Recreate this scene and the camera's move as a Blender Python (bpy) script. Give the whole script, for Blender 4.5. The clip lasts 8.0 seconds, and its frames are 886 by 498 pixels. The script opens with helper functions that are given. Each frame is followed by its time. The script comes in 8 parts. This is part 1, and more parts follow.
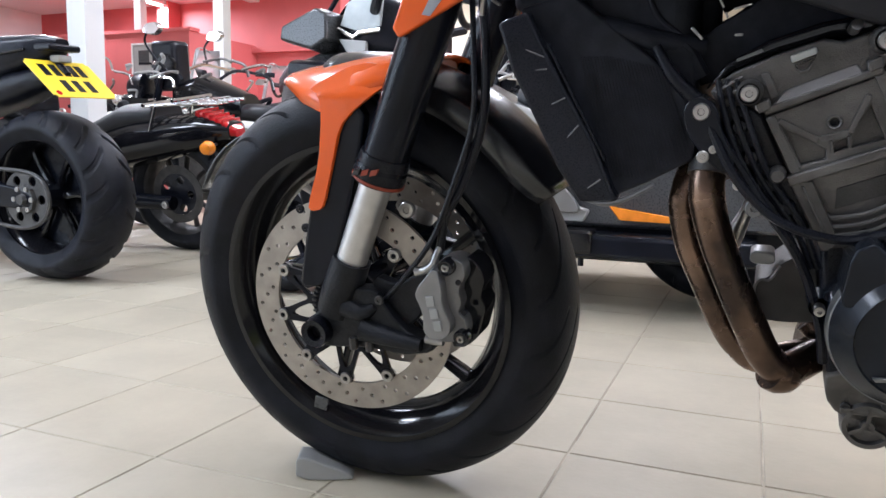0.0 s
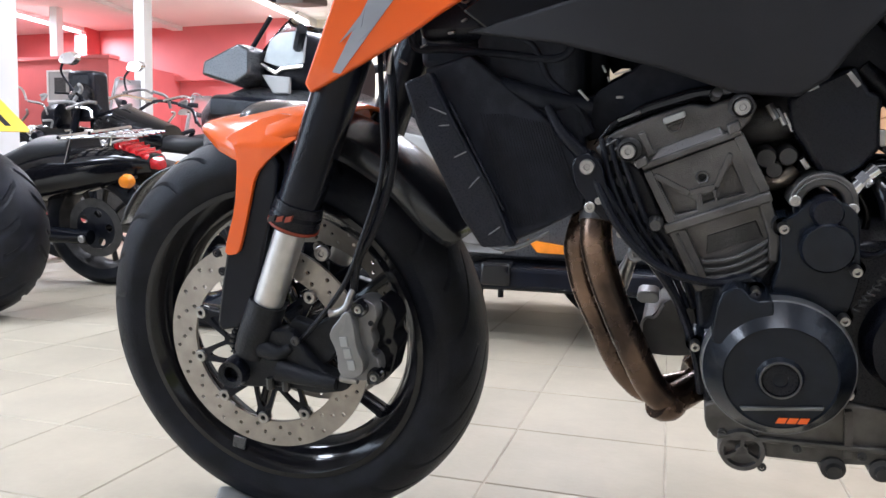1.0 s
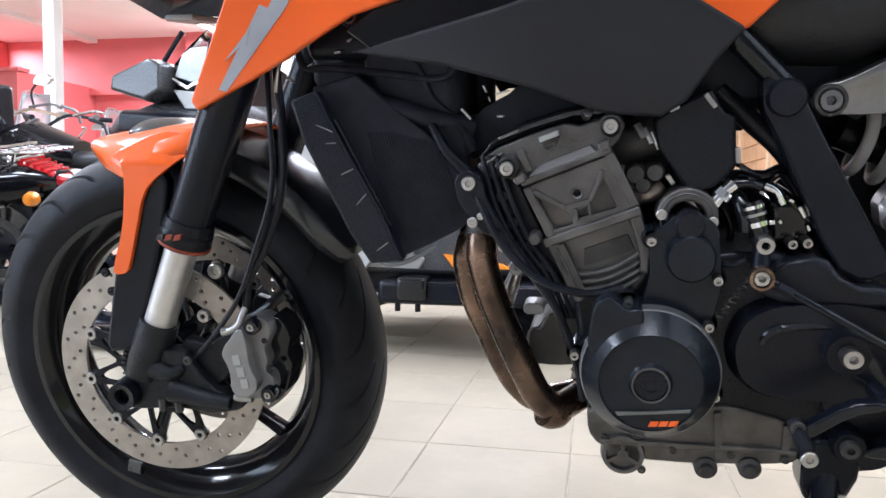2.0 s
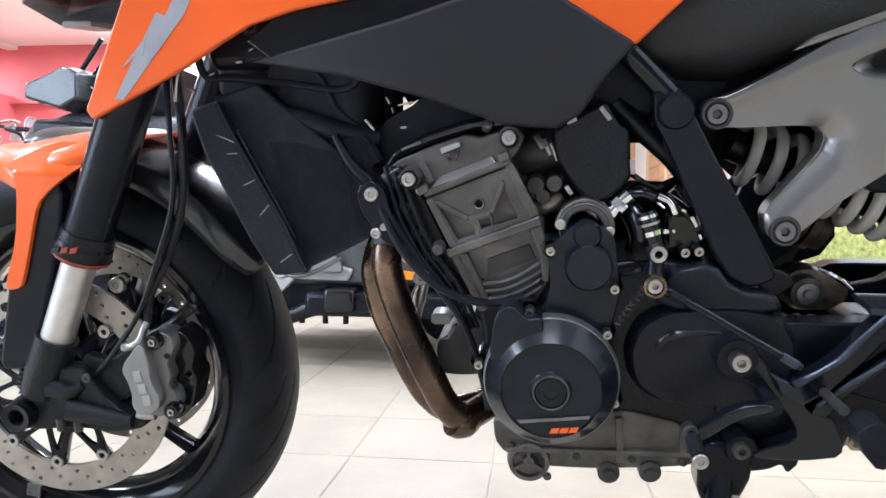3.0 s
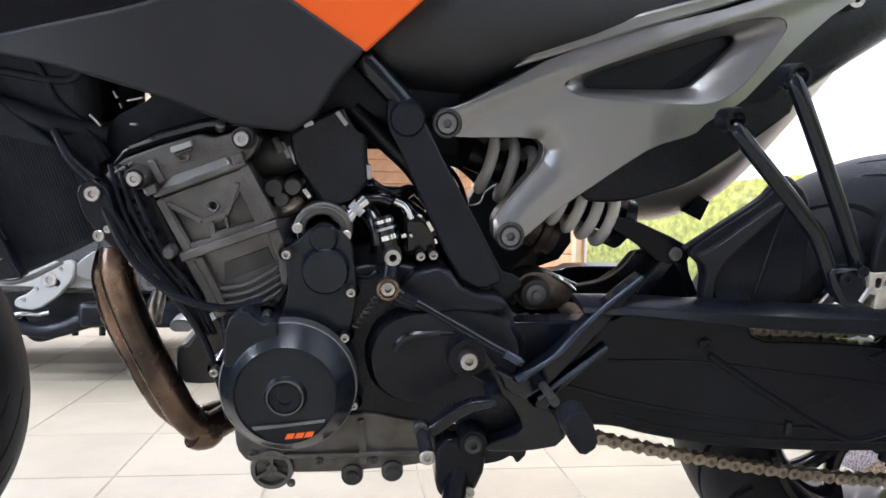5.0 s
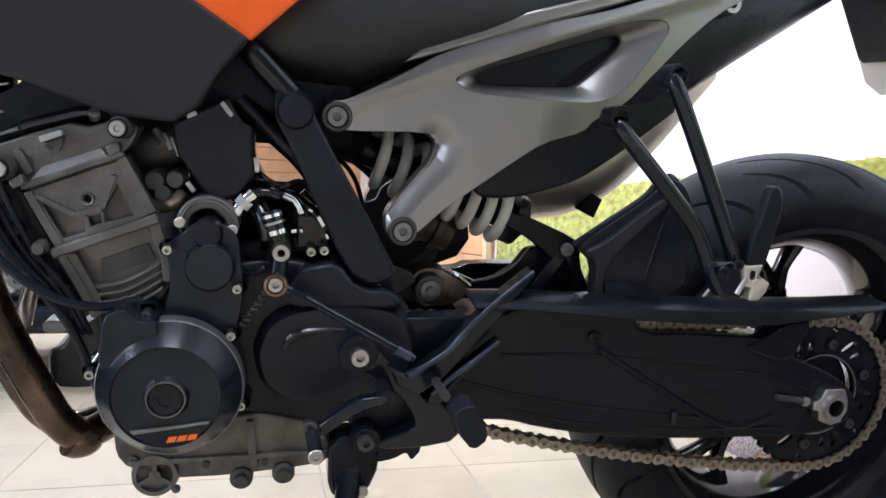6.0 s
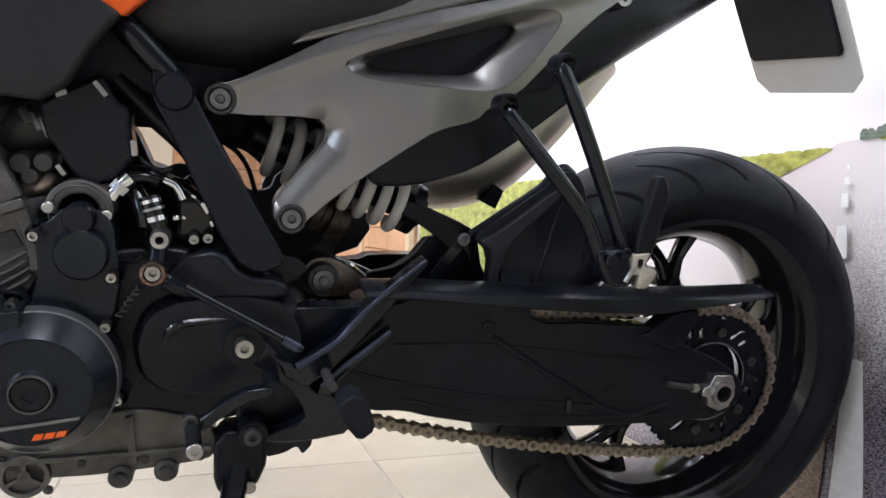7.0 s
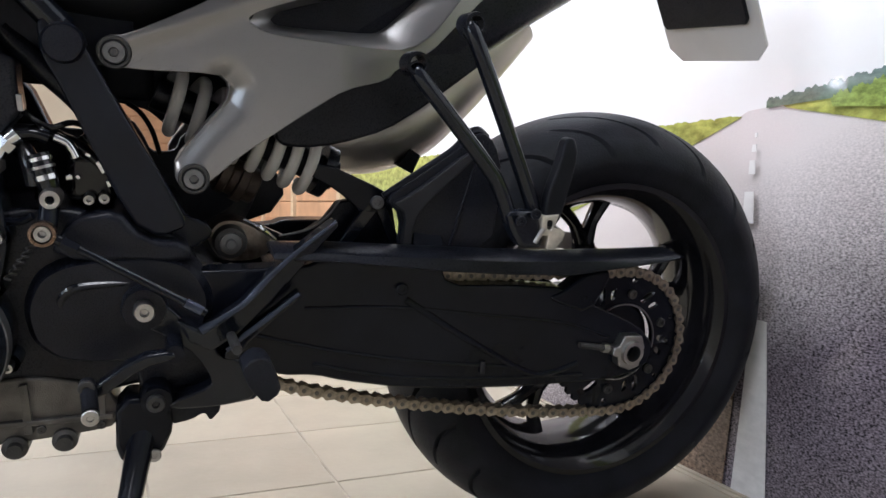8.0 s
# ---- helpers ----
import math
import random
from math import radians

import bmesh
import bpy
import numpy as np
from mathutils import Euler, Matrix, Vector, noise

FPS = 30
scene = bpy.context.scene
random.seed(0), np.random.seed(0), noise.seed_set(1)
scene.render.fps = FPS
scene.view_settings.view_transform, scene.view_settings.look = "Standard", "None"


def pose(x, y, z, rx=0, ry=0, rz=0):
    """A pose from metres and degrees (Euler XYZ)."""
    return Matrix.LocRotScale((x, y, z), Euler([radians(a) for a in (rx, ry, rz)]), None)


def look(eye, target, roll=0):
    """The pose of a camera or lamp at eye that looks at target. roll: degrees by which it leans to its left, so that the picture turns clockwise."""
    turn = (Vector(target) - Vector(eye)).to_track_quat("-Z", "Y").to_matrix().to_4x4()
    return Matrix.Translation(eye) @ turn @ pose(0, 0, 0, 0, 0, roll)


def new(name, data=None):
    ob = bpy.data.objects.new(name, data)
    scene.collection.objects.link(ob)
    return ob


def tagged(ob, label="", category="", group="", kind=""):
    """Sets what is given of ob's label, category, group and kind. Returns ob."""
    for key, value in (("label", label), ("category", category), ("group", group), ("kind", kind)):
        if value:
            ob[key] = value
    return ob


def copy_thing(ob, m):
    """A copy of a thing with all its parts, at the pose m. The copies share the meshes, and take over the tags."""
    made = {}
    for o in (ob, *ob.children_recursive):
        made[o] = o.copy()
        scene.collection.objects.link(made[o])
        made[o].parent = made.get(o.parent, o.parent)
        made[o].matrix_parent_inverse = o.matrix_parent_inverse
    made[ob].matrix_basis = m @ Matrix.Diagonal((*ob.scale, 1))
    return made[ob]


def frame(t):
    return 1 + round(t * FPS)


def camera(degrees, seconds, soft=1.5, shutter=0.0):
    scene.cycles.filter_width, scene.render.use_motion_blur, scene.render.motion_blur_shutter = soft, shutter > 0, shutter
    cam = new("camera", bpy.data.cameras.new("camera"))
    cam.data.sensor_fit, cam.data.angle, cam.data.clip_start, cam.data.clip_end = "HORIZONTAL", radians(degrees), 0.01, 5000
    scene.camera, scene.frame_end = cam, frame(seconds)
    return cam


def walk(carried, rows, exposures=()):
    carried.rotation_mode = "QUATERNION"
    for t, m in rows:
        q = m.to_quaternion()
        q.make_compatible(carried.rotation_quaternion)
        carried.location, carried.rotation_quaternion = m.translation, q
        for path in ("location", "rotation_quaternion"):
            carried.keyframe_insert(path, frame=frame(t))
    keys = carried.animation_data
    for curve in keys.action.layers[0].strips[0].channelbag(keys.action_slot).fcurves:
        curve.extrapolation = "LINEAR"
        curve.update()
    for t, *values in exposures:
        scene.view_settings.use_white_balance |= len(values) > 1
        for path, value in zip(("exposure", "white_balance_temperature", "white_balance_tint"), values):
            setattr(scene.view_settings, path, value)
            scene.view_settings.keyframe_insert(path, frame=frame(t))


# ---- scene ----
cam = camera(61.9, 8.0)
PATH = [
    (0, (0.506, -1.004, 0.491), (-0.246, 0.832, 0.244), 1.1),
    (0.5, (0.528, -1.023, 0.503), (-0.122, 0.857, 0.301), 1.2),
    (1, (0.543, -1.039, 0.515), (-0.035, 0.868, 0.346), 1.1),
    (1.5, (0.566, -1.041, 0.517), (0.081, 0.894, 0.37), 0.9),
    (2.8, (0.627, -1.038, 0.518), (0.355, 0.941, 0.421), 0.5),
    (3, (0.632, -1.035, 0.517), (0.394, 0.948, 0.424), 0.5),
    (3.5, (0.654, -1.032, 0.519), (0.506, 0.96, 0.428), 0.6),
    (4, (0.675, -1.033, 0.518), (0.633, 0.965, 0.436), 0.7),
    (4.5, (0.697, -1.036, 0.517), (0.793, 0.96, 0.444), 0.9),
    (5, (0.721, -1.034, 0.514), (0.961, 0.95, 0.448), 1.1),
    (5.2, (0.729, -1.033, 0.513), (1.034, 0.942, 0.445), 1.0),
    (6.5, (0.767, -1.032, 0.5), (1.302, 0.895, 0.456), 1.3),
    (7, (0.795, -1.033, 0.495), (1.433, 0.862, 0.442), 1.3),
    (7.5, (0.813, -1.035, 0.491), (1.539, 0.827, 0.419), 1.3),
    (8, (0.826, -1.04, 0.478), (1.62, 0.793, 0.367), 1.2),
]
walk(cam, [(t, look(eye, target, roll)) for t, eye, target, roll in PATH],
     [(t, stops, kelvin, 15) for t, stops, kelvin in ((0.0, -0.18, 6040), (0.5, -0.04, 6040), (1.0, 0.04, 6040), (1.5, 0.13, 6000), (3.0, 0.52, 5860), (4.0, 0.58, 5880), (5.0, 0.45, 5960), (6.5, 0.16, 6080), (8.0, -0.20, 6190))])

# ---- world and large lights ----
world = bpy.data.worlds.new("world")
scene.world = world
world.use_nodes = True
wn = world.node_tree.nodes
sky = wn.new("ShaderNodeTexSky")
sky.sky_type = "NISHITA"
sky.sun_disc = False
sky.sun_elevation, sky.sun_rotation = radians(38), radians(200)
world.node_tree.links.new(sky.outputs[0], wn["Background"].inputs[0])
wn["Background"].inputs[1].default_value = 0.12


def area_lamp(name, m, sx, sy, watts, colour):
    d = bpy.data.lights.new(name, "AREA")
    d.shape, d.size, d.size_y, d.energy, d.color = "RECTANGLE", sx, sy, watts, colour
    ob = new(name, d)
    ob.matrix_world = m
    return ob


# daylight through the shop window behind the camera
area_lamp("window_daylight", look((-4.0, -1.95, 1.45), (-1.0, 0.6, 0.8)), 3.4, 1.9, 80, (0.76, 0.89, 1.0))

# ---- materials ----


def mat(name, colour, rough=0.5, metal=0.0, vary=0.15, scale=12.0, bump=0.0, bump_scale=200.0, coat=0.0, dark=None, spec=0.5):
    """A surface with two scales of variation in colour and gloss, and fine relief."""
    m = bpy.data.materials.new(name)
    m.use_nodes = True
    n, l = m.node_tree.nodes, m.node_tree.links
    b = n["Principled BSDF"]
    tc = n.new("ShaderNodeTexCoord")
    big = n.new("ShaderNodeTexNoise")
    big.inputs["Scale"].default_value, big.inputs["Detail"].default_value = scale, 4
    fine = n.new("ShaderNodeTexNoise")
    fine.inputs["Scale"].default_value, fine.inputs["Detail"].default_value = bump_scale, 3
    l.new(tc.outputs["Object"], big.inputs["Vector"])
    l.new(tc.outputs["Object"], fine.inputs["Vector"])
    ramp = n.new("ShaderNodeValToRGB")
    c0 = dark if dark else tuple(max(0.0, c * (1 - vary)) for c in colour)
    c1 = tuple(min(1.0, c * (1 + vary)) for c in colour) if not dark else colour
    ramp.color_ramp.elements[0].position, ramp.color_ramp.elements[1].position = 0.35, 0.65
    ramp.color_ramp.elements[0].color, ramp.color_ramp.elements[1].color = (*c0, 1), (*c1, 1)
    l.new(big.outputs["Fac"], ramp.inputs["Fac"])
    l.new(ramp.outputs["Color"], b.inputs["Base Color"])
    mix = n.new("ShaderNodeMath")
    mix.operation = "MULTIPLY_ADD"
    l.new(fine.outputs["Fac"], mix.inputs[0])
    mix.inputs[1].default_value, mix.inputs[2].default_value = 0.25 * rough, 0.87 * rough
    l.new(mix.outputs[0], b.inputs["Roughness"])
    b.inputs["Metallic"].default_value = metal
    b.inputs["Coat Weight"].default_value = coat
    b.inputs["Specular IOR Level"].default_value = spec
    if bump:
        bp = n.new("ShaderNodeBump")
        bp.inputs["Strength"].default_value, bp.inputs["Distance"].default_value = bump, 0.002
        l.new(fine.outputs["Fac"], bp.inputs["Height"])
        l.new(bp.outputs["Normal"], b.inputs["Normal"])
    return m


def glow(name, colour, strength):
    m = bpy.data.materials.new(name)
    m.use_nodes = True
    b = m.node_tree.nodes["Principled BSDF"]
    b.inputs["Base Color"].default_value = (0.8, 0.8, 0.8, 1)
    b.inputs["Emission Color"].default_value, b.inputs["Emission Strength"].default_value = (*colour, 1), strength
    return m


def glass(name, colour=(1, 1, 1), rough=0.02):
    m = bpy.data.materials.new(name)
    m.use_nodes = True
    b = m.node_tree.nodes["Principled BSDF"]
    b.inputs["Base Color"].default_value = (*colour, 1)
    b.inputs["Transmission Weight"].default_value, b.inputs["Roughness"].default_value = 1.0, rough
    return m


RUBBER = mat("rubber", (0.0090, 0.0100, 0.0145), 0.50, vary=0.35, scale=20, bump=0.3, bump_scale=420, spec=0.20)
BLACK = mat("black_plastic", (0.0082, 0.0092, 0.0142), 0.28, vary=0.3, scale=18, bump=0.10, bump_scale=900, spec=0.25)
FOOT = mat("dull_black_casting", (0.0085, 0.0095, 0.0130), 0.46, vary=0.35, scale=40, bump=0.35, bump_scale=260, spec=0.30)
MUDGUARD = mat("mudguard_plastic", (0.014, 0.015, 0.019), 0.25, vary=0.08, scale=5, spec=0.7)
SATIN = mat("satin_black_paint", (0.0062, 0.0074, 0.0122), 0.20, vary=0.25, scale=10, bump=0.04, bump_scale=700, spec=0.22)
ENAMEL = mat("black_enamel", (0.0062, 0.0078, 0.0128), 0.13, vary=0.2, scale=14, bump=0.08, bump_scale=350, spec=0.42)
# paler enamel for edges, with the window's bluish highlight put into its colour
EDGE_SHEEN = mat("enamel_edge_sheen", (0.060, 0.070, 0.100), 0.26, 0.6, vary=0.18, scale=40, bump=0.08, bump_scale=400)
GLOSS = mat("gloss_black_paint", (0.007, 0.007, 0.009), 0.12, vary=0.2, scale=8, coat=0.1, spec=0.4)
COVER = mat("blue_black_engine_cover", (0.0095, 0.0125, 0.0190), 0.22, 0.10, vary=0.2, scale=30, bump=0.05, bump_scale=900, spec=0.32)
GREYPANEL = mat("grey_textured_plastic", (0.022, 0.022, 0.026), 0.46, vary=0.10, scale=8, bump=0.30, bump_scale=1300, spec=0.25)
SEATMAT = mat("seat_vinyl", (0.016, 0.017, 0.020), 0.42, vary=0.2, scale=8, bump=0.4, bump_scale=700)
CAST = mat("cast_aluminium", (0.124, 0.118, 0.115), 0.36, 0.60, vary=0.25, scale=25, bump=0.35, bump_scale=800)
CASTDARK = mat("dark_cast_aluminium", (0.060, 0.058, 0.057), 0.46, 0.45, vary=0.25, scale=25, bump=0.35, bump_scale=800)
SUMP = mat("brownish_cast_aluminium", (0.115, 0.107, 0.099), 0.46, 0.5, vary=0.3, scale=30, bump=0.35, bump_scale=700)
SILVER = mat("silver_painted_aluminium", (0.275, 0.268, 0.266), 0.29, 0.8, vary=0.06, scale=6, bump=0.08, bump_scale=1500)
DULLORANGE = mat("dull_orange_mark", (0.30, 0.045, 0.018), 0.5, vary=0.2, scale=40)
ORANGE = mat("orange_paint", (0.89, 0.128, 0.012), 0.24, vary=0.05, scale=6, coat=0.35)
STICKER = mat("silver_decal", (0.36, 0.37, 0.40), 0.35, 0.3, vary=0.1, scale=20)
CHROME = mat("chrome", (0.75, 0.75, 0.76), 0.12, 1.0, vary=0.05, scale=20)
STEEL = mat("zinc_steel", (0.42, 0.41, 0.40), 0.30, 1.0, vary=0.15, scale=60, bump=0.1, bump_scale=900)
TUBE = mat("brushed_fork_tube", (0.62, 0.61, 0.60), 0.42, 0.9, vary=0.08, scale=40, bump=0.1, bump_scale=1200)
ROTOR = mat("brake_rotor_steel", (0.38, 0.35, 0.315), 0.40, 0.85, vary=0.12, scale=40, bump=0.2, bump_scale=900)
CALIPER = mat("grey_anodised_aluminium", (0.27, 0.27, 0.275), 0.38, 0.75, vary=0.1, scale=30, bump=0.2, bump_scale=900)
CALFACE = mat("dark_anodised_aluminium", (0.19, 0.19, 0.195), 0.40, 0.75, vary=0.12, scale=30, bump=0.2, bump_scale=900)
PIPE = mat("heat_stained_steel", (0.250, 0.165, 0.120), 0.27, 0.9, scale=13, bump=0.09, bump_scale=60, dark=(0.060, 0.043, 0.036))
BRIGHT_CAST = mat("bright_cast_alloy", (0.52, 0.48, 0.42), 0.42, 0.45, vary=0.25, scale=60, bump=0.3, bump_scale=500)
RUSTY = mat("rusty_dark_steel", (0.060, 0.042, 0.032), 0.42, 0.5, vary=0.3, scale=40, bump=0.3, bump_scale=300)
KNUCKLE = mat("stained_alloy", (0.44, 0.38, 0.32), 0.30, 0.9, scale=26, bump=0.25, bump_scale=300, dark=(0.05, 0.038, 0.030))
MUFFLER = mat("warm_brushed_steel", (0.52, 0.48, 0.43), 0.36, 0.85, vary=0.08, scale=10, bump=0.08, bump_scale=900)
CHAIN = mat("oiled_chain_steel", (0.34, 0.29, 0.23), 0.42, 0.9, vary=0.3, scale=120)
SPRING = mat("white_spring_paint", (0.74, 0.72, 0.69), 0.34, 0.0, vary=0.06, scale=15)
WHITE = mat("white_paint", (0.80, 0.79, 0.77), 0.45, vary=0.03, scale=3, bump=0.05, bump_scale=60)
PLATEBACK = mat("pale_plate_back", (0.60, 0.585, 0.56), 0.35, vary=0.05, scale=9)
CEILING = mat("ceiling_paint", (0.76, 0.74, 0.73), 0.8, vary=0.03, scale=1.5, bump=0.1, bump_scale=40)
RED = mat("red_wall_paint", (0.58, 0.128, 0.124), 0.5, vary=0.06, scale=2, bump=0.05, bump_scale=60)
TILE = mat("beige_floor_tile", (0.455, 0.406, 0.312), 0.40, vary=0.05, scale=5, bump=0.12, bump_scale=90, spec=0.3)


def worn_tiles(m):
    """Tile tone that differs a little from tile to tile, with broad scuffs and fine dirt over the whole floor."""
    n, l = m.node_tree.nodes, m.node_tree.links
    geo = n.new("ShaderNodeNewGeometry")
    for node in n:
        if node.bl_idname == "ShaderNodeTexNoise":
            l.new(geo.outputs["Position"], node.inputs["Vector"])
    info = n.new("ShaderNodeObjectInfo")
    dirt = n.new("ShaderNodeTexNoise")
    dirt.inputs["Scale"].default_value, dirt.inputs["Detail"].default_value, dirt.inputs["Roughness"].default_value = 1.7, 8, 0.7
    l.new(geo.outputs["Position"], dirt.inputs["Vector"])
    shade = n.new("ShaderNodeMapRange")
    shade.inputs[1].default_value, shade.inputs[2].default_value, shade.inputs[3].default_value, shade.inputs[4].default_value = 0.3, 0.62, 0.84, 1.03
    l.new(dirt.outputs["Fac"], shade.inputs[0])
    tone = n.new("ShaderNodeMapRange")
    tone.inputs[3].default_value, tone.inputs[4].default_value = 0.94, 1.04
    l.new(info.outputs["Random"], tone.inputs[0])
    both = n.new("ShaderNodeMath")
    both.operation = "MULTIPLY"
    l.new(shade.outputs[0], both.inputs[0])
    l.new(tone.outputs[0], both.inputs[1])
    scale = n.new("ShaderNodeVectorMath")
    scale.operation = "SCALE"
    b = n["Principled BSDF"]
    l.new(b.inputs["Base Color"].links[0].from_socket, scale.inputs[0])
    l.new(both.outputs[0], scale.inputs["Scale"])
    l.new(scale.outputs[0], b.inputs["Base Color"])


worn_tiles(TILE)
GROUT = mat("grey_grout", (0.40, 0.355, 0.280), 0.85, vary=0.25, scale=9, bump=0.3, bump_scale=400)
WOOD = mat("pale_wood_board", (0.56, 0.32, 0.17), 0.55, vary=0.15, scale=5, bump=0.15, bump_scale=80)
CREAM = mat("cream_wall_paint", (0.80, 0.72, 0.56), 0.6, vary=0.05, scale=2, bump=0.05, bump_scale=60)
REDLENS = mat("red_lens", (0.55, 0.012, 0.015), 0.12, vary=0.15, scale=60, coat=0.4)
AMBER = mat("amber_lens", (0.85, 0.26, 0.02), 0.15, vary=0.1, scale=40, coat=0.4)
YELLOW = mat("yellow_reflective_plate", (0.88, 0.62, 0.03), 0.35, vary=0.03, scale=10)
GREYBODY = mat("grey_body_paint", (0.060, 0.062, 0.066), 0.28, 0.2, vary=0.08, scale=5, coat=0.4)
LIGHTGREY = mat("light_grey_plastic", (0.36, 0.36, 0.35), 0.4, vary=0.06, scale=8)
PALEGLASS = mat("pale_dash_glass", (0.42, 0.45, 0.45), 0.08, vary=0.25, scale=6, coat=0.5)
CORE = mat("radiator_core", (0.017, 0.019, 0.027), 0.55, 0.0, vary=0.25, scale=60, bump=0.12, bump_scale=500, spec=0.2)
CLEAR = glass("clear_acrylic", (0.92, 0.95, 0.95), 0.05)
TUBEGLOW = glow("lit_tube", (1.0, 0.96, 0.90), 9.0)

# ---- mesh helpers ----


def part(name, bm, material, parent, label="", smooth=35, bevel=0.0, solid=0.0):
    """Links a bmesh as one mesh object under a thing or a part."""
    me = bpy.data.meshes.new(name)
    bmesh.ops.recalc_face_normals(bm, faces=bm.faces)
    bm.to_mesh(me)
    bm.free()
    me.materials.append(material)
    ob = new(name, me)
    ob.parent = parent
    if smooth:
        me.shade_smooth()
        me.set_sharp_from_angle(angle=radians(smooth))
    if solid:
        s = ob.modifiers.new("solid", "SOLIDIFY")
        s.thickness, s.offset = solid, 0
    if bevel:
        b = ob.modifiers.new("bevel", "BEVEL")
        b.width, b.segments, b.limit_method, b.angle_limit = bevel, 3, "ANGLE", radians(40)
    if label:
        ob["label"] = label
    return ob


def thing(name, m, label, category, group="", kind=""):
    ob = new(name)
    ob.matrix_world = m
    ob.empty_display_size = 0.1
    return tagged(ob, label, category, group, kind)


def rounded(pts, passes=2):
    """Corner cutting: turns a coarse outline into a soft one."""
    for _ in range(passes):
        out = []
        for i, p in enumerate(pts):
            q = pts[(i + 1) % len(pts)]
            out += [tuple(a * 0.8 + b * 0.2 for a, b in zip(p, q)), tuple(a * 0.2 + b * 0.8 for a, b in zip(p, q))]
        pts = out
    return pts


def circle(x, z, r, n=16, turn=0.0):
    return [(x + r * math.cos(turn + 2 * math.pi * i / n), z + r * math.sin(turn + 2 * math.pi * i / n)) for i in range(n)]


def plate(outline, y0, y1, holes=(), bm=None, lean=None, fine=0):
    """A flat piece in the x-z plane from depth y0 to y1, with holes. lean(x, z) shifts its depth."""
    bm = bm or bmesh.new()
    flat = bmesh.new()
    edges = []
    for loop in (outline, *holes):
        vs = [flat.verts.new((x, 0, z)) for x, z in loop]
        edges += [flat.edges.new((vs[i], vs[(i + 1) % len(vs)])) for i in range(len(vs))]
    bmesh.ops.triangle_fill(flat, use_beauty=True, use_dissolve=False, edges=edges)
    for _ in range(fine):
        bmesh.ops.subdivide_edges(flat, edges=[e for e in flat.edges if e.calc_length() > 0.0042], cuts=1)
        bmesh.ops.triangulate(flat, faces=flat.faces[:])
        bmesh.ops.beautify_fill(flat, faces=flat.faces[:], edges=[e for e in flat.edges if not e.is_boundary])
    flat.verts.index_update()
    sh = lean if lean else (lambda x, z: 0.0)
    a = [bm.verts.new((v.co.x, y0 + sh(v.co.x, v.co.z), v.co.z)) for v in flat.verts]
    b = [bm.verts.new((v.co.x, y1 + sh(v.co.x, v.co.z), v.co.z)) for v in flat.verts]
    for f in flat.faces:
        i = [v.index for v in f.verts]
        bm.faces.new([a[k] for k in i])
        bm.faces.new([b[k] for k in reversed(i)])
    for e in flat.edges:
        if len(e.link_faces) == 1:
            i, j = e.verts[0].index, e.verts[1].index
            bm.faces.new((a[i], a[j], b[j], b[i]))
    flat.free()
    return bm


def dome(outline, y0, y1, inset=0.9, mid=0.97, bm=None, centre=None):
    """A cover with sloped shoulders: the outline at y0, shrunk towards its middle at y1."""
    bm = bm or bmesh.new()
    cx = centre[0] if centre else sum(p[0] for p in outline) / len(outline)
    cz = centre[1] if centre else sum(p[1] for p in outline) / len(outline)
    rings = []
    for k, y in ((1.0, y0), (mid, y0 + 0.7 * (y1 - y0)), (inset, y1)):
        rings.append([bm.verts.new((cx + (x - cx) * k, y, cz + (z - cz) * k)) for x, z in outline])
    n = len(outline)
    for r, s in zip(rings, rings[1:]):
        for i in range(n):
            bm.faces.new((r[i], r[(i + 1) % n], s[(i + 1) % n], s[i]))
    bm.faces.new(rings[-1])
    bm.faces.new(list(reversed(rings[0])))
    return bm


def lathe(profile, centre=(0, 0, 0), n=48, axis="y", bm=None, closed=False):
    """Turns a profile of (radius, along) round an axis through centre."""
    bm = bm or bmesh.new()
    cx, cy, cz = centre
    rings = []
    for r, a in profile:
        if r < 1e-6:
            p = {"y": (cx, cy + a, cz), "x": (cx + a, cy, cz), "z": (cx, cy, cz + a)}[axis]
            rings.append([bm.verts.new(p)])
            continue
        ring = []
        for i in range(n):
            c, s = r * math.cos(2 * math.pi * i / n), r * math.sin(2 * math.pi * i / n)
            ring.append(bm.verts.new({"y": (cx + c, cy + a, cz + s), "x": (cx + a, cy + c, cz + s), "z": (cx + c, cy + s, cz + a)}[axis]))
        rings.append(ring)
    pairs = list(zip(rings, rings[1:])) + ([(rings[-1], rings[0])] if closed else [])
    for r, s in pairs:
        for i in range(n):
            j = (i + 1) % n
            if len(r) == 1 and len(s) == 1:
                continue
            if len(r) == 1:
                bm.faces.new((r[0], s[j], s[i]))
            elif len(s) == 1:
                bm.faces.new((r[i], r[j], s[0]))
            else:
                bm.faces.new((r[i], r[j], s[j], s[i]))
    return bm


def box(x0, x1, y0, y1, z0, z1, bm=None, m=None):
    bm = bm or bmesh.new()
    v = [bm.verts.new((m @ Vector(p)) if m else p) for p in ((x0, y0, z0), (x1, y0, z0), (x1, y1, z0), (x0, y1, z0), (x0, y0, z1), (x1, y0, z1), (x1, y1, z1), (x0, y1, z1))]
    for f in ((0, 1, 2, 3), (7, 6, 5, 4), (0, 4, 5, 1), (1, 5, 6, 2), (2, 6, 7, 3), (3, 7, 4, 0)):
        bm.faces.new([v[i] for i in f])
    return bm


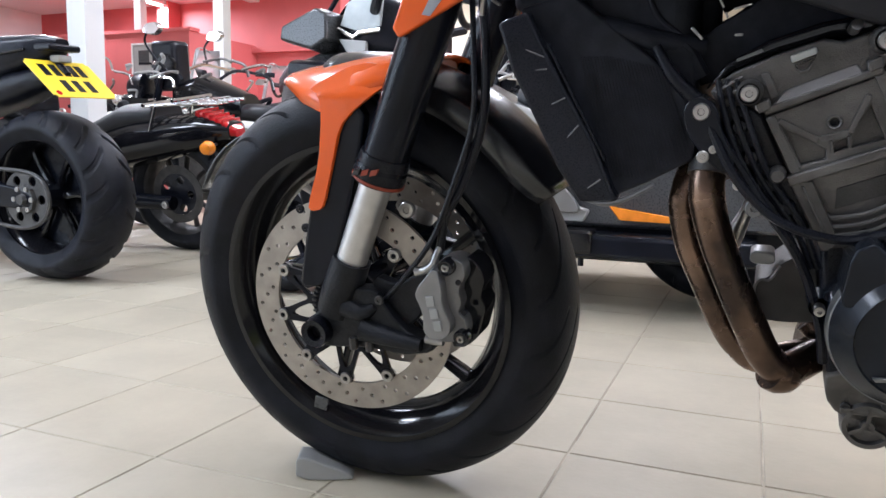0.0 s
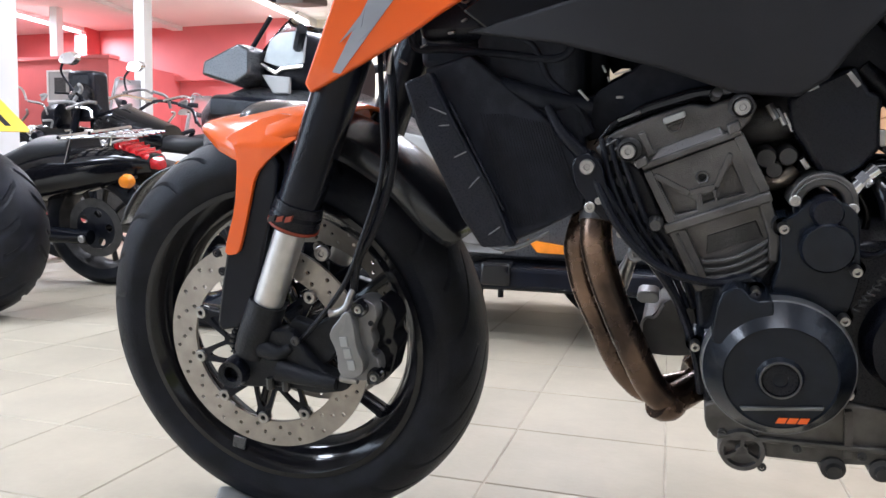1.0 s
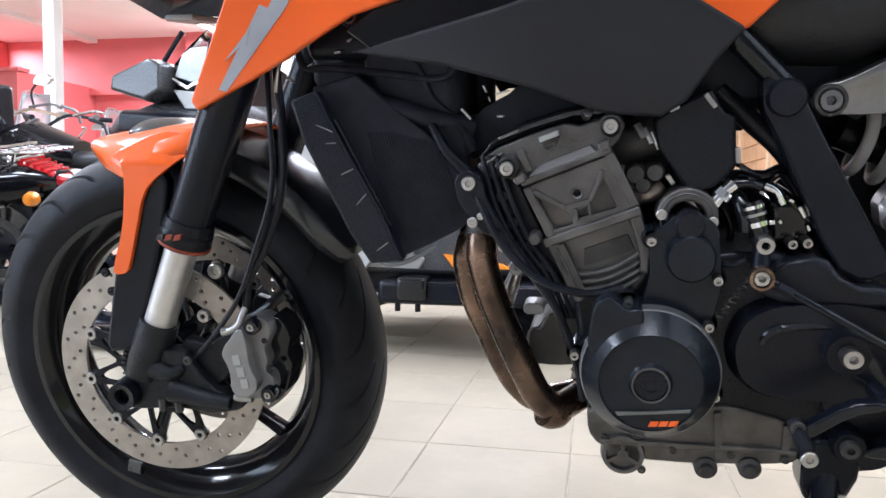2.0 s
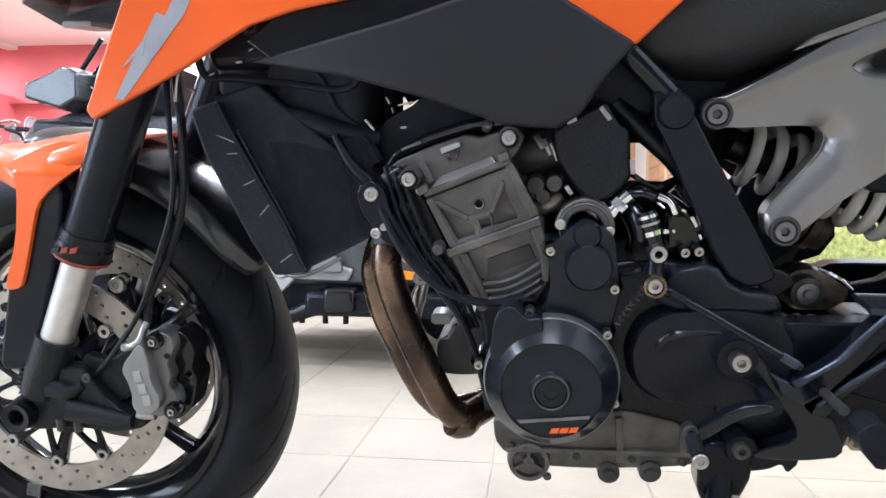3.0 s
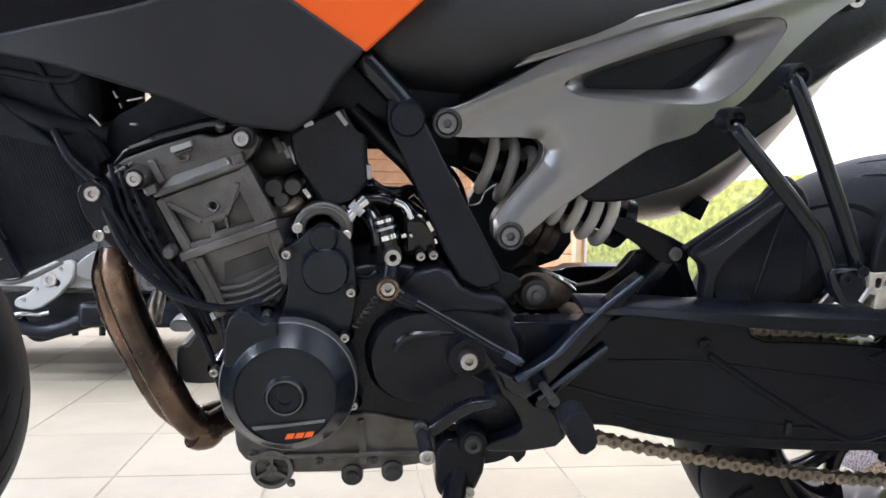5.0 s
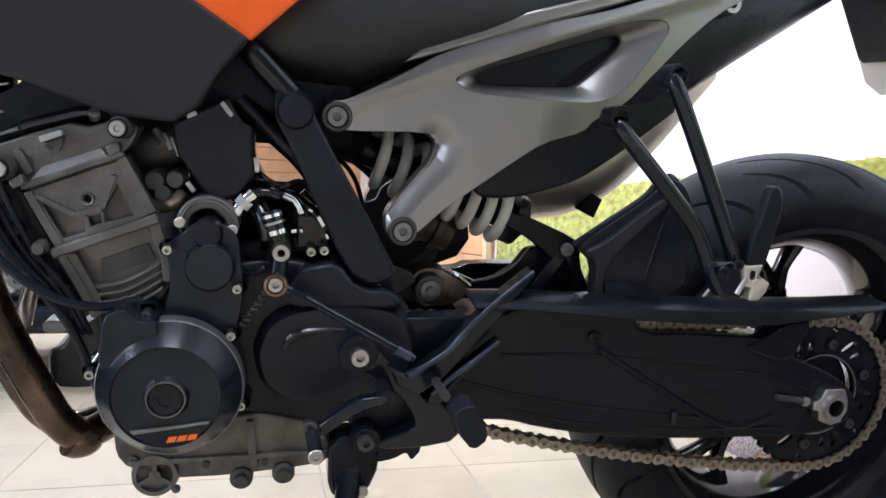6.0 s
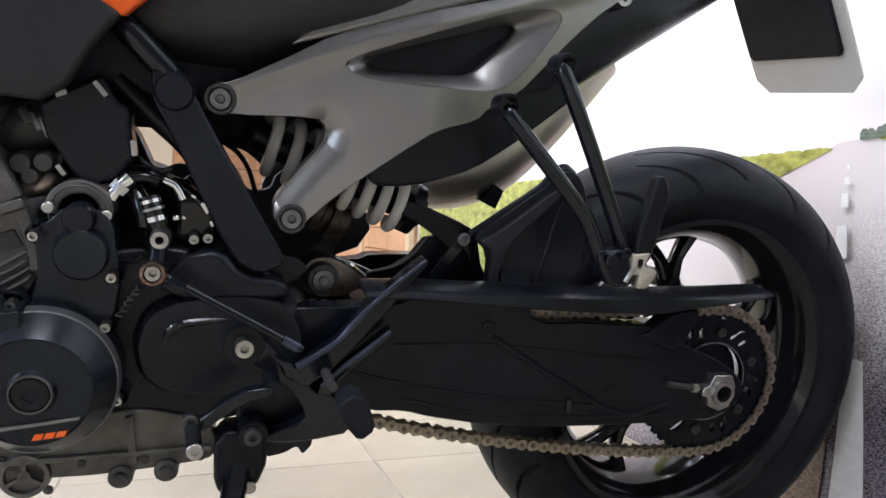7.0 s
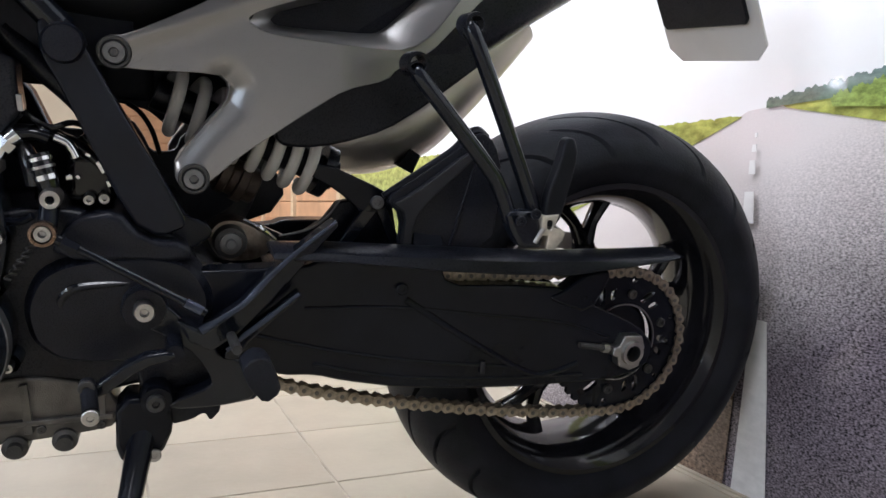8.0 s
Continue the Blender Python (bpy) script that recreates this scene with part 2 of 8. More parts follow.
def curve_points(pts, steps=6):
    """A smooth line through the points."""
    p = [Vector(q) for q in pts]
    p = [2 * p[0] - p[1]] + p + [2 * p[-1] - p[-2]]
    out = []
    for i in range(1, len(p) - 2):
        for s in range(steps):
            t = s / steps
            out.append(0.5 * ((2 * p[i]) + (p[i + 1] - p[i - 1]) * t + (2 * p[i - 1] - 5 * p[i] + 4 * p[i + 1] - p[i + 2]) * t * t + (3 * p[i] - p[i - 1] - 3 * p[i + 1] + p[i + 2]) * t ** 3))
    return out + [p[-2]]


def tube(pts, r, n=12, steps=6, bm=None, flat=1.0):
    """A round bar along a smooth line; r may be a list, one radius a given point."""
    bm = bm or bmesh.new()
    line = curve_points(pts, steps) if steps > 1 else [Vector(q) for q in pts]
    radii = r if isinstance(r, (list, tuple)) else [r] * len(pts)
    up, rings = Vector((0, 1, 0.01)), []
    for i, p in enumerate(line):
        d = (line[min(i + 1, len(line) - 1)] - line[max(i - 1, 0)]).normalized()
        side = up - d * up.dot(d)
        if side.length < 1e-4:
            side = Vector((1, 0, 0)) - d * d.x
        side.normalize()
        up = side
        other = d.cross(side)
        f = i / max(1, len(line) - 1) * (len(radii) - 1)
        k = min(int(f), len(radii) - 2)
        rr = radii[k] + (radii[k + 1] - radii[k]) * (f - k)
        rings.append([bm.verts.new(p + (side * math.cos(2 * math.pi * j / n) * flat + other * math.sin(2 * math.pi * j / n)) * rr) for j in range(n)])
    for a, b in zip(rings, rings[1:]):
        for j in range(n):
            bm.faces.new((a[j], a[(j + 1) % n], b[(j + 1) % n], b[j]))
    bm.faces.new(rings[0])
    bm.faces.new(list(reversed(rings[-1])))
    return bm


def loft(sections, close=False, caps=False, bm=None):
    bm = bm or bmesh.new()
    rings = [[bm.verts.new(p) for p in s] for s in sections]
    n = len(rings[0])
    for a, b in zip(rings, rings[1:]):
        for i in range(n if close else n - 1):
            bm.faces.new((a[i], a[(i + 1) % n], b[(i + 1) % n], b[i]))
    if caps:
        bm.faces.new(list(reversed(rings[0])))
        bm.faces.new(rings[-1])
    return bm


BOLTS = {}


def bolt(name, parent, x, y, z, r, material, label="", deep=None):
    """A round-headed socket bolt that faces the bike's left side."""
    deep = deep or 0.7 * r
    key = (round(r, 4), round(deep, 4), material.name)
    if key not in BOLTS:
        bm = lathe([(r * 0.98, deep), (r, 0.2 * deep), (r * 0.86, 0), (r * 0.42, 0)], n=20)
        lathe([(r * 0.42, 0), (r * 0.38, deep * 0.3), (0, deep * 0.3)], n=6, bm=bm)
        me = bpy.data.meshes.new(name)
        bmesh.ops.recalc_face_normals(bm, faces=bm.faces)
        bm.to_mesh(me)
        bm.free()
        me.materials.append(material)
        me.shade_smooth()
        me.set_sharp_from_angle(angle=radians(35))
        BOLTS[key] = me
    ob = new(name, BOLTS[key])
    ob.parent, ob.location = parent, (x, y, z)
    if label:
        ob["label"] = label
    return ob


def tyre_mesh(R, half, rim_r, n_groove, seed, n=720, deep=0.0075, slant=0.8):
    """A road tyre with slanted grooves cut into its tread."""
    bm = bmesh.new()
    m = 44
    rings = []
    H = R - rim_r
    for j in range(m + 1):
        v = -1 + 2 * j / m
        a = abs(v)
        # crown, shoulder, sidewall, bead
        ang = v * radians(128)
        y = half * math.sin(ang) if abs(ang) < math.pi / 2 else math.copysign(half * (1 - 0.35 * (abs(ang) - math.pi / 2)), v)
        rr = R - H * (1 - math.cos(ang)) * 0.62
        rings.append((v, a, y, max(rim_r, rr)))
    # the columns of the mesh follow the slant of the grooves
    grid = []
    per = n // n_groove
    for v, a, y, rr in rings:
        k = min(max(a - 0.05, 0.0), 0.57) / 0.57
        shear = slant * 0.62 * (k + 0.25 * math.sin(math.pi * k))
        row = []
        for i in range(n):
            j = (i + (per // 2 if v > 0 else 0)) % n
            lo, hi = ((0.05, 0.46), (0.26, 0.62), (0.12, 0.56))[(j // per) % 3]
            cut = deep if j % per in (0, 1, 2) and lo < a < hi else 0.0
            th = 2 * math.pi * i / n - shear
            row.append(bm.verts.new(((rr - cut) * math.cos(th), y, (rr - cut) * math.sin(th))))
        grid.append(row)
    for r, s in zip(grid, grid[1:]):
        for i in range(n):
            bm.faces.new((r[i], r[(i + 1) % n], s[(i + 1) % n], s[i]))
    return bm

# ---- the room ----
DARKWALL = mat("dark_wall_paint", (0.10, 0.10, 0.105), 0.6, vary=0.05, scale=2, bump=0.05, bump_scale=60)
X0, Y0, PITCH = 0.255, 0.184, 0.303
WEST, EAST, SOUTH, NORTH, TOP = -10.0, 1.80, -2.1, 7.7, 2.6


def slab(name, x0, x1, y0, y1, z0, z1, material, label, category):
    ob = part(name, box(x0, x1, y0, y1, z0, z1), material, None, smooth=0)
    return tagged(ob, label, category, kind="structure")


floor = slab("floor", WEST, EAST, SOUTH, NORTH, -0.12, -0.0018, GROUT, "beige ceramic floor tiles with thin grey grout joints", "floor")
slab("ceiling", WEST, EAST + 0.1, SOUTH - 0.1, NORTH + 0.1, TOP, TOP + 0.1, CEILING, "plain off-white painted showroom ceiling", "ceiling")
slab("wall_north", WEST, -4.2, NORTH, NORTH + 0.12, 0, TOP, RED, "bright red painted showroom wall", "wall")
slab("wall_north_cream", -4.2, 0.55, NORTH, NORTH + 0.12, 0, TOP, CREAM, "cream painted showroom wall beyond the red one", "wall")
slab("wall_pier_end", -4.46, -4.2, NORTH - 0.2, NORTH, 0, TOP, RED, "red painted pier at the end of the red wall", "pier")
slab("trim_post_end", -4.05, -3.85, NORTH - 0.2, NORTH, 0, TOP, WHITE, "white painted post on the cream wall", "post")
slab("wall_west", WEST - 0.12, WEST, SOUTH, NORTH, 0, TOP, WHITE, "plain white painted showroom wall", "wall")
slab("wall_east", EAST, EAST + 0.1, SOUTH, NORTH, 0, TOP, WHITE, "white painted partition wall behind the printed mural", "wall")
# unseen south wall with the shop window opening
slab("wall_south_low", WEST, EAST, SOUTH - 0.1, SOUTH, 0, 0.35, WHITE, "white painted wall under the shop window", "wall")
slab("wall_south_high", WEST, EAST, SOUTH - 0.1, SOUTH, 2.4, TOP, WHITE, "white painted wall over the shop window", "wall")
slab("wall_south_left", WEST, -5.8, SOUTH - 0.1, SOUTH, 0.35, 2.4, WHITE, "white painted wall beside the shop window", "wall")
# set close and dark so the bike's black parts reflect little light
slab("wall_south_right", -2.2, EAST, SOUTH - 0.1, SOUTH, 0.35, 2.4, DARKWALL, "added unseen dark grey wall beside the shop window", "wall")
pane = part("window_1", box(-5.8, -2.2, SOUTH - 0.06, SOUTH - 0.05, 0.35, 2.4), CLEAR, None, smooth=0)
pane.visible_shadow = False
tagged(pane, "large clear shop window pane", "window", kind="structure")

# red ledge and booth along the north wall
slab("trim_ledge", -6.7, -4.46, NORTH - 0.12, NORTH, 1.86, 1.94, RED, "red painted ledge along the wall", "ledge")
slab("wall_booth", WEST, -5.9, 6.35, 6.45, 0, 1.96, RED, "red painted office booth partition", "partition")
slab("wall_booth_side", -6.0, -5.9, 6.45, NORTH, 0, 1.96, RED, "red painted side of the office booth", "partition")
slab("trim_booth_cap", WEST, -5.86, 6.32, 6.5, 1.96, 2.0, RED, "red capping rail on the booth", "trim")
slab("wall_pier", -7.42, -7.22, NORTH - 0.25, NORTH, 0, TOP, RED, "red painted wall pier up to the ceiling", "pier")
slab("trim_post", -6.77, -6.66, 6.36, 6.46, 2.0, TOP, WHITE, "white post above the booth", "post")
slab("ceiling_beam", -6.0, -5.85, SOUTH, NORTH, TOP - 0.05, TOP, CEILING, "shallow off-white ceiling batten", "ceiling")


def column(x, y, w, label):
    bm = box(x - w / 2, x + w / 2, y - w / 2, y + w / 2, 0, TOP)
    ob = part("column", bm, WHITE, None, smooth=0, bevel=0.006)
    return tagged(ob, label, "column", kind="structure")


column(-2.926, 2.117, 0.133, "square white painted steel column beside the parked bikes")
column(-3.96, 4.555, 0.11, "square white painted column in front of the red wall")

poster = thing("poster", pose(-6.62, 6.345, 1.645), "pale framed poster on the red booth", "poster")
part("frame", plate([(-0.18, -0.19), (0.18, -0.19), (0.18, 0.19), (-0.18, 0.19)], -0.020, 0.0, [[(-0.16, -0.17), (0.16, -0.17), (0.16, 0.17), (-0.16, 0.17)]]), WHITE, poster, smooth=0)
part("print", box(-0.16, 0.16, -0.010, -0.004, -0.17, 0.17), LIGHTGREY, poster, "pale grey print", smooth=0)
part("print_block", box(-0.07, 0.10, -0.013, -0.009, -0.08, 0.10), GREYBODY, poster, "dark picture block", smooth=0)


def ceiling_light(x, y, length, turn, watts):
    ob = thing("ceiling_light", pose(x, y, TOP, 0, 0, turn), "white fluorescent batten light on the ceiling", "ceiling light", "ceiling lights")
    part("housing", box(-length / 2, length / 2, -0.05, 0.05, -0.05, 0), WHITE, ob, smooth=0, bevel=0.006)
    part("tube", lathe([(0, -length / 2 + 0.03), (0.016, -length / 2 + 0.03), (0.016, length / 2 - 0.03), (0, length / 2 - 0.03)], (0, 0, -0.072), 12, "x"), TUBEGLOW, ob, "lit white fluorescent tube")
    lamp = area_lamp("light_source", pose(0, 0, -0.095), length, 0.05, watts, (0.90, 0.93, 1.0))
    lamp.parent = ob
    return ob


# the last batten is unseen, added to brighten the mudguard ridge
for lx, ly, lw in ((-7.3, 6.7, 130), (-3.9, 6.9, 150), (-4.6, 2.8, 100), (-1.6, 3.6, 60), (0.0, 2.95, 62)):
    ceiling_light(lx, ly, 1.5, 90, lw)


def fill_panel(x, y, watts):
    ob = thing("ceiling_panel_light", pose(x, y, TOP), "added unseen daylight-white ceiling panel for fill light", "ceiling light", "ceiling lights")
    part("frame", plate([(-0.42, -0.32), (0.42, -0.32), (0.42, 0.32), (-0.42, 0.32)], 0, 0.03, [[(-0.40, -0.30), (0.40, -0.30), (0.40, 0.30), (-0.40, 0.30)]]), WHITE, ob, smooth=0).rotation_euler = (radians(-90), 0, 0)
    part("diffuser", box(-0.40, 0.40, -0.30, 0.30, -0.012, -0.004), TUBEGLOW, ob, "lit white diffuser", smooth=0)
    lamp = area_lamp("light_source", pose(0, 0, -0.035), 0.8, 0.6, watts, (0.80, 0.90, 1.0))
    lamp.parent = ob
    return ob


# unseen panels, added for highlights and fill on the bike's near side
fill_panel(-2.75, -1.05, 62)
fill_panel(-2.1, 0.5, 40)
# another unseen batten, added above the bike for the mudguard's sheen
ceiling_light(0.62, 0.80, 1.8, 90, 5)
fill_panel(0.60, -1.30, 12)

# unseen fill light added over the mural, tilted towards the print to brighten it
washer = thing("wall_washer_light", pose(0.85, 0.75, TOP), "added unseen tilted fill light over the mural", "ceiling light", "ceiling lights")
part("bracket", box(-0.02, 0.02, -0.30, 0.30, -0.06, 0), WHITE, washer, smooth=0, bevel=0.004)
part("housing", box(-0.075, 0.075, -0.55, 0.55, -0.02, 0.02, m=pose(0, 0, -0.08, 0, -72, 0)), WHITE, washer, smooth=0, bevel=0.006)
part("diffuser", box(-0.065, 0.065, -0.54, 0.54, -0.026, -0.021, m=pose(0, 0, -0.08, 0, -72, 0)), TUBEGLOW, washer, "lit white diffuser", smooth=0)
lamp = area_lamp("light_source", pose(0, 0, -0.08, 0, -72, 0) @ pose(0, 0, -0.035), 0.13, 1.08, 49, (0.92, 0.94, 1.0))
lamp.parent = washer

# ---- printed mural on the east wall ----


def print_mat(name, low, high, z0, z1, grain, amount, rough=0.07, fade=0.25, skew=0.0):
    """Print whose colours run from low to high over the sheet's height, with photographic speckle. skew tilts that run
    sideways.
    """
    m = mat(name, high, rough)
    n, l = m.node_tree.nodes, m.node_tree.links
    b = n["Principled BSDF"]
    l.remove(b.inputs["Roughness"].links[0])
    b.inputs["Roughness"].default_value = rough
    tc = n.new("ShaderNodeTexCoord")
    sep = n.new("ShaderNodeSeparateXYZ")
    l.new(tc.outputs["Object"], sep.inputs[0])
    rng = n.new("ShaderNodeMapRange")
    rng.inputs[1].default_value, rng.inputs[2].default_value = z0, z1
    slope = n.new("ShaderNodeMath")
    slope.operation = "MULTIPLY_ADD"
    l.new(sep.outputs["Y"], slope.inputs[0])
    slope.inputs[1].default_value = skew
    l.new(sep.outputs["Z"], slope.inputs[2])
    l.new(slope.outputs[0], rng.inputs[0])
    ramp = n.new("ShaderNodeValToRGB")
    ramp.color_ramp.elements[0].color, ramp.color_ramp.elements[1].color = (*low, 1), (*high, 1)
    l.new(rng.outputs[0], ramp.inputs[0])
    sp = n.new("ShaderNodeTexNoise")
    sp.inputs["Scale"].default_value, sp.inputs["Detail"].default_value, sp.inputs["Roughness"].default_value = grain, 6, 0.65
    wide = n.new("ShaderNodeMapping")
    wide.inputs["Scale"].default_value = (1.0, 0.62, 1.15)
    l.new(tc.outputs["Object"], wide.inputs["Vector"])
    l.new(wide.outputs["Vector"], sp.inputs["Vector"])
    r2 = n.new("ShaderNodeMapRange")
    r2.inputs[1].default_value, r2.inputs[2].default_value = 0.3, 0.7
    r2.inputs[3].default_value, r2.inputs[4].default_value = 1 - amount, 1 + amount
    l.new(sp.outputs["Fac"], r2.inputs[0])
    calm = n.new("ShaderNodeMapRange")
    calm.inputs[3].default_value, calm.inputs[4].default_value = 1.0, fade
    l.new(rng.outputs[0], calm.inputs[0])
    away = n.new("ShaderNodeMath")
    away.operation = "SUBTRACT"
    l.new(r2.outputs[0], away.inputs[0])
    away.inputs[1].default_value = 1.0
    back = n.new("ShaderNodeMath")
    back.operation = "MULTIPLY_ADD"
    l.new(away.outputs[0], back.inputs[0])
    l.new(calm.outputs[0], back.inputs[1])
    back.inputs[2].default_value = 1.0
    mul = n.new("ShaderNodeVectorMath")
    mul.operation = "SCALE"
    l.new(ramp.outputs[0], mul.inputs[0])
    l.new(back.outputs[0], mul.inputs["Scale"])
    l.new(mul.outputs[0], b.inputs["Base Color"])
    return m


SKY_P = print_mat("print_sky", (0.92, 0.92, 0.91), (0.86, 0.90, 0.94), 0.66, 1.6, 3, 0.03)
GRASS_P = print_mat("print_grass", (0.15, 0.21, 0.055), (0.42, 0.44, 0.11), 0.2, 0.66, 38, 0.75, fade=0.75)
# the road's skew paints glare into the print, paler towards the left
ROAD_P = print_mat("print_road", (0.150, 0.128, 0.150), (0.76, 0.71, 0.69), 0.16, 0.50, 340, 1.40, fade=0.02, skew=0.42)
TREE_P = print_mat("print_trees", (0.17, 0.25, 0.13), (0.15, 0.21, 0.22), 0.62, 0.70, 110, 0.6)
BUSH_P = print_mat("print_bush", (0.30, 0.38, 0.09), (0.20, 0.30, 0.10), 0.62, 0.72, 120, 0.7)
LINE_P = print_mat("print_line", (0.66, 0.65, 0.64), (0.88, 0.87, 0.85), 0.0, 0.4, 60, 0.12)
VERGE_P = print_mat("print_verge", (0.17, 0.12, 0.085), (0.22, 0.16, 0.11), 0.0, 0.5, 190, 1.0)

mural = thing("mural", Matrix(), "printed wall mural of an open country road under a pale sky", "mural")


def sheet(name, pts, layer, material, label=""):
    """A flat printed area on the wall, in y and z."""
    x = EAST - 0.004 - 0.0015 * layer
    bm = plate(pts, 0.0, 0.001)
    bmesh.ops.transform(bm, matrix=Matrix(((0, 1, 0, x - 0.001), (1, 0, 0, 0), (0, 0, 1, 0), (0, 0, 0, 1))), verts=bm.verts)
    return part(name, bm, material, mural, label, smooth=0)


def ragged(y0, z0, y1, z1, n, rough, seed):
    """A line of uneven tops between two points."""
    rng = random.Random(seed)
    return [(y0 + (y1 - y0) * i / n, z0 + (z1 - z0) * i / n + rough * (0.45 * abs(math.sin(0.21 * i + seed)) + 0.30 * abs(math.sin(0.57 * i)) + rng.uniform(0, 0.3))) for i in range(n + 1)]


sheet("sky_print", [(-2.05, 0.60), (2.30, 0.60), (2.30, 2.45), (-2.05, 2.45)], 0, SKY_P, "overcast white printed sky")
sheet("road_print", [(-2.05, 0.002), (2.30, 0.002), (2.30, 0.60), (0.043, 0.60), (-0.09, 0.652), (-0.17, 0.655), (-0.40, 0.600), (-2.05, 0.55)], 1, ROAD_P, "grey asphalt road print with coarse speckle and painted glare")
sheet("left_field_print", [(-0.075, 0.642), (0.04, 0.603), (0.30, 0.515), (0.50, 0.455), (2.10, 0.002), (2.28, 0.002)] + ragged(2.28, 0.660, -0.075, 0.642, 600, 0.006, 3), 2, GRASS_P, "bright green field print")
sheet("right_field_print", ragged(-0.15, 0.655, -1.2, 0.66, 14, 0.006, 5) + [(-2.05, 0.62), (-2.05, 0.20), (-0.40, 0.596), (-0.17, 0.648)], 2, GRASS_P, "green verge print")
sheet("tree_line_print", [(-0.13, 0.652)] + ragged(-0.13, 0.658, -1.2, 0.760, 420, 0.012, 7) + [(-1.2, 0.66)], 3, TREE_P, "dark distant tree line print")
sheet("bush_print", [(-0.255, 0.640)] + ragged(-0.25, 0.648, -1.0, 0.780, 380, 0.014, 9) + [(-1.0, 0.56)], 4, BUSH_P, "leafy green roadside bush print")
sheet("verge_print", [(-0.068, 0.004), (-0.112, 0.40), (-0.09, 0.44), (0.02, 0.30), (0.40, 0.004)], 3, VERGE_P, "brown gravel print beside the line")
sheet("road_line_print", [(-0.164, 0.004), (-0.158, 0.180), (-0.151, 0.303), (-0.119, 0.305), (-0.105, 0.150), (-0.090, 0.004)], 4, LINE_P, "white road line print")
for y, w, z0, z1 in ((-0.104, 0.012, 0.463, 0.516), (-0.108, 0.007, 0.545, 0.568), (-0.111, 0.005, 0.582, 0.594), (-0.114, 0.003, 0.606, 0.613)):
    sheet("dash_print", [(y - w, z0), (y - w * 0.8, z1), (y + w * 0.8, z1), (y + w, z0)], 5, LINE_P)
slab("skirting", EAST - 0.018, EAST - 0.0085, SOUTH, 2.3, 0.0, 0.004, TILE, "thin pale tile edge along the mural's foot", "trim")

# timber boarding north of the mural
boards = tagged(part("timber_boarding", box(EAST - 0.02, EAST - 0.001, 2.34, 6.6, 0, 2.3), WOOD, None, smooth=0), "pale orange timber boarding on the wall", "boarding", kind="structure")
bm_board = box(-0.006, 0.006, 0.02, 0.98, 0, 0.115)
bmesh.ops.bevel(bm_board, geom=bm_board.edges[:], offset=0.003, segments=1, affect="EDGES")
me_board = bpy.data.meshes.new("board")
bm_board.to_mesh(me_board)
bm_board.free()
me_board.materials.append(WOOD)
for bay in range(4):
    for k in range(18):
        ob = new("board", me_board)
        ob.parent, ob.location = boards, (EAST - 0.027, 2.36 + 1.04 * bay, 0.02 + 0.12 * k)
PALEWOOD = mat("planed_pine", (0.66, 0.50, 0.32), 0.5, vary=0.1, scale=6, bump=0.1, bump_scale=80)
for k in range(5):
    part("batten", box(EAST - 0.05, EAST - 0.02, 2.32 + 1.04 * k, 2.38 + 1.04 * k, 0, 2.3), PALEWOOD, boards, "pale planed batten", smooth=0, bevel=0.004)

wall_timber = slab("wall_north_timber", 0.55, EAST + 0.1, NORTH, NORTH + 0.12, 0, TOP, WOOD, "pale orange timber boarded end of the showroom wall", "wall")
bm = box(0.57, EAST - 0.06, -0.018, -0.004, 0.006, 0.134)
bmesh.ops.bevel(bm, geom=bm.edges[:], offset=0.004, segments=1, affect="EDGES")
me_plank = bpy.data.meshes.new("plank")
bm.to_mesh(me_plank)
bm.free()
me_plank.materials.append(WOOD)
for k in range(18):
    ob = new("plank", me_plank)
    ob.parent, ob.location = wall_timber, (0, NORTH, 0.14 * k)

# ---- the motorcycle ----
BIKE = Matrix.Translation((0, 0.004, 0)) @ pose(0, 0, 0, 0, 0, -1.2) @ pose(0, 0, 0, 9.5)
bike = thing("motorcycle", BIKE, "orange and black naked motorcycle with silver subframe on its side stand", "motorcycle")
FX, FZ, RX, RZ = 0.010, 0.302, 1.475, 0.316


def shifted(bm, x, y, z):
    bmesh.ops.translate(bm, verts=bm.verts[:], vec=(x, y, z))
    return bm


def bar(p, q, y, w, h, bm=None):
    """A straight rib on a left-hand face, from p to q in x and z."""
    dx, dz = q[0] - p[0], q[1] - p[1]
    d = math.hypot(dx, dz)
    nx, nz = -dz / d * w / 2, dx / d * w / 2
    return plate([(p[0] + nx, p[1] + nz), (q[0] + nx, q[1] + nz), (q[0] - nx, q[1] - nz), (p[0] - nx, p[1] - nz)], y - h, y + 0.004, bm=bm)


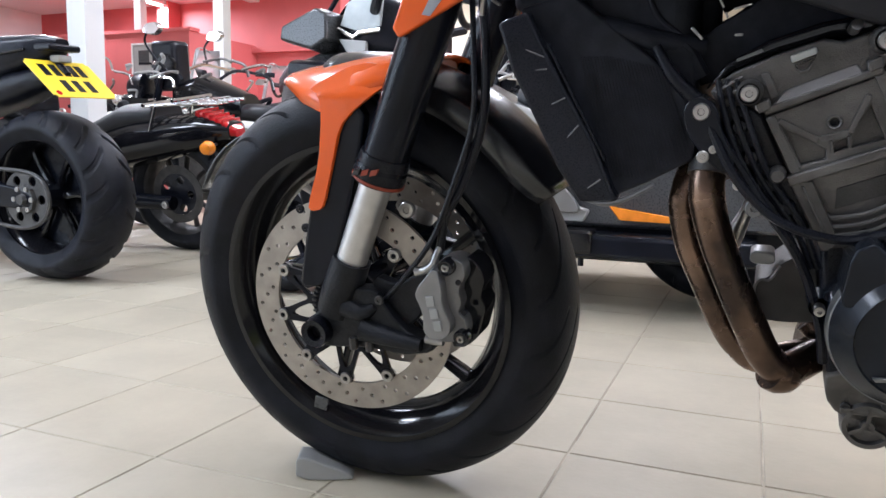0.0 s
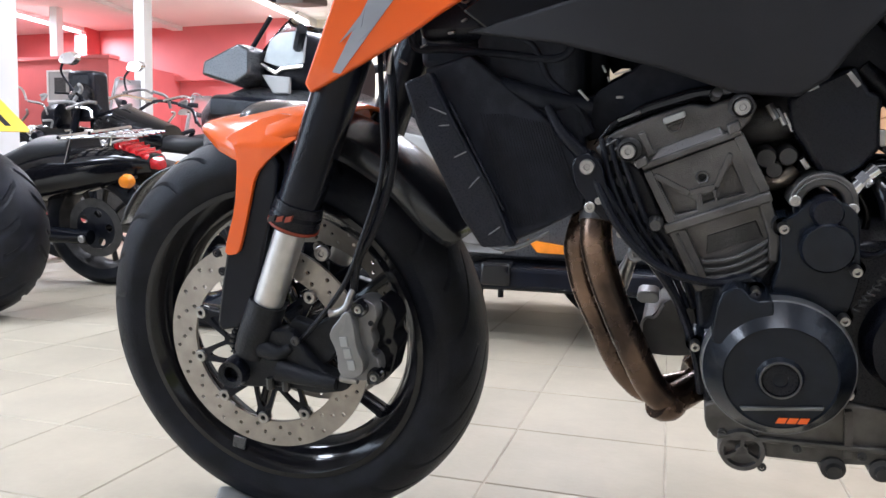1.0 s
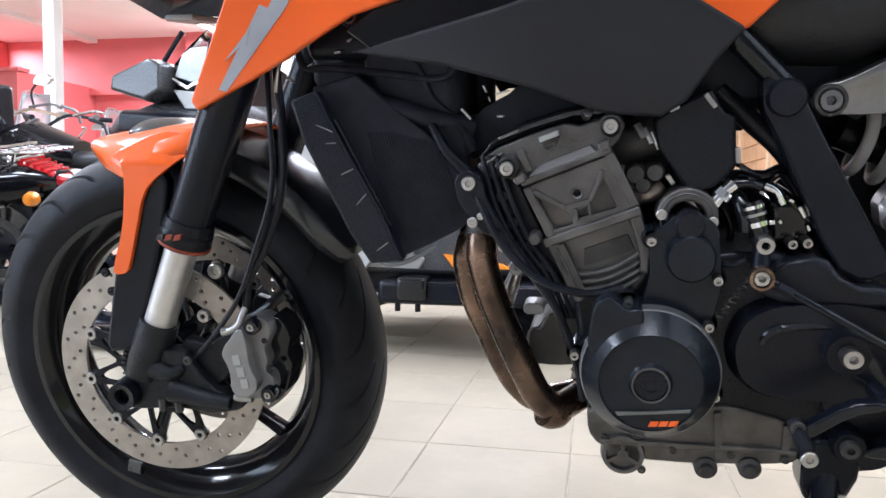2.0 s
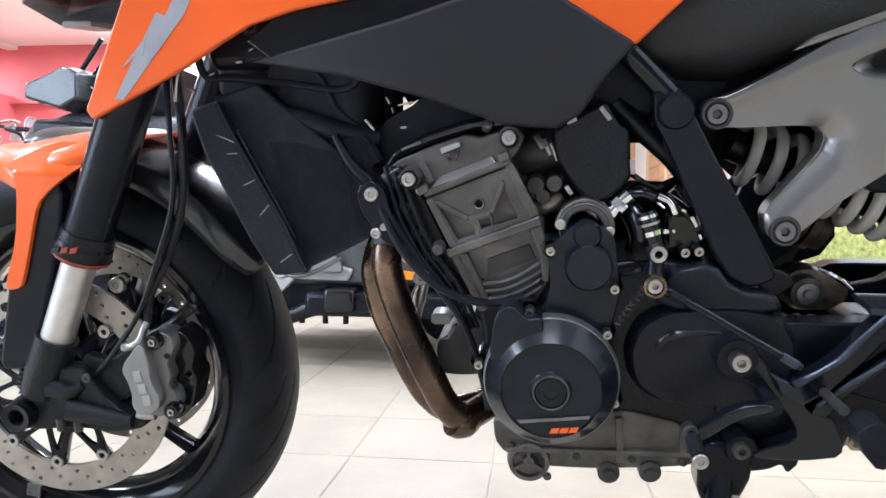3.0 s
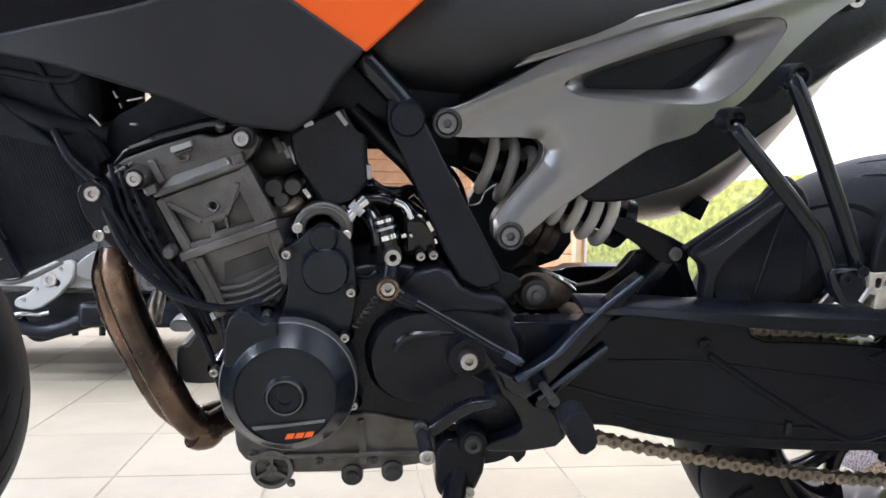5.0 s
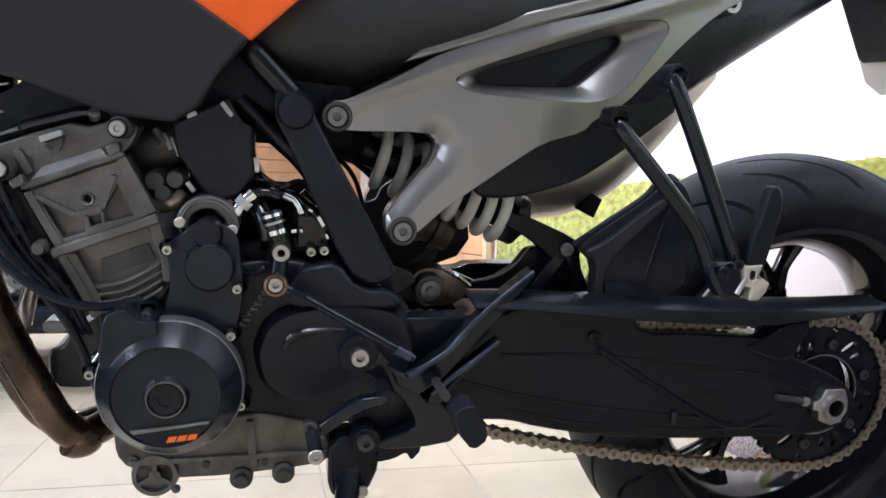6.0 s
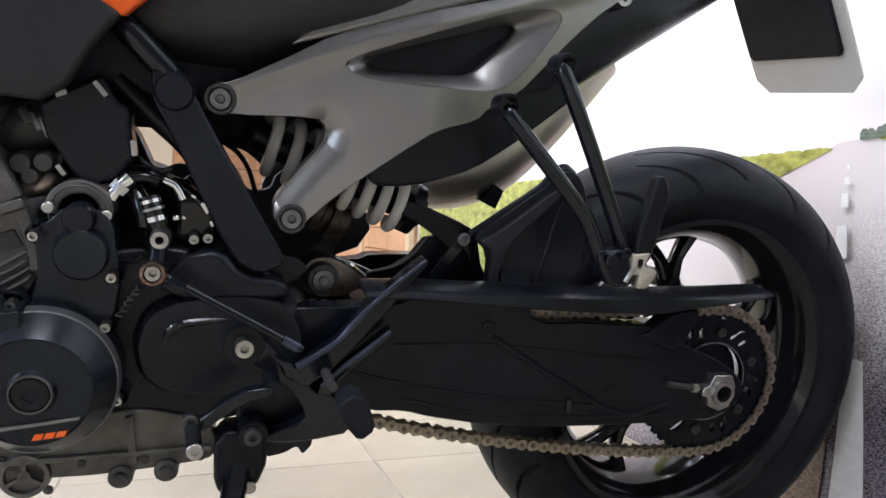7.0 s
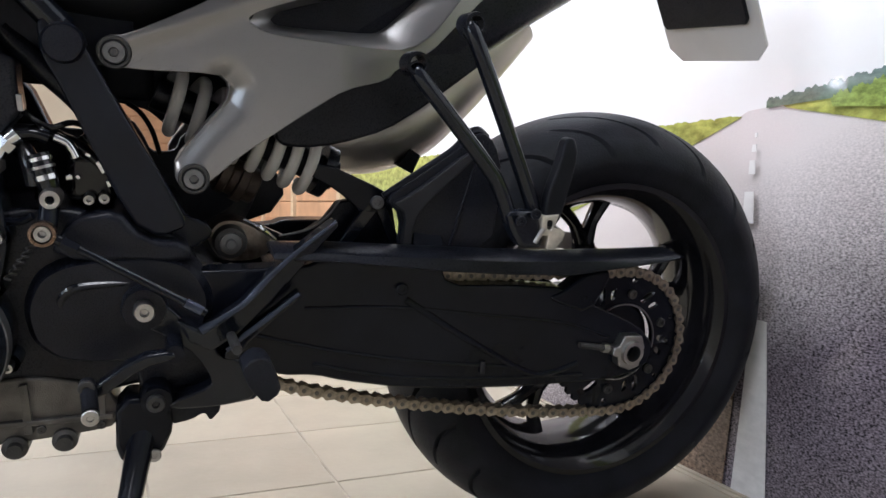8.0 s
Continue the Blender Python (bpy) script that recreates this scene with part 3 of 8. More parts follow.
def wheel(name, x, z, R, half, rim_half, spokes, label):
    rim_r = 0.2159
    w = part(name, lathe([(0.030, -0.075), (0.030, 0.075), (0.040, 0.070), (0.040, -0.070)], (0, 0, 0), 32, closed=True), SATIN, bike, label)
    w.location = (x, 0, z)
    part("tyre", tyre_mesh(R, half, rim_r - 0.004, 24 if half < 0.07 else 20, 1), RUBBER, w, "black road tyre with slanted grooves")
    h = rim_half
    rim = [(rim_r + 0.006, -h - 0.006), (rim_r - 0.002, -h - 0.006), (rim_r - 0.014, -h + 0.006), (rim_r - 0.026, -h * 0.55), (rim_r - 0.034, 0), (rim_r - 0.026, h * 0.55), (rim_r - 0.014, h - 0.006), (rim_r - 0.002, h + 0.006), (rim_r + 0.006, h + 0.006), (rim_r, h), (rim_r - 0.010, 0), (rim_r, -h)]
    part("rim", lathe(rim, n=96, closed=True), GLOSS, w, "gloss black cast rim")
    for k in range(spokes):
        if half > 0.07:
            a = radians(94 + 360 * k / spokes)
            fork = (0.122 * math.cos(a), 0, 0.122 * math.sin(a))
            part("spoke", tube([(0.034 * math.cos(a), 0, 0.034 * math.sin(a)), (0.080 * math.cos(a), 0, 0.080 * math.sin(a)), fork], [0.019, 0.015, 0.015], 10, 4, flat=1.5), GLOSS, w)
            for d in (15, -9):
                b = a + radians(d)
                part("spoke", tube([(0.112 * math.cos(a), 0, 0.112 * math.sin(a)), (0.152 * math.cos(a + 0.45 * radians(d)), 0, 0.152 * math.sin(a + 0.45 * radians(d))), ((rim_r - 0.028) * math.cos(b), 0, (rim_r - 0.028) * math.sin(b))], [0.012, 0.0085, 0.011], 10, 4, flat=1.6), GLOSS, w)
            continue
        a = radians(306 + 360 * k / spokes)
        ia, oa = a + 0.05, a + 0.21
        p0 = (0.036 * math.cos(ia), 0.0, 0.036 * math.sin(ia))
        p1 = ((rim_r - 0.03) * math.cos(oa), 0, (rim_r - 0.03) * math.sin(oa))
        pm = (0.12 * math.cos(ia + 0.10), 0, 0.12 * math.sin(ia + 0.10))
        part("spoke", tube([p0, pm, p1], [0.014, 0.0075, 0.0095], 10, 5, flat=1.7), GLOSS, w)
    return w


front = wheel("front_wheel", FX, FZ, 0.300, 0.060, 0.048, 5, "black front wheel")
front.rotation_euler = (0, 0, radians(2.0))
rear = wheel("rear_wheel", RX, RZ, 0.315, 0.090, 0.072, 5, "black rear wheel")
part("sticker", plate([(-0.010, -0.008), (0.010, -0.012), (0.014, 0.006), (-0.006, 0.010)], -0.0505, -0.047), GREYBODY, front, "small grey rim sticker").location = (-0.086, 0, -0.175)


def brake_disc(y, label):
    holes = []
    for k in range(63):
        a = 2 * math.pi * k / 63
        r = (0.1235, 0.1335, 0.1440)[k % 3]
        holes.append(circle(r * math.cos(a), r * math.sin(a), 0.0031, 8))
    holes.append(circle(0, 0, 0.1145, 90))
    d = part("brake_disc", plate(circle(0, 0, 0.153, 120), y - 0.0025, y + 0.0025, holes), ROTOR, bike, label, smooth=0)
    d.location = (FX, 0, FZ)
    d.rotation_euler = (0, 0, radians(2.0))
    # carrier: one casting with ten forked arms
    n = 10
    rim_line, gaps = [], [circle(0, 0, 0.040, 40)]
    for k in range(n):
        a = 2 * math.pi * k / n + 0.185
        for da, r in ((-0.092, 0.101), (-0.085, 0.108), (-0.075, 0.1145), (0.075, 0.1145), (0.085, 0.108), (0.092, 0.101), (0.170, 0.082), (0.275, 0.066), (0.353, 0.066), (0.458, 0.082)):
            rim_line.append((r * math.cos(a + da), r * math.sin(a + da)))
        gaps.append(rounded([(r * math.cos(a + da), r * math.sin(a + da)) for r, da in ((0.094, 0.0), (0.083, -0.085), (0.058, -0.225), (0.055, 0.0), (0.058, 0.225), (0.083, 0.085))], 1))
    part("carrier", plate(rim_line, y - 0.0065, y - 0.0004, gaps), SATIN, d, "black disc carrier", bevel=0.0008, smooth=0)
    for k in range(n):
        a = 2 * math.pi * k / n + 0.185
        bolt("disc_bolt", d, 0.1085 * math.cos(a), y - 0.009, 0.1085 * math.sin(a), 0.0092, STEEL, deep=0.012)
    return d


brake_disc(-0.080, "drilled steel front brake disc")
brake_disc(0.080, "drilled steel front brake disc on the far side")

# fork legs
for s, side in ((-1, "left"), (1, "far")):
    y = s * 0.110
    part("fork_tube", tube([(0.094, y, 0.505), (0.290, y, 0.945)], 0.0285, 28, 1), SATIN, bike, "satin black upper fork tube")
    part("fork_stanchion", tube([(0.018, y, 0.330), (0.094, y, 0.505)], 0.0205, 28, 1), TUBE, bike, "bright fork stanchion")
    seal = part("fork_seal", tube([(0.086, y, 0.484), (0.090, y, 0.494), (0.100, y, 0.518)], [0.031, 0.0335, 0.031], 28, 1), BLACK, bike, "black fork seal with an orange mark")
    part("decal_mark", tube([(0.0868, y, 0.4862), (0.0882, y, 0.4895)], 0.0338, 28, 1), DULLORANGE, seal, "thin dull orange ring")
    part("decal_mark", tube([(0.0925, y, 0.5015), (0.0945, y, 0.5065)], [0.0334, 0.0328], 28, 1), SATIN, seal)
    if s < 0:
        for k, m_ in enumerate((CASTDARK, DULLORANGE, DULLORANGE)):
            part("seal_mark", plate([(0.070 + 0.012 * k, 0.497), (0.079 + 0.012 * k, 0.4985), (0.082 + 0.012 * k, 0.5055), (0.073 + 0.012 * k, 0.504)], y - 0.0345, y - 0.028), m_, seal, "small printed mark", smooth=0)
    foot = part("fork_foot", plate(rounded([(0.010, 0.326), (0.030, 0.344), (0.076, 0.346), (0.084, 0.332), (0.103, 0.306), (0.124, 0.288), (0.155, 0.286), (0.155, 0.268), (0.109, 0.259), (0.076, 0.263), (0.041, 0.262), (0.010, 0.258), (-0.014, 0.258), (-0.034, 0.274), (-0.032, 0.294), (-0.010, 0.308)], 1), y - 0.012, y + 0.014), FOOT, bike, "black cast fork foot reaching to the caliper", bevel=0.008)
    part("caliper_arm", plate(rounded([(0.066, 0.360), (0.103, 0.350), (0.140, 0.372), (0.154, 0.366), (0.150, 0.340), (0.124, 0.298), (0.090, 0.288), (0.066, 0.300)], 1), y * 0.91 - 0.008, y * 0.91 + 0.010), FOOT, foot, "black caliper arm", bevel=0.006)
    part("stanchion_socket", tube([(0.006, y, 0.306), (0.020, y, 0.336), (0.040, y, 0.381)], [0.024, 0.0265, 0.0255], 24, 3), FOOT, foot)
    part("pinch_lug", tube([(0.056, y - 0.014, 0.290), (0.096, y - 0.014, 0.283), (0.140, y - 0.014, 0.278)], [0.016, 0.012, 0.009], 14, 3), FOOT, foot)
    part("pinch_lug", tube([(0.030, y - 0.010, 0.318), (0.056, y - 0.012, 0.312), (0.074, y - 0.008, 0.322)], [0.014, 0.011, 0.007], 14, 3), FOOT, foot)
    for bx, bz in ((0.042, 0.268), (0.066, 0.268)):
        part("pinch_bolt", tube([(bx, y - 0.018, bz - 0.006), (bx, y - 0.018, bz + 0.010)], 0.0055, 6, 1), CASTDARK, foot)
    part("axle_end", lathe([(0, -0.004), (0.010, -0.004), (0.011, -0.016), (0.019, -0.018), (0.021, 0.01), (0, 0.01)], (-0.012, y - 0.012 if s < 0 else y, 0.281), 24), BLACK, foot)
    part("fork_guard", plate(rounded([(0.020, 0.575), (0.066, 0.590), (0.082, 0.560), (0.030, 0.400), (0.006, 0.345), (-0.040, 0.335), (-0.024, 0.400), (0.010, 0.520)], 1), y - 0.012 if s < 0 else y - 0.008, y + 0.008 if s < 0 else y + 0.012), SATIN, bike, "black fork guard", bevel=0.004)
for fx, fz in ((-0.030, 0.445), (-0.024, 0.420)):
    bolt("guard_bolt", bike, fx, -0.117, fz, 0.006, BLACK)

# front mudguard: a curved shell over the tyre
HALF_RIDGE = ((0.0, 0.0), (0.020, 0.0010), (0.036, 0.0036), (0.050, 0.0076), (0.058, 0.0106), (0.0625, 0.0135), (0.0645, 0.0180), (0.0655, 0.0280), (0.0660, 0.0440))
RIDGE = [(-v, d) for v, d in reversed(HALF_RIDGE)] + list(HALF_RIDGE[1:])
flap = []
for i in range(25):
    a = radians(93 - 63.5 * i / 24)
    end = max(0.0, (i - 20) / 4)
    flap.append([(FX + (0.336 - d * (1 - 0.3 * end * end)) * math.cos(a), v * (1 - 0.16 * end * end), FZ + (0.336 - d * (1 - 0.3 * end * end)) * math.sin(a)) for v, d in RIDGE])
part("mudguard_rear", loft(flap), MUDGUARD, bike, "black rear half of the front mudguard", solid=0.003)
bm = bmesh.new()
beak = [(-0.106, 0.606, 0.012, 0.004), (-0.084, 0.614, 0.040, 0.014), (-0.050, 0.620, 0.074, 0.028), (-0.020, 0.624, 0.098, 0.044), (0.010, 0.628, 0.114, 0.056), (0.034, 0.631, 0.121, 0.066), (0.062, 0.633, 0.122, 0.046), (0.090, 0.634, 0.116, 0.036), (0.115, 0.633, 0.110, 0.030), (0.140, 0.626, 0.100, 0.030)]
secs = []
for x, z, w, d in beak:
    secs.append([(x, w * math.sin(v * 1.45) / math.sin(1.45), z - d * abs(v) ** 2.6) for v in [-1 + j / 8 for j in range(17)]])
loft(secs, bm=bm)
shell = part("mudguard_front", bm, ORANGE, bike, "glossy orange front mudguard", solid=0.004)
for s in (-1, 1):
    bm = plate(rounded([(0.002, 0.600), (0.021, 0.592), (0.024, 0.570), (0.014, 0.510), (-0.009, 0.452), (-0.004, 0.446), (0.012, 0.449), (0.020, 0.468), (0.032, 0.504), (0.048, 0.553), (0.070, 0.574), (0.112, 0.603), (0.116, 0.622), (0.060, 0.628)], 1), s * 0.124 - 0.004, s * 0.124 + 0.004, lean=lambda x, z, s=s: -s * (0.9 * max(0.0, z - 0.592) + 0.15 * max(0.0, x - 0.06)), fine=3)
    part("mudguard_stalk", bm, ORANGE, shell, "orange stalk down the fork", bevel=0.003)

# caliper and hose
for s in (-1, 1):
    y = s * 0.102
    face = [(0.167, 0.386), (0.158, 0.374), (0.149, 0.364), (0.144, 0.352), (0.151, 0.337), (0.154, 0.322), (0.153, 0.306), (0.161, 0.297), (0.176, 0.297), (0.188, 0.306), (0.190, 0.320), (0.183, 0.333), (0.180, 0.346), (0.180, 0.360), (0.178, 0.374), (0.175, 0.386)]
    cal = part("brake_caliper", plate(rounded(face, 1), y - 0.042, y - 0.004), CALIPER, bike, "grey four-piston brake caliper", bevel=0.004)
    inner = part("caliper_body", plate(rounded([(0.170, 0.394), (0.189, 0.399), (0.203, 0.392), (0.205, 0.376), (0.194, 0.357), (0.199, 0.342), (0.193, 0.328), (0.203, 0.321), (0.205, 0.305), (0.198, 0.293), (0.176, 0.287), (0.160, 0.292), (0.170, 0.340)], 1), y - 0.026, y + 0.010), CALFACE, cal, "grey caliper body", bevel=0.004)
    part("caliper_bridge", plate(rounded([(0.196, 0.396), (0.212, 0.388), (0.222, 0.369), (0.215, 0.346), (0.222, 0.332), (0.215, 0.306), (0.210, 0.290), (0.196, 0.277), (0.172, 0.272), (0.180, 0.330)], 1), y - 0.006, y + 0.036), GLOSS, cal, "black caliper bridge", bevel=0.004)
    if s < 0:
        for k in range(3):
            bz, bx = 0.352 - 0.0155 * k, 0.159 + 0.0042 * k
            part("badge", plate([(bx, bz), (bx + 0.010, bz + 0.0015), (bx + 0.0115, bz - 0.011), (bx + 0.0015, bz - 0.0125)], y - 0.0436, y - 0.040), LIGHTGREY, cal, "pale raised badge mark", bevel=0.0005)
        for bx, bz in ((0.184, 0.388), (0.200, 0.299)):
            bolt("caliper_bolt", cal, bx, y - 0.038, bz, 0.0052, STEEL, deep=0.014)
            # black ring paints the dark recess around the bolt
            part("bolt_well", lathe([(0.0056, -0.0365), (0.0088, -0.0375), (0.0105, -0.0345), (0.0105, -0.020), (0.0056, -0.020)], (bx, y, bz), 24, closed=True), GLOSS, cal)
        for bx, bz in ((0.196, 0.368), (0.202, 0.330)):
            # black discs set on the body in place of shaded holes
            part("body_hole", lathe([(0, -0.0275), (0.0035, -0.0275), (0.0042, -0.024), (0, -0.022)], (bx, y, bz), 12), BLACK, inner)
        part("banjo", tube([(0.140, y - 0.026, 0.377), (0.150, y - 0.026, 0.379), (0.164, y - 0.028, 0.388), (0.169, y - 0.024, 0.402), (0.174, y - 0.020, 0.414)], [0.0062, 0.0050, 0.0050, 0.0046, 0.0042], 12), STEEL, cal, "bright hose union")
        part("caliper_pin", tube([(0.146, y - 0.020, 0.287), (0.156, y - 0.020, 0.286), (0.170, y - 0.020, 0.285)], [0.0062, 0.0062, 0.0050], 12, 1), STEEL, cal)
part("brake_hose", tube([(0.172, -0.122, 0.408), (0.176, -0.124, 0.425), (0.182, -0.122, 0.450), (0.205, -0.120, 0.490), (0.232, -0.122, 0.560), (0.238, -0.122, 0.640), (0.232, -0.110, 0.72), (0.245, -0.09, 0.82)], 0.0052, 10), BLACK, bike, "black rubber brake hose")
part("sensor_cable", tube([(0.085, -0.112, 0.330), (0.120, -0.122, 0.365), (0.165, -0.130, 0.420), (0.192, -0.128, 0.480), (0.222, -0.128, 0.560), (0.226, -0.128, 0.640), (0.222, -0.115, 0.72)], 0.0034, 8), BLACK, bike, "thin black sensor cable")
bolt("fork_bolt", bike, 0.104, -0.074, 0.440, 0.011, STEEL)
bolt("foot_bolt", bike, 0.085, -0.129, 0.334, 0.006, CASTDARK)
for k in range(40):
    a = 2 * math.pi * k / 40
    part("sensor_tooth", plate([(FX + 0.046 * math.cos(a - 0.03), FZ + 0.046 * math.sin(a - 0.03)), (FX + 0.052 * math.cos(a - 0.03), FZ + 0.052 * math.sin(a - 0.03)), (FX + 0.052 * math.cos(a + 0.03), FZ + 0.052 * math.sin(a + 0.03)), (FX + 0.046 * math.cos(a + 0.03), FZ + 0.046 * math.sin(a + 0.03))], -0.092, -0.088), CASTDARK, bike, smooth=0)

# headlight, yokes and bars, seen from below
part("lower_yoke", box(0.19, 0.29, -0.13, 0.13, 0.755, 0.785), SATIN, bike, "black lower fork yoke", bevel=0.008)
part("upper_yoke", box(0.24, 0.33, -0.13, 0.13, 0.925, 0.95), SATIN, bike, "black upper fork yoke", bevel=0.008)
part("steering_head", tube([(0.26, 0, 0.74), (0.35, 0, 0.95)], 0.034, 20, 1), SATIN, bike)
head = part("headlight", loft([[(0.02 + 0.10 * abs(v), 0.12 * v, 0.772 + 0.02 * v * v) for v in (-1, -0.6, 0, 0.6, 1)], [(-0.03 + 0.10 * abs(v), 0.11 * v, 0.80) for v in (-1, -0.6, 0, 0.6, 1)], [(-0.02 + 0.10 * abs(v), 0.10 * v, 0.92) for v in (-1, -0.6, 0, 0.6, 1)], [(0.12, 0.07 * v, 0.95) for v in (-1, -0.6, 0, 0.6, 1)], [(0.15, 0.07 * v, 0.80) for v in (-1, -0.6, 0, 0.6, 1)], [(0.02 + 0.10 * abs(v), 0.12 * v, 0.772 + 0.02 * v * v) for v in (-1, -0.6, 0, 0.6, 1)]]), BLACK, bike, "black split headlight mask", solid=0.004)
part("lens", box(0.045, 0.085, -0.035, 0.035, 0.764, 0.772), LIGHTGREY, head, "pale daytime running lens", smooth=0, bevel=0.002)
part("handlebar", tube([(0.30, -0.36, 1.02), (0.27, -0.20, 1.03), (0.29, -0.08, 0.975), (0.29, 0.08, 0.975), (0.27, 0.20, 1.03), (0.30, 0.36, 1.02)], 0.013, 14), SATIN, bike, "black handlebar")

# radiator and its shroud
core = part("radiator", plate([(0.276, 0.676), (0.330, 0.690), (0.440, 0.600), (0.463, 0.554), (0.457, 0.519), (0.410, 0.494), (0.380, 0.480), (0.362, 0.484)], -0.120, 0.120), CORE, bike, "black radiator with fine fins", bevel=0.004, smooth=0)
for k in range(26):
    fx = 0.372 + 0.0033 * k
    part("fin", bar((fx, 0.500 + 0.42 * max(0.0, fx - 0.40)), (fx - 0.030, 0.625 - 0.25 * max(0.0, fx - 0.40)), -0.120, 0.0011, 0.0014), CORE, core, smooth=0)
for s in (-1, 1):
    sh = part("radiator_shroud", plate([(0.261, 0.662), (0.292, 0.673), (0.304, 0.646), (0.334, 0.589), (0.362, 0.538), (0.381, 0.490), (0.388, 0.481), (0.347, 0.477), (0.324, 0.512), (0.300, 0.563), (0.275, 0.615)], s * 0.135 - 0.010, s * 0.135 + 0.010, lean=lambda x, z, s=s: s * 0.10 * max(0.0, 0.325 + 0.42 * (0.60 - z) - x)), BLACK, bike, "black ribbed radiator shroud", bevel=0.004)
    if s < 0:
        # ribs in pale metal, their thin highlights put into the colour
        for p, q in (((0.284, 0.638), (0.310, 0.627)), ((0.293, 0.614), (0.313, 0.615)), ((0.317, 0.579), (0.332, 0.586)), ((0.332, 0.543), (0.346, 0.558)), ((0.355, 0.492), (0.369, 0.502))):
            part("shroud_rib", bar(p, q, -0.145, 0.0016, 0.0020), CALFACE, sh, "thin shroud rib with its highlight painted pale", bevel=0.0007)
        part("shroud_crease", bar((0.312, 0.640), (0.372, 0.520), -0.138, 0.0030, 0.004), BLACK, sh, bevel=0.0012)
        part("shroud_foot", tube([(0.352, -0.140, 0.479), (0.372, -0.144, 0.476), (0.392, -0.138, 0.480), (0.420, -0.125, 0.494)], [0.0022, 0.0030, 0.0030, 0.0022], 8), CALFACE, sh, "pale lower lip")
part("coolant_hose", tube([(0.292, -0.100, 0.672), (0.323, -0.105, 0.660), (0.368, -0.108, 0.652), (0.418, -0.104, 0.637), (0.460, -0.09, 0.628)], 0.0115, 16), CORE, bike, "dull black coolant hose")
part("fan_shroud", plate(rounded([(0.372, 0.650), (0.452, 0.640), (0.462, 0.560), (0.440, 0.510), (0.385, 0.500), (0.378, 0.580)], 1), -0.110, 0.110), CORE, bike, "black radiator fan housing", bevel=0.006)

# tank, side panels, seat
def body_loft(stations, n=14, power=2.6):
    """A closed hull: each station gives x, half width, bottom and top."""
    secs = []
    for x, w, z0, z1 in stations:
        sec = []
        for k in range(2 * n):
            a = 2 * math.pi * k / (2 * n)
            c, s = math.cos(a), math.sin(a)
            sec.append((x, w * math.copysign(abs(c) ** (2 / power), c), (z0 + z1) / 2 + (z1 - z0) / 2 * math.copysign(abs(s) ** (2 / power), s)))
        secs.append(sec)
    return loft(secs, close=True, caps=True)


tank = part("fuel_tank", body_loft([(0.33, 0.06, 0.80, 0.90), (0.37, 0.13, 0.775, 0.96), (0.45, 0.165, 0.77, 1.00), (0.58, 0.172, 0.765, 1.01), (0.70, 0.165, 0.755, 0.99), (0.78, 0.125, 0.745, 0.93), (0.83, 0.095, 0.74, 0.88)]), ORANGE, bike, "orange painted fuel tank")
for s in (-1, 1):
    part("side_panel", plate([(0.332, 0.713), (0.50, 0.750), (0.560, 0.768), (0.640, 0.782), (0.735, 0.722), (0.708, 0.690), (0.686, 0.655), (0.662, 0.639), (0.608, 0.643), (0.537, 0.669), (0.438, 0.696)], s * 0.160 - 0.012, s * 0.160 + 0.012, lean=lambda x, z, s=s: s * (0.030 * min(1.0, max(0.0, (x - 0.34) / 0.15)) - 0.030 - 0.35 * max(0.0, 0.70 - z))), GREYPANEL, bike, "dark grey textured tank side panel", bevel=0.004)
    part("tank_wedge", plate([(0.560, 0.772), (0.640, 0.780), (0.736, 0.720), (0.800, 0.780), (0.84, 0.83), (0.60, 0.83)], s * 0.158 - 0.010, s * 0.158 + 0.010, lean=lambda x, z, s=s: -s * 0.10 * max(0.0, x - 0.70)), ORANGE, tank, "orange tank flank", bevel=0.003)
    fair = part("tank_shroud", plate([(0.137, 0.664), (0.144, 0.653), (0.215, 0.685), (0.263, 0.708), (0.303, 0.730), (0.342, 0.750), (0.392, 0.763), (0.470, 0.775), (0.520, 0.83), (0.40, 0.90), (0.270, 0.900), (0.205, 0.800)], s * 0.160 - 0.006, s * 0.160 + 0.006, lean=lambda x, z, s=s: s * (0.06 * (x - 0.137) - 0.02)), ORANGE, bike, "pointed orange tank shroud", bevel=0.003)
    if s < 0:
        part("decal", plate([(0.176, 0.676), (0.186, 0.674), (0.268, 0.762), (0.290, 0.800), (0.272, 0.800), (0.246, 0.762), (0.236, 0.766)], -0.1668, -0.1662, lean=lambda x, z: -0.06 * (x - 0.137) + 0.02), STICKER, fair, "silver slanted decal", smooth=0)
        part("decal", plate([(0.188, 0.708), (0.222, 0.742), (0.216, 0.722), (0.232, 0.724), (0.210, 0.706), (0.208, 0.722)], -0.1672, -0.1664, lean=lambda x, z: -0.06 * (x - 0.137) + 0.02), STICKER, fair, "silver angular decal mark", smooth=0)
    part("inner_panel", plate([(0.33, 0.735), (0.36, 0.712), (0.52, 0.735), (0.64, 0.76), (0.64, 0.80), (0.47, 0.785), (0.38, 0.765)], s * 0.140 - 0.006, s * 0.140 + 0.006), GLOSS, bike, "gloss black inner panel", bevel=0.003)
part("seat", body_loft([(0.66, 0.05, 0.72, 0.80), (0.71, 0.115, 0.70, 0.82), (0.765, 0.138, 0.678, 0.835), (0.84, 0.150, 0.680, 0.845), (0.92, 0.150, 0.712, 0.84), (1.02, 0.128, 0.735, 0.845), (1.12, 0.108, 0.755, 0.88), (1.30, 0.090, 0.815, 0.93), (1.44, 0.06, 0.88, 0.95)], power=3.0), SEATMAT, bike, "black vinyl seat")

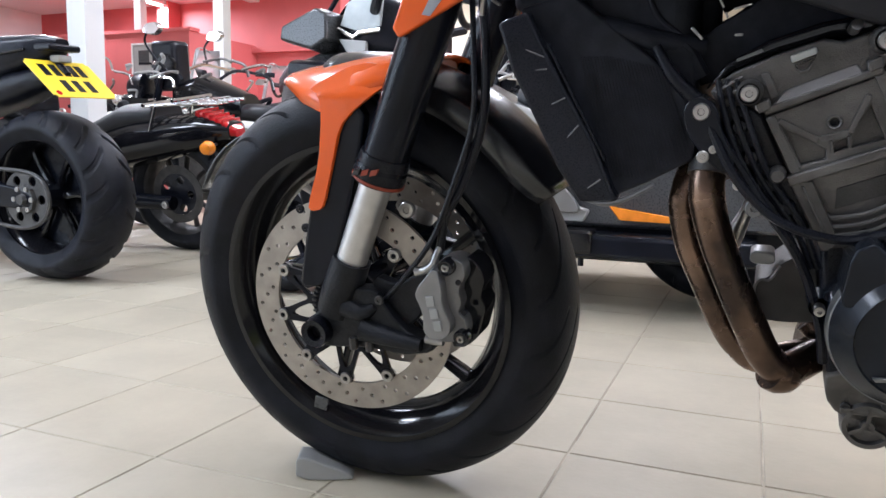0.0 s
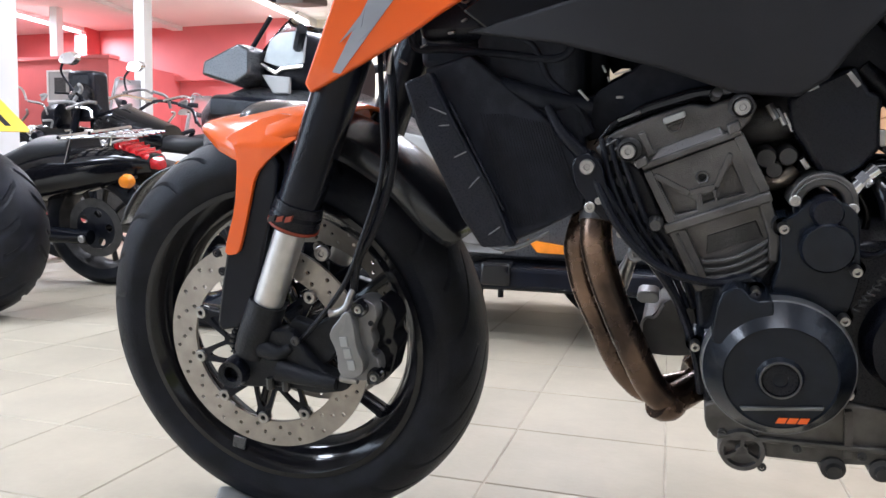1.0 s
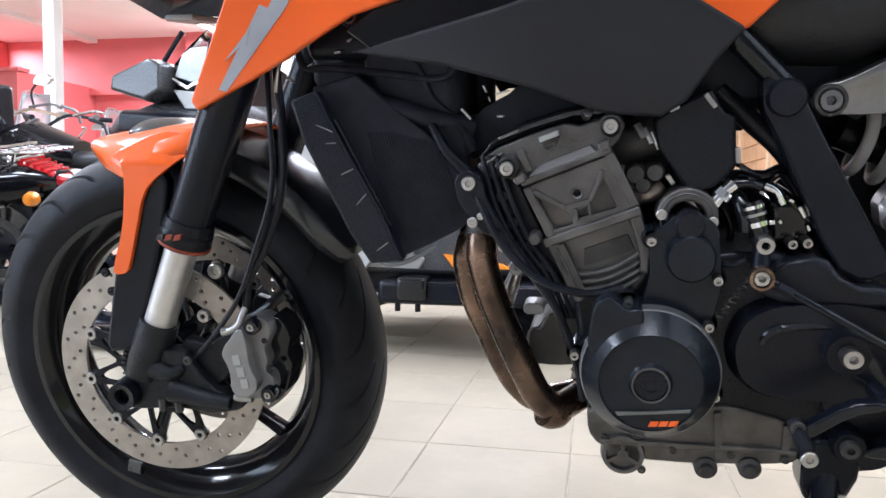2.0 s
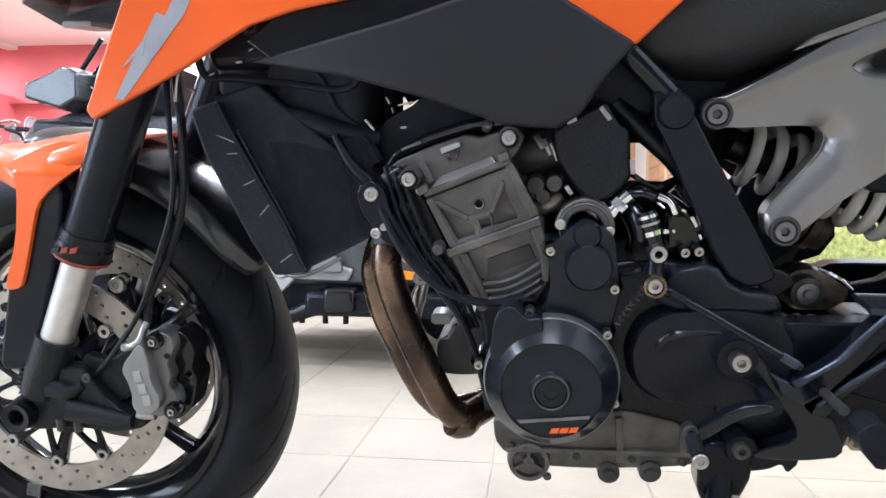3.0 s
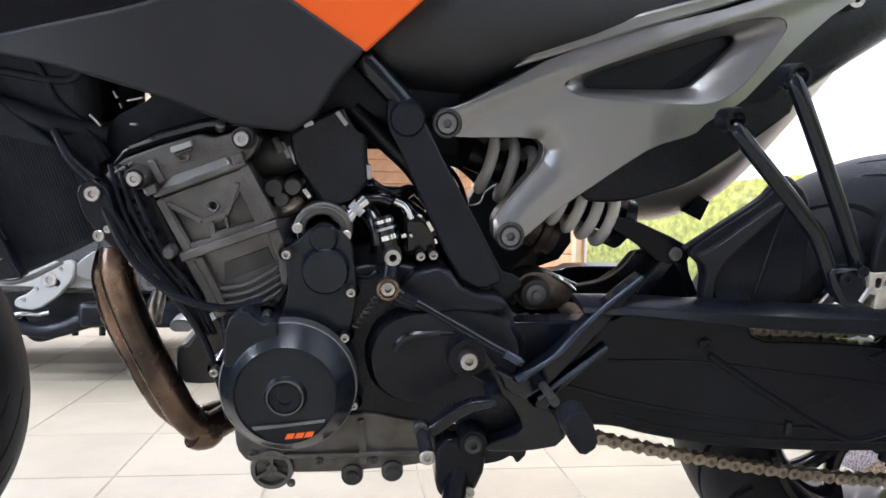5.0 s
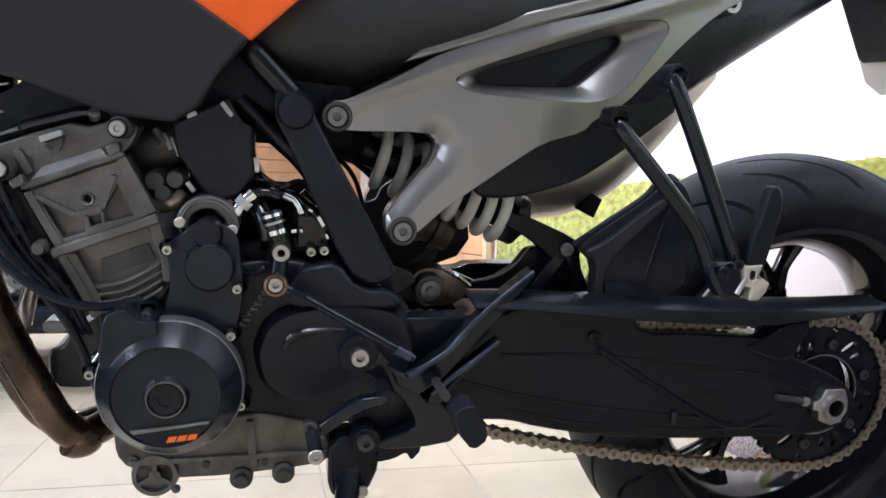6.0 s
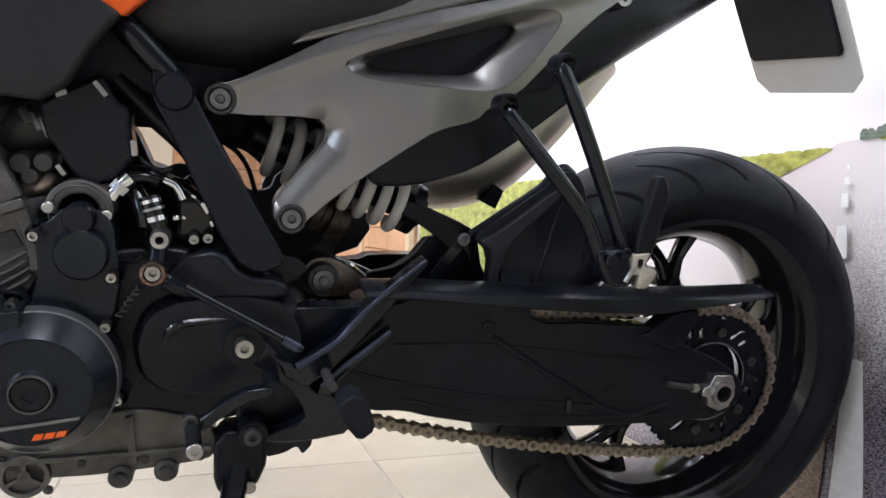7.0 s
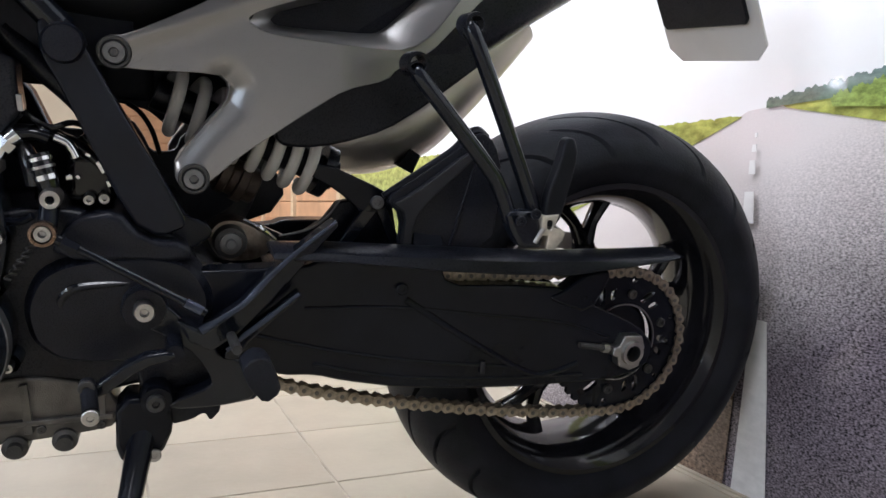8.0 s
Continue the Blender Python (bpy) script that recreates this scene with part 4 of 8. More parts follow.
# engine
part("crankcase", plate(rounded([(0.575, 0.470), (0.590, 0.330), (0.600, 0.285), (0.850, 0.300), (0.880, 0.340), (0.888, 0.420), (0.880, 0.480), (0.760, 0.500), (0.660, 0.480)], 1), -0.125, 0.125), BLACK, bike, "black painted crankcase", bevel=0.006)
sump = part("sump", plate(rounded([(0.594, 0.312), (0.596, 0.280), (0.608, 0.264), (0.650, 0.250), (0.713, 0.250), (0.796, 0.257), (0.822, 0.262), (0.826, 0.284), (0.812, 0.310), (0.745, 0.324), (0.680, 0.318)], 1), -0.130, 0.100), SUMP, bike, "grey cast oil sump", bevel=0.005)
for px, pz in ((0.727, 0.248), (0.773, 0.252)):
    part("sump_plug", lathe([(0, -0.012), (0.007, -0.012), (0.008, -0.006), (0.0125, -0.004), (0.0138, 0.02), (0, 0.02)], (px, -0.130, pz), 20), CASTDARK, sump)
for k in (1, 3):
    part("sump_rib", bar((0.700 + 0.036 * k, 0.322 - 0.005 * k), (0.706 + 0.034 * k, 0.262), -0.130, 0.005 + 0.003 * (k % 2), 0.005), SUMP, sump, bevel=0.0015)
part("sump_flange", bar((0.610, 0.272), (0.820, 0.276), -0.130, 0.006, 0.006), SUMP, sump, bevel=0.0015)
for bx in (0.690, 0.752, 0.808):
    bolt("sump_bolt", sump, bx, -0.139, 0.268, 0.0045, CASTDARK)
pump = part("oil_filter_cover", lathe([(0.0245, 0.03), (0.0255, 0.0), (0.0235, -0.008), (0.019, -0.008), (0.018, -0.002), (0.007, -0.002), (0.006, -0.008), (0, -0.008)], (0.636, -0.128, 0.257), 32), CAST, bike, "round cast filter cover with three ribs")
for k in range(3):
    a = radians(90 + 120 * k)
    part("cover_rib", bar((0.636, 0.257), (0.636 + 0.020 * math.cos(a), 0.257 + 0.020 * math.sin(a)), -0.131, 0.004, 0.005), CAST, pump)
for a in (140, -40, 60):
    bolt("cover_bolt", pump, 0.636 + 0.028 * math.cos(radians(a)), -0.134, 0.257 + 0.028 * math.sin(radians(a)), 0.0048, CASTDARK)

SX, SZ = 0.6595, 0.3735
gen = part("generator_cover", lathe([(0.0735, 0.06), (0.0735, -0.004), (0.0730, -0.036), (0.0716, -0.0455), (0.0535, -0.0700), (0.0524, -0.0712), (0.0510, -0.0690), (0.0500, -0.0690), (0.022, -0.0700), (0.0195, -0.0740), (0.0165, -0.0760), (0.0160, -0.074), (0, -0.074)], (SX, -0.130, SZ), 72), COVER, bike, "blue-black round generator cover", smooth=18)
part("cover_chamfer", lathe([(0.0734, -0.0330), (0.0731, -0.0385), (0.0719, -0.0462), (0.0706, -0.0470), (0.0716, -0.0400)], (SX, -0.130, SZ), 72, closed=True), CALFACE, gen, "worn bright chamfer")
part("plug_ring", lathe([(0.0192, -0.0752), (0.0186, -0.0775), (0.0174, -0.0775), (0.0168, -0.0748)], (SX, -0.130, SZ), 40, closed=True), CAST, gen, "bright machined ring")
part("plug", lathe([(0, -0.0715), (0.0068, -0.0715), (0.0075, -0.0760), (0.0155, -0.0760), (0.016, -0.070), (0, -0.070)], (SX, -0.130, SZ), 24), BLACK, gen, "black recessed plug")
part("cover_step", plate([(SX - 0.0345, SZ - 0.0335), (SX + 0.0405, SZ - 0.0255), (SX + 0.0395, SZ - 0.0285), (SX - 0.0315, SZ - 0.0370)], -0.2025, -0.198), CALFACE, gen, "bright milled edge", bevel=0.0006)
part("cover_flat", plate([(SX - 0.031, SZ - 0.0375), (SX + 0.0390, SZ - 0.0290), (SX + 0.030, SZ - 0.0420), (SX + 0.014, SZ - 0.0500), (SX - 0.004, SZ - 0.0515), (SX - 0.020, SZ - 0.0475)], -0.2008, -0.190), COVER, gen, smooth=0)
for k in range(3):
    part("cover_badge", plate([(SX - 0.001 + 0.0098 * k, SZ - 0.0470 + 0.0009 * k), (SX + 0.0074 + 0.0098 * k, SZ - 0.0462 + 0.0009 * k), (SX + 0.0098 + 0.0098 * k, SZ - 0.0404 + 0.0009 * k), (SX + 0.0016 + 0.0098 * k, SZ - 0.0412 + 0.0009 * k)], -0.2020, -0.198), ORANGE, gen, "small orange badge mark", smooth=0)
part("cover_lobe", plate(rounded([(0.594, 0.400), (0.600, 0.452), (0.618, 0.462), (0.634, 0.446), (0.650, 0.450), (0.652, 0.430), (0.612, 0.400)], 1), -0.190, -0.125), COVER, gen, bevel=0.008)
for bx, bz in ((0.636, 0.447), (0.718, 0.424), (0.581, 0.385), (0.728, 0.347), (0.724, 0.474), (0.657, 0.514)):
    boss = bolt("cover_bolt", gen, bx, -0.166, bz, 0.0053, STEEL, deep=0.014)
    part("boss", lathe([(0.0095, -0.152), (0.011, -0.12), (0, -0.12)], (bx, 0, bz), 16), COVER, gen)

part("gearbox_rear", plate(rounded([(0.850, 0.310), (0.925, 0.335), (0.945, 0.385), (0.928, 0.412), (0.904, 0.432), (0.892, 0.500), (0.850, 0.505)], 1), -0.092, 0.110), BLACK, bike, "black rear gearbox casing", bevel=0.008)
sprocket_cover = part("sprocket_cover", dome(rounded([(0.735, 0.400), (0.748, 0.434), (0.775, 0.450), (0.850, 0.458), (0.900, 0.450), (0.925, 0.410), (0.915, 0.360), (0.867, 0.336), (0.774, 0.338), (0.743, 0.362)]), -0.110, -0.150, 0.88, 0.96), BLACK, bike, "black plastic front sprocket cover")
part("cover_rim", tube([(0.7735, -0.1455, 0.400), (0.774, -0.1485, 0.410), (0.783, -0.1500, 0.420), (0.800, -0.1495, 0.424), (0.838, -0.1470, 0.4255)], [0.0034, 0.0046, 0.0050, 0.0044, 0.0030], 10), ENAMEL, sprocket_cover)
part("upper_cover", plate(rounded([(0.760, 0.450), (0.785, 0.492), (0.826, 0.500), (0.850, 0.470), (0.890, 0.468), (0.900, 0.445)], 1), -0.150, -0.080), BLACK, bike, "black upper gearbox cover", bevel=0.006)

# cylinder with its recessed panel, rails and fins
cyl = part("cylinder", plate([(0.520, 0.570), (0.614, 0.606), (0.644, 0.545), (0.659, 0.497), (0.657, 0.470), (0.643, 0.446), (0.580, 0.436), (0.546, 0.505)], -0.130, 0.125), CAST, bike, "grey cast cylinder block", bevel=0.004)
part("cylinder_panel", plate([(0.526, 0.566), (0.611, 0.600), (0.640, 0.545), (0.553, 0.512)], -0.140, -0.129, [[(0.538, 0.5545), (0.567, 0.5395), (0.575, 0.5355), (0.576, 0.5260), (0.5555, 0.5195)], [(0.6075, 0.5745), (0.6215, 0.5445), (0.5955, 0.5365), (0.5935, 0.5475)], [(0.5795, 0.5405), (0.5910, 0.5450), (0.5930, 0.5370), (0.5815, 0.5325)], circle(0.580, 0.5600, 0.0040, 14)]), CAST, cyl, "cast panel with recessed triangles", bevel=0.0014, smooth=0)
for p, q, w in (((0.533, 0.562), (0.569, 0.5435), 0.0050), ((0.568, 0.5440), (0.593, 0.5510), 0.0060), ((0.593, 0.5500), (0.6055, 0.5850), 0.0050), ((0.5785, 0.5435), (0.5810, 0.5310), 0.0026), ((0.5925, 0.5480), (0.5945, 0.5360), 0.0026)):
    part("panel_ridge", bar(p, q, -0.139, w, 0.004), CAST, cyl, bevel=0.0016)
part("panel_boss", lathe([(0.0042, -0.0020), (0.0058, -0.0030), (0.0078, 0.002), (0.0042, 0.002)], (0.580, -0.140, 0.5600), 20, closed=True), CAST, cyl)
part("panel_hole", lathe([(0, -0.133), (0.0044, -0.133), (0.0044, -0.129), (0, -0.129)], (0.580, 0, 0.5600), 14), BLACK, cyl)
for p, q, w, h in (((0.520, 0.5695), (0.614, 0.6065), 0.0075, 0.010), ((0.5255, 0.566), (0.5530, 0.511), 0.0085, 0.008), ((0.6115, 0.603), (0.6405, 0.546), 0.0095, 0.009), ((0.5450, 0.5045), (0.6460, 0.5425), 0.0105, 0.012)):
    part("cylinder_rail", bar(p, q, -0.134, w, h), CAST, cyl, bevel=0.0022)
part("cylinder_column", plate([(0.547, 0.503), (0.566, 0.506), (0.594, 0.447), (0.583, 0.437), (0.579, 0.437)], -0.139, -0.129), CAST, cyl, bevel=0.003)
part("cylinder_column", plate([(0.634, 0.534), (0.646, 0.539), (0.659, 0.497), (0.657, 0.472), (0.648, 0.474), (0.646, 0.500)], -0.139, -0.129), CAST, cyl, bevel=0.003)
part("column_edge", bar((0.558, 0.500), (0.585, 0.446), -0.139, 0.0028, 0.0025), CAST, cyl, bevel=0.001)
for k in range(4):
    part("cylinder_fin", tube([(0.582 + 0.0015 * k, -0.130, 0.472 - 0.0085 * k), (0.588 + 0.001 * k, -0.137, 0.470 - 0.0085 * k), (0.615 + 0.001 * k, -0.140, 0.4765 - 0.0085 * k), (0.641 + 0.001 * k, -0.137, 0.491 - 0.0085 * k), (0.648, -0.130, 0.496 - 0.0085 * k)], 0.0026, 8), CAST, cyl)
# darker plate on the face, the shade of a recess put into its colour
part("fin_shade", plate([(0.588, 0.497), (0.634, 0.515), (0.642, 0.498), (0.588, 0.477)], -0.1315, -0.128), CASTDARK, cyl, bevel=0.001, smooth=0)
lug = part("cylinder_lug", lathe([(0, -0.020), (0.0055, -0.020), (0.0075, -0.014), (0.008, 0.006), (0, 0.006)], (0.536, -0.134, 0.511), 18), CAST, cyl)
ch = part("cylinder_head", plate([(0.471, 0.589), (0.491, 0.606), (0.528, 0.621), (0.566, 0.6335), (0.582, 0.6305), (0.597, 0.6355), (0.607, 0.6405), (0.620, 0.6405), (0.628, 0.631), (0.622, 0.616), (0.614, 0.6075), (0.5225, 0.5715), (0.512, 0.571), (0.505, 0.575), (0.481, 0.574)], -0.137, 0.130), CAST, bike, "grey cast cylinder head", bevel=0.004)
part("head_ledge", plate([(0.527, 0.5755), (0.600, 0.6035), (0.594, 0.6115), (0.536, 0.5885)], -0.1435, -0.136, lean=lambda x, z: 0.45 * max(0.0, z - 0.574 - 0.395 * (x - 0.527))), SILVER, ch, "smooth machined sealing edge", bevel=0.002)
part("head_rail", plate([(0.515, 0.605), (0.522, 0.607), (0.533, 0.584), (0.526, 0.580)], -0.142, -0.136), CAST, ch, bevel=0.002)
part("head_pad", plate([(0.5390, 0.6195), (0.5600, 0.6270), (0.5615, 0.6215), (0.5405, 0.6135)], -0.146, -0.136), LIGHTGREY, ch, "machined pale pad", bevel=0.0015)
part("head_pocket", plate([(0.5415, 0.6130), (0.5610, 0.6205), (0.5560, 0.6060), (0.5480, 0.6035)], -0.1415, -0.136, [[(0.5455, 0.6105), (0.5575, 0.6155), (0.5545, 0.6085), (0.5495, 0.6070)]]), CAST, ch, bevel=0.0012)
for hx, hz in ((0.607, 0.611), (0.520, 0.576)):
    part("head_lug", plate([(hx - 0.0070, hz + 0.0020), (hx + 0.0040, hz + 0.0070), (hx + 0.0070, hz - 0.0025), (hx - 0.0040, hz - 0.0075)], -0.151, -0.136), CAST, ch, bevel=0.0018)
part("head_stud", tube([(0.588, -0.136, 0.640), (0.590, -0.146, 0.645)], 0.0052, 10, 1), STEEL, ch, "bright stud")
for bx, bz in ((0.507, 0.588), (0.613, 0.631)):
    part("head_boss", lathe([(0.0095, -0.020), (0.0115, -0.014), (0.0125, 0.004), (0, 0.004)], (bx, -0.137, bz), 28), CAST, ch)
part("head_dowel", tube([(0.516, -0.136, 0.574), (0.5165, -0.148, 0.5745)], 0.0040, 10, 1), STEEL, ch, "small bright dowel")
for k in range(3):
    part("head_rib", tube([(0.477 + 0.007 * k, -0.137, 0.588 - 0.0055 * k), (0.488 + 0.006 * k, -0.142, 0.595 - 0.006 * k), (0.500 + 0.005 * k, -0.139, 0.602 - 0.007 * k)], 0.0020, 6), CAST, ch)
part("coil_cover", plate([(0.440, 0.585), (0.440, 0.638), (0.464, 0.642), (0.470, 0.648), (0.500, 0.664), (0.530, 0.690), (0.610, 0.690), (0.615, 0.640)], -0.085, 0.110), CORE, bike, "black ignition coil cover", bevel=0.005)
part("valve_cover", plate([(0.465, 0.588), (0.484, 0.614), (0.520, 0.634), (0.564, 0.648), (0.604, 0.654), (0.628, 0.648), (0.600, 0.637), (0.573, 0.636), (0.528, 0.623), (0.491, 0.608)], -0.122, 0.120), GLOSS, bike, "black valve cover", bevel=0.006)
# pale metal bar painted in for the gloss highlight on the black cover
part("cover_gloss", bar((0.493, 0.6165), (0.516, 0.6255), -0.1235, 0.0030, 0.0020), CALFACE, bike, "pale strip painted as the valve cover's gloss highlight", bevel=0.001)
for bx, bz, r in ((0.507, 0.588, 0.0080), (0.613, 0.631, 0.0080), (0.466, 0.572, 0.0082)):
    bolt("mount_bolt", bike, bx, -0.162, bz, r, STEEL, "round zinc engine mounting bolt", 0.008)
part("engine_mount", plate(rounded([(0.448, 0.577), (0.464, 0.588), (0.480, 0.577), (0.484, 0.556), (0.492, 0.538), (0.500, 0.520), (0.486, 0.512), (0.468, 0.530), (0.452, 0.552)], 1), -0.156, -0.120), SATIN, bike, "black engine mounting bracket", bevel=0.006)
bolt("mount_bolt", bike, 0.518, -0.160, 0.481, 0.009, CALFACE)
for bx, bz, br in ((0.469, 0.529, 0.006), (0.478, 0.536, 0.004), (0.502, 0.502, 0.005)):
    bolt("loom_bolt", bike, bx, -0.158, bz, br, STEEL)

# starter and ignition cover stack
part("water_pump_cover", lathe([(0.0255, 0.05), (0.0258, 0), (0.0245, -0.010), (0.0225, -0.0125), (0, -0.0130)], (0.697, -0.153, 0.496), 40), COVER, bike, "blue-black water pump cover")
part("pump_neck", plate(rounded([(0.655, 0.505), (0.654, 0.519), (0.668, 0.526), (0.680, 0.540), (0.710, 0.540), (0.724, 0.527), (0.727, 0.500), (0.731, 0.469), (0.724, 0.430), (0.715, 0.414), (0.665, 0.430), (0.650, 0.446), (0.658, 0.476)], 1), -0.150, -0.100), COVER, bike, "blue-black gear cover", bevel=0.006)
part("neck_facet", plate([(0.664, 0.520), (0.680, 0.527), (0.684, 0.508), (0.676, 0.502)], -0.1525, -0.140, lean=lambda x, z: 0.5 * max(0.0, z - 0.508)), COVER, bike, bevel=0.002)
ring_pts = [(0.693 + 0.0315 * math.cos(radians(a)), 0.5345 + 0.0315 * math.sin(radians(a))) for a in range(-8, 190, 9)] + [(0.693 + 0.019 * math.cos(radians(a)), 0.5335 + 0.019 * math.sin(radians(a))) for a in range(190, -10, -9)]
flange = part("starter_flange", plate(ring_pts, -0.140, -0.100), CAST, bike, "bare aluminium starter flange", bevel=0.003)
part("flange_lip", lathe([(0.0255, -0.0415), (0.0265, -0.0425), (0.0275, -0.0415)], (0.693, -0.100, 0.534), 40, closed=True), CAST, flange)
part("starter", lathe([(0, -0.030), (0.0125, -0.030), (0.0150, -0.026), (0.0155, 0.10), (0, 0.10)], (0.695, -0.132, 0.530), 28), BLACK, bike, "black starter motor end")
for bx, bz in ((0.667, 0.539), (0.718, 0.532)):
    bolt("flange_bolt", bike, bx, -0.149, bz, 0.0056, STEEL)
part("throttle_cover", plate([(0.656, 0.636), (0.671, 0.647), (0.700, 0.662), (0.713, 0.667), (0.722, 0.650), (0.728, 0.642), (0.738, 0.638), (0.739, 0.614), (0.742, 0.588), (0.727, 0.569), (0.710, 0.558), (0.689, 0.562), (0.675, 0.587), (0.662, 0.606)], -0.125, -0.080), BLACK, bike, "black throttle body cover", bevel=0.005)
for p, q in (((0.706, 0.661), (0.717, 0.647)), ((0.672, 0.6445), (0.682, 0.649)), ((0.7405, 0.606), (0.7420, 0.590)), ((0.672, 0.578), (0.679, 0.568))):
    part("cover_clip", bar(p, q, -0.124, 0.005, 0.004), STEEL, bike, "small bright clip", bevel=0.001)
part("throttle_cable", tube([(0.740, -0.11, 0.590), (0.765, -0.12, 0.576), (0.790, -0.11, 0.580), (0.830, -0.09, 0.550)], 0.0030, 8), GLOSS, bike, "thin black cable")
part("intake", tube([(0.612, -0.08, 0.605), (0.640, -0.090, 0.612), (0.675, -0.085, 0.625)], 0.024, 18), CASTDARK, bike, "dark cast intake port")
for k in range(3):
    part("hose_clamp", tube([(0.640 + 0.008 * k, -0.112, 0.630 - 0.004 * k), (0.648 + 0.008 * k, -0.116, 0.616 - 0.006 * k)], 0.0030 if k else 0.0044, 8, 1), STEEL, bike)
for cx, cz, cr in ((0.640, 0.578, 0.011), (0.648, 0.566, 0.009), (0.660, 0.580, 0.010)):
    part("intake_stub", lathe([(0, -0.022), (cr * 0.8, -0.022), (cr, -0.016), (cr, 0.02), (0, 0.02)], (cx, -0.105, cz), 18), CASTDARK, bike, "dark cast pipe stub")
part("intake_pipe", tube([(0.640, -0.11, 0.552), (0.656, -0.114, 0.556), (0.668, -0.112, 0.566)], 0.010, 14), KNUCKLE, bike, "bright cast water pipe")

# selector shaft, linkage and hoses behind the starter
part("sensor", tube([(0.742, -0.12, 0.556), (0.750, -0.132, 0.540), (0.752, -0.136, 0.520)], [0.008, 0.009, 0.007], 16, 4), GLOSS, bike, "glossy black sensor")
bolt("shaft_bolt", bike, 0.7675, -0.160, 0.511, 0.0100, STEEL, deep=0.03)
part("shaft_arm", tube([(0.767, -0.145, 0.511), (0.764, -0.158, 0.481)], 0.009, 14, 1), SATIN, bike)
bolt("linkage_bolt", bike, 0.7625, -0.180, 0.482, 0.0085, STEEL, deep=0.02)
part("linkage_ring", lathe([(0.0088, -0.004), (0.0118, -0.003), (0.0122, 0.006), (0.0088, 0.006)], (0.7625, -0.178, 0.482), 24, closed=True), PIPE, bike, "coppery joint ring")
rod = part("gear_shift_rod", tube([(0.766, -0.172, 0.480), (0.800, -0.176, 0.463), (0.908, -0.182, 0.402)], [0.0055, 0.0038, 0.0042], 10, 1), ENAMEL, bike, "thin black gear shift rod")
part("rod_sleeve", tube([(0.778, -0.174, 0.474), (0.792, -0.175, 0.467)], 0.0062, 6, 1), SATIN, rod)
part("rod_sleeve", tube([(0.888, -0.181, 0.413), (0.904, -0.182, 0.404)], 0.0056, 10, 1), EDGE_SHEEN, rod, "paler rod end")
spring = bmesh.new()
tube([(0.758 - 0.0011 * k + 0.0042 * math.cos(1.9 * k), -0.150 + 0.0042 * math.sin(1.9 * k), 0.476 - 0.0017 * k) for k in range(0, 27)], 0.0011, 6, 3, bm=spring)
part("return_spring", spring, CASTDARK, bike, "small dark return spring")
HOSES = (((0.736, 0.566), (0.758, 0.568), (0.790, 0.556), (0.826, 0.520)), ((0.722, 0.556), (0.748, 0.564), (0.785, 0.560), (0.830, 0.520)), ((0.735, 0.562), (0.756, 0.571), (0.783, 0.556), (0.800, 0.520)), ((0.790, 0.566), (0.803, 0.550), (0.815, 0.530), (0.822, 0.505)), ((0.728, 0.545), (0.740, 0.530), (0.748, 0.510), (0.745, 0.480)))
for k, run in enumerate(HOSES):
    hose = part("hose", tube([(hx, -0.105 + 0.010 * k, hz) for hx, hz in run], 0.0062 - 0.0006 * k, 12), GLOSS, bike, "glossy black hose")
    if k:
        continue
    cx, cz = run[1]
    part("hose_clip", tube([(cx - 0.004, -0.105 + 0.010 * k, cz + 0.001), (cx + 0.004, -0.105 + 0.010 * k, cz - 0.002)], 0.0078 - 0.0006 * k, 14, 1), CHROME, hose, "bright hose clip")
union = part("pipe_union", tube([(0.721, -0.128, 0.549), (0.729, -0.130, 0.560), (0.738, -0.128, 0.568)], [0.0085, 0.0062, 0.0085], 14, 3), CHROME, bike, "bright banjo pipe union")
part("union_nut", tube([(0.7255, -0.129, 0.5555), (0.7315, -0.129, 0.5625)], 0.0095, 6, 1), CHROME, union, "bright hexagon nut")
part("union_arm", tube([(0.738, -0.127, 0.568), (0.752, -0.130, 0.5700), (0.764, -0.128, 0.5660)], [0.0062, 0.0048, 0.0062], 12, 4), GLOSS, union)
part("union_arm", tube([(0.770, -0.120, 0.566), (0.781, -0.122, 0.561), (0.788, -0.122, 0.548)], [0.0060, 0.0050, 0.0058], 12, 4), CHROME, union, "bright curved pipe end")
sol = part("solenoid", tube([(0.7555, -0.133, 0.551), (0.7600, -0.135, 0.536), (0.7655, -0.137, 0.518)], [0.0105, 0.0112, 0.0098], 24, 2), GLOSS, bike, "glossy black solenoid")
for f0, f1, rr, mm in ((0.10, 0.20, 0.0118, CHROME), (0.34, 0.42, 0.0122, STEEL), (0.60, 0.74, 0.0120, CHROME)):
    part("solenoid_band", tube([(0.7555 + 0.010 * f0, -0.133 - 0.004 * f0, 0.551 - 0.033 * f0), (0.7555 + 0.010 * f1, -0.133 - 0.004 * f1, 0.551 - 0.033 * f1)], rr, 24, 1), mm, sol, "bright band")
part("hose_block", box(0.776, 0.826, -0.11, 0.02, 0.500, 0.552), GLOSS, bike, "glossy black hose connector", bevel=0.01)
for bx, bz in ((0.799, 0.507), (0.813, 0.5085)):
    bolt("clip_bolt", bike, bx, -0.132, bz, 0.0055, STEEL, deep=0.02)
for p, q, w in (((0.777, 0.526), (0.784, 0.5275), 0.005), ((0.787, 0.5295), (0.790, 0.5255), 0.004), ((0.795, 0.5515), (0.801, 0.5485), 0.0035), ((0.806, 0.5440), (0.813, 0.5320), 0.0045), ((0.815, 0.5250), (0.818, 0.5180), 0.0035)):
    part("hose_tag", bar(p, q, -0.112, w, 0.004), CHROME, bike, "small bright clip", bevel=0.001)
